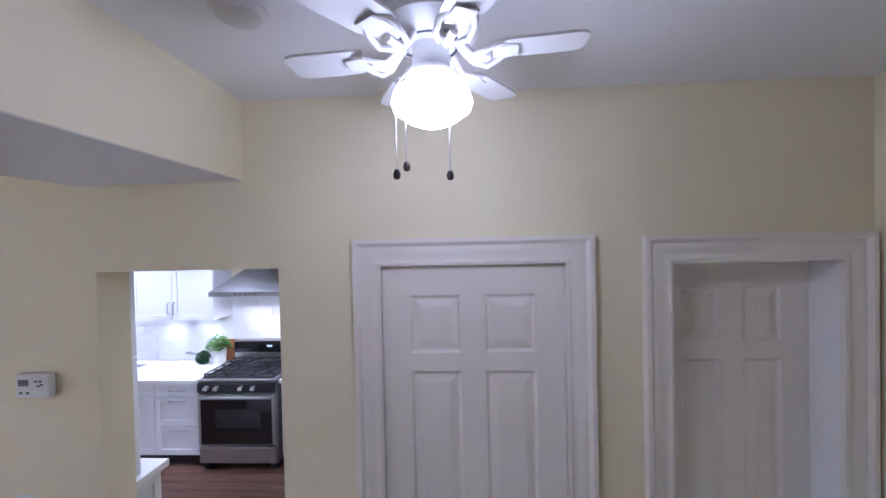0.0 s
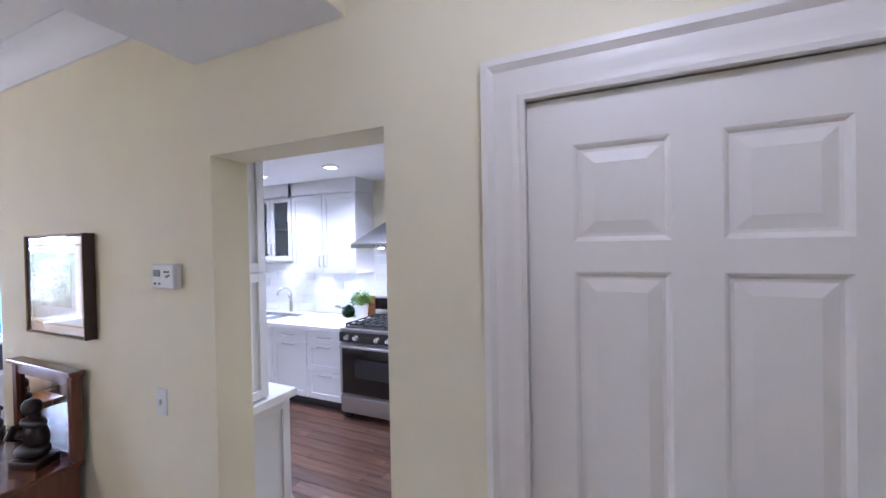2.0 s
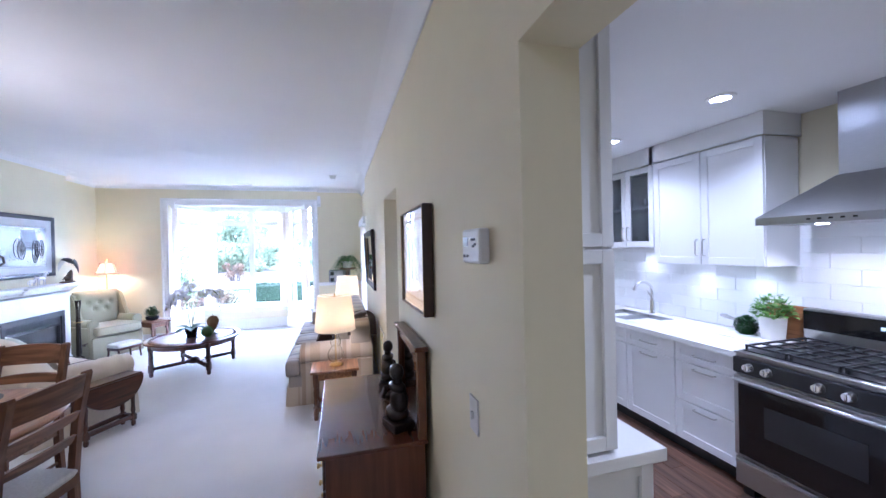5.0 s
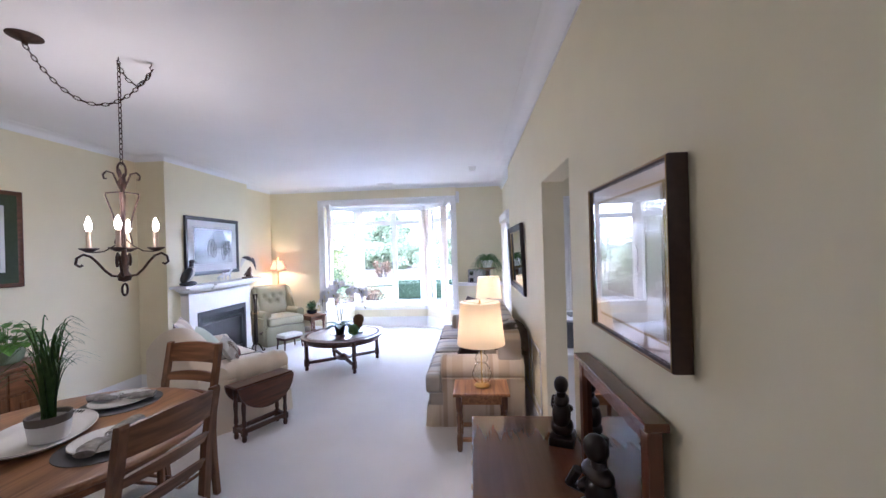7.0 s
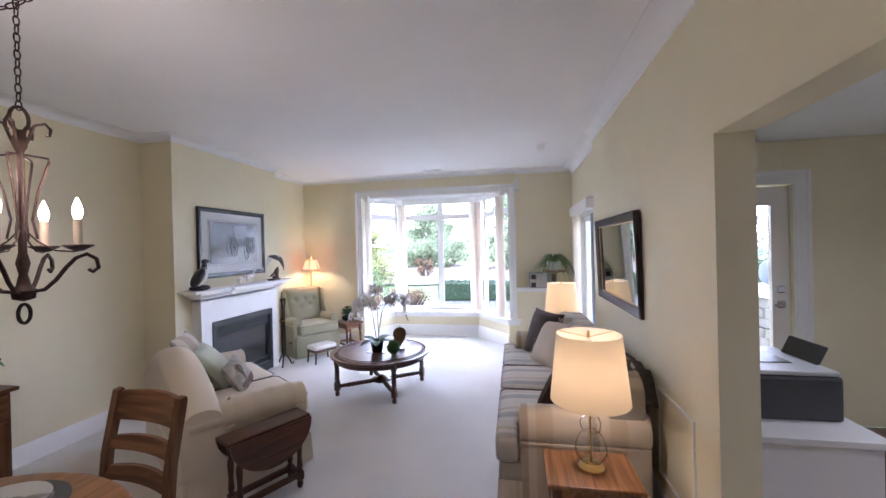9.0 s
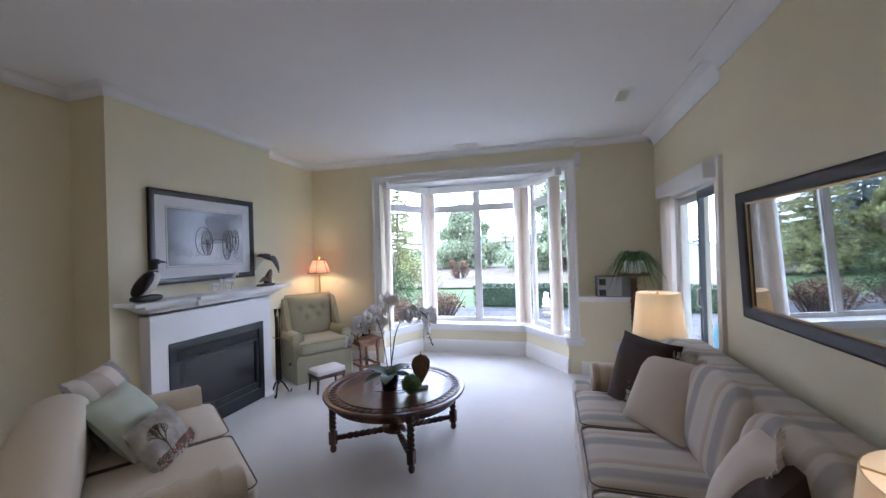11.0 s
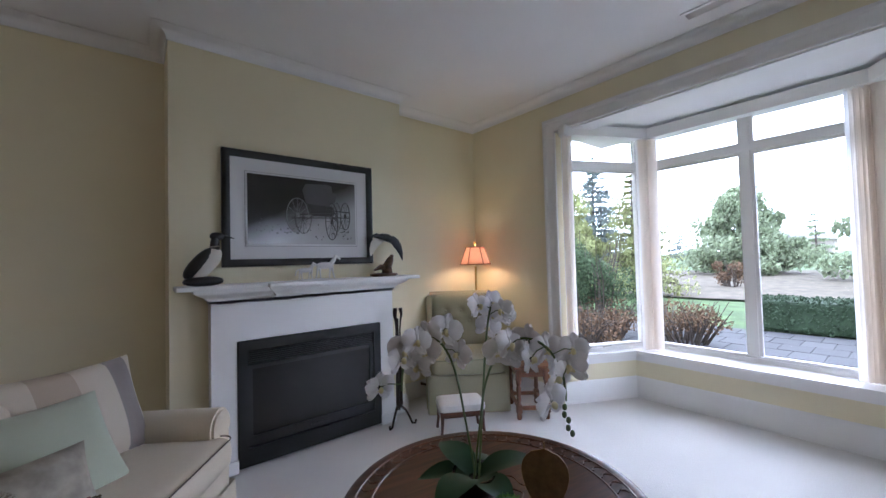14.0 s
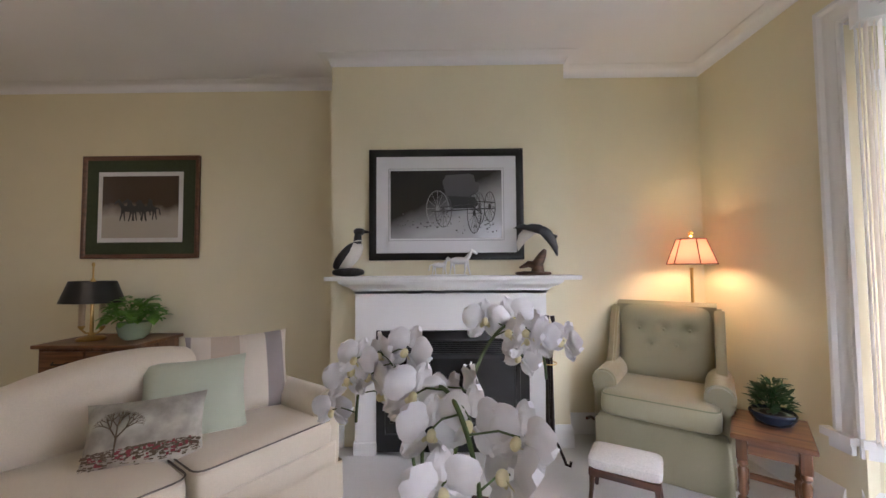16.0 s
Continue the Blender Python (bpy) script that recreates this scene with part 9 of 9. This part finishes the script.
# far house
hs = thing("house", "far low house with a grey hipped roof", "house", pose(-118, -15.5, 0.6))
part("wall", fast(box, -4, 4, -6, 6, -0.5, 2.8), material("tan_siding", (0.34, 0.30, 0.26), 0.8, grain=0.1), hs)
bm = bmesh.new()
v = [bm.verts.new(p) for p in ((-4.6, -6.6, 2.8), (4.6, -6.6, 2.8), (4.6, 6.6, 2.8), (-4.6, 6.6, 2.8), (0, -2.5, 5.4), (0, 2.5, 5.4))]
for f in ((0, 1, 4), (1, 2, 5, 4), (2, 3, 5), (3, 0, 4, 5), (3, 2, 1, 0)):
    bm.faces.new([v[i] for i in f])
part("roof", bm, material("grey_shingle", (0.16, 0.15, 0.15), 0.9, grain=0.2), hs)
for y in (-4, -1.2, 1.6, 4.2):
    part("window", fast(box, 4.001, 4.05, y - 0.6, y + 0.6, 0.6, 2.0), BLACK_GLASS, hs)
# grill island, cover and statue on the terrace
gi = thing("grill_island", "stone grill island with a pale cap", "grill island", pose(-8.35, 4.15, GZ))
part("cap", fast(box, -0.62, 0.62, -0.45, 0.75, 1.0, 1.06, 0.008), POT_WHITE, gi)
part("core", fast(box, -0.55, 0.55, -0.38, 0.68, 0, 0.999), GROUT, gi)
sm = mesh("stone", fast(box, -0.135, 0.135, -0.02, 0.02, -0.058, 0.058, 0.008, 1), STONE)
for r in range(8):
    for k in range(4):
        o = new("stone", sm)
        o.parent = gi
        o.matrix_basis = pose(-0.41 + 0.275 * k + (0.06 if r % 2 else -0.06), -0.39, 0.065 + 0.122 * r)
    for k in range(4):
        o = new("stone", sm)
        o.parent = gi
        o.matrix_basis = pose(0.56, -0.25 + 0.275 * k + (0.06 if r % 2 else -0.06), 0.065 + 0.122 * r, 0, 0, 90)
TARP = material("grey_blue_cover", (0.13, 0.15, 0.18), 0.7, grain=0.2, scale=6, bump=0.5, bump_scale=12)
bm = bmesh.new()
puff(bm, 0, 0, 0.19, 0.75, 0.55, 0.40, 0.6, 0.4, 28, 10)
tagged(part("covered_grill", bm, TARP, None, smooth=True, at=pose(-8.35, 4.4, GZ + 1.06)), "barbecue under a grey-blue cover on the island", "grill")
TEAL = material("teal_cover_cloth", (0.03, 0.10, 0.115), 0.7, grain=0.2, scale=6, bump=0.5, bump_scale=12)
bm = bmesh.new()
lathe(bm, [(0.75, 0.0), (0.62, 0.35), (0.5, 0.62), (0.2, 0.82), (0.06, 1.1), (0, 1.25)], 22)
for v in bm.verts:
    v.co.x *= 1 + 0.05 * math.sin(9 * math.atan2(v.co.y, v.co.x))
tagged(part("covered_table", bm, TEAL, None, smooth=True, at=pose(-10.7, 3.6, GZ)), "patio table under a teal cover", "patio table")
carving("small pale stone garden figure on a plinth", "garden statue", pose(-13.2, 0.35, GZ), [
    (lambda bm: cbox(bm, 0, 0, 0.06, 0.6, 0.25, 0.12, 0.01), STONE), (lambda bm: cbox(bm, 0, -0.05, 0.18, 0.22, 0.22, 0.12, 0.01), STONE),
    (lambda bm: puff(bm, 0, -0.05, 0.34, 0.20, 0.18, 0.26, 0.9, 0.9, 16, 10), POT_WHITE), (lambda bm: puff(bm, 0, -0.05, 0.5, 0.13, 0.13, 0.14, 0.9, 0.9, 14, 8), POT_WHITE)])
# roof over the rooms
slab("roof", material("roof_felt", (0.10, 0.095, 0.09), 0.9, grain=0.2), (-9.9, EX + 0.4, SY - 0.5, KY + 0.5, TOP + 0.2, TOP + 0.3), label="flat dark roof over the house", category="roof")

# kitchen floor boards, the stretch seen from the passage
kf = bpy.data.objects["kitchen_floor"]
rnd = random.Random(90)
boards = {n: mesh("board", fast(box, -n / 2, n / 2, -0.0585, 0.0585, -0.003, 0.003, 0.0012, 1), FLOOR_WOOD) for n in (0.7, 1.0, 1.3)}
for r in range(20):
    x = -4.6 + rnd.uniform(-0.6, 0.0)
    while x < -0.6:
        n = rnd.choice((0.7, 1.0, 1.3))
        if x + n < -0.46:
            o = new("board", boards[n])
            o.parent, o.location = kf, (x + n / 2, 1.76 + 0.12 * r, 0.0)
        x += n + 0.002
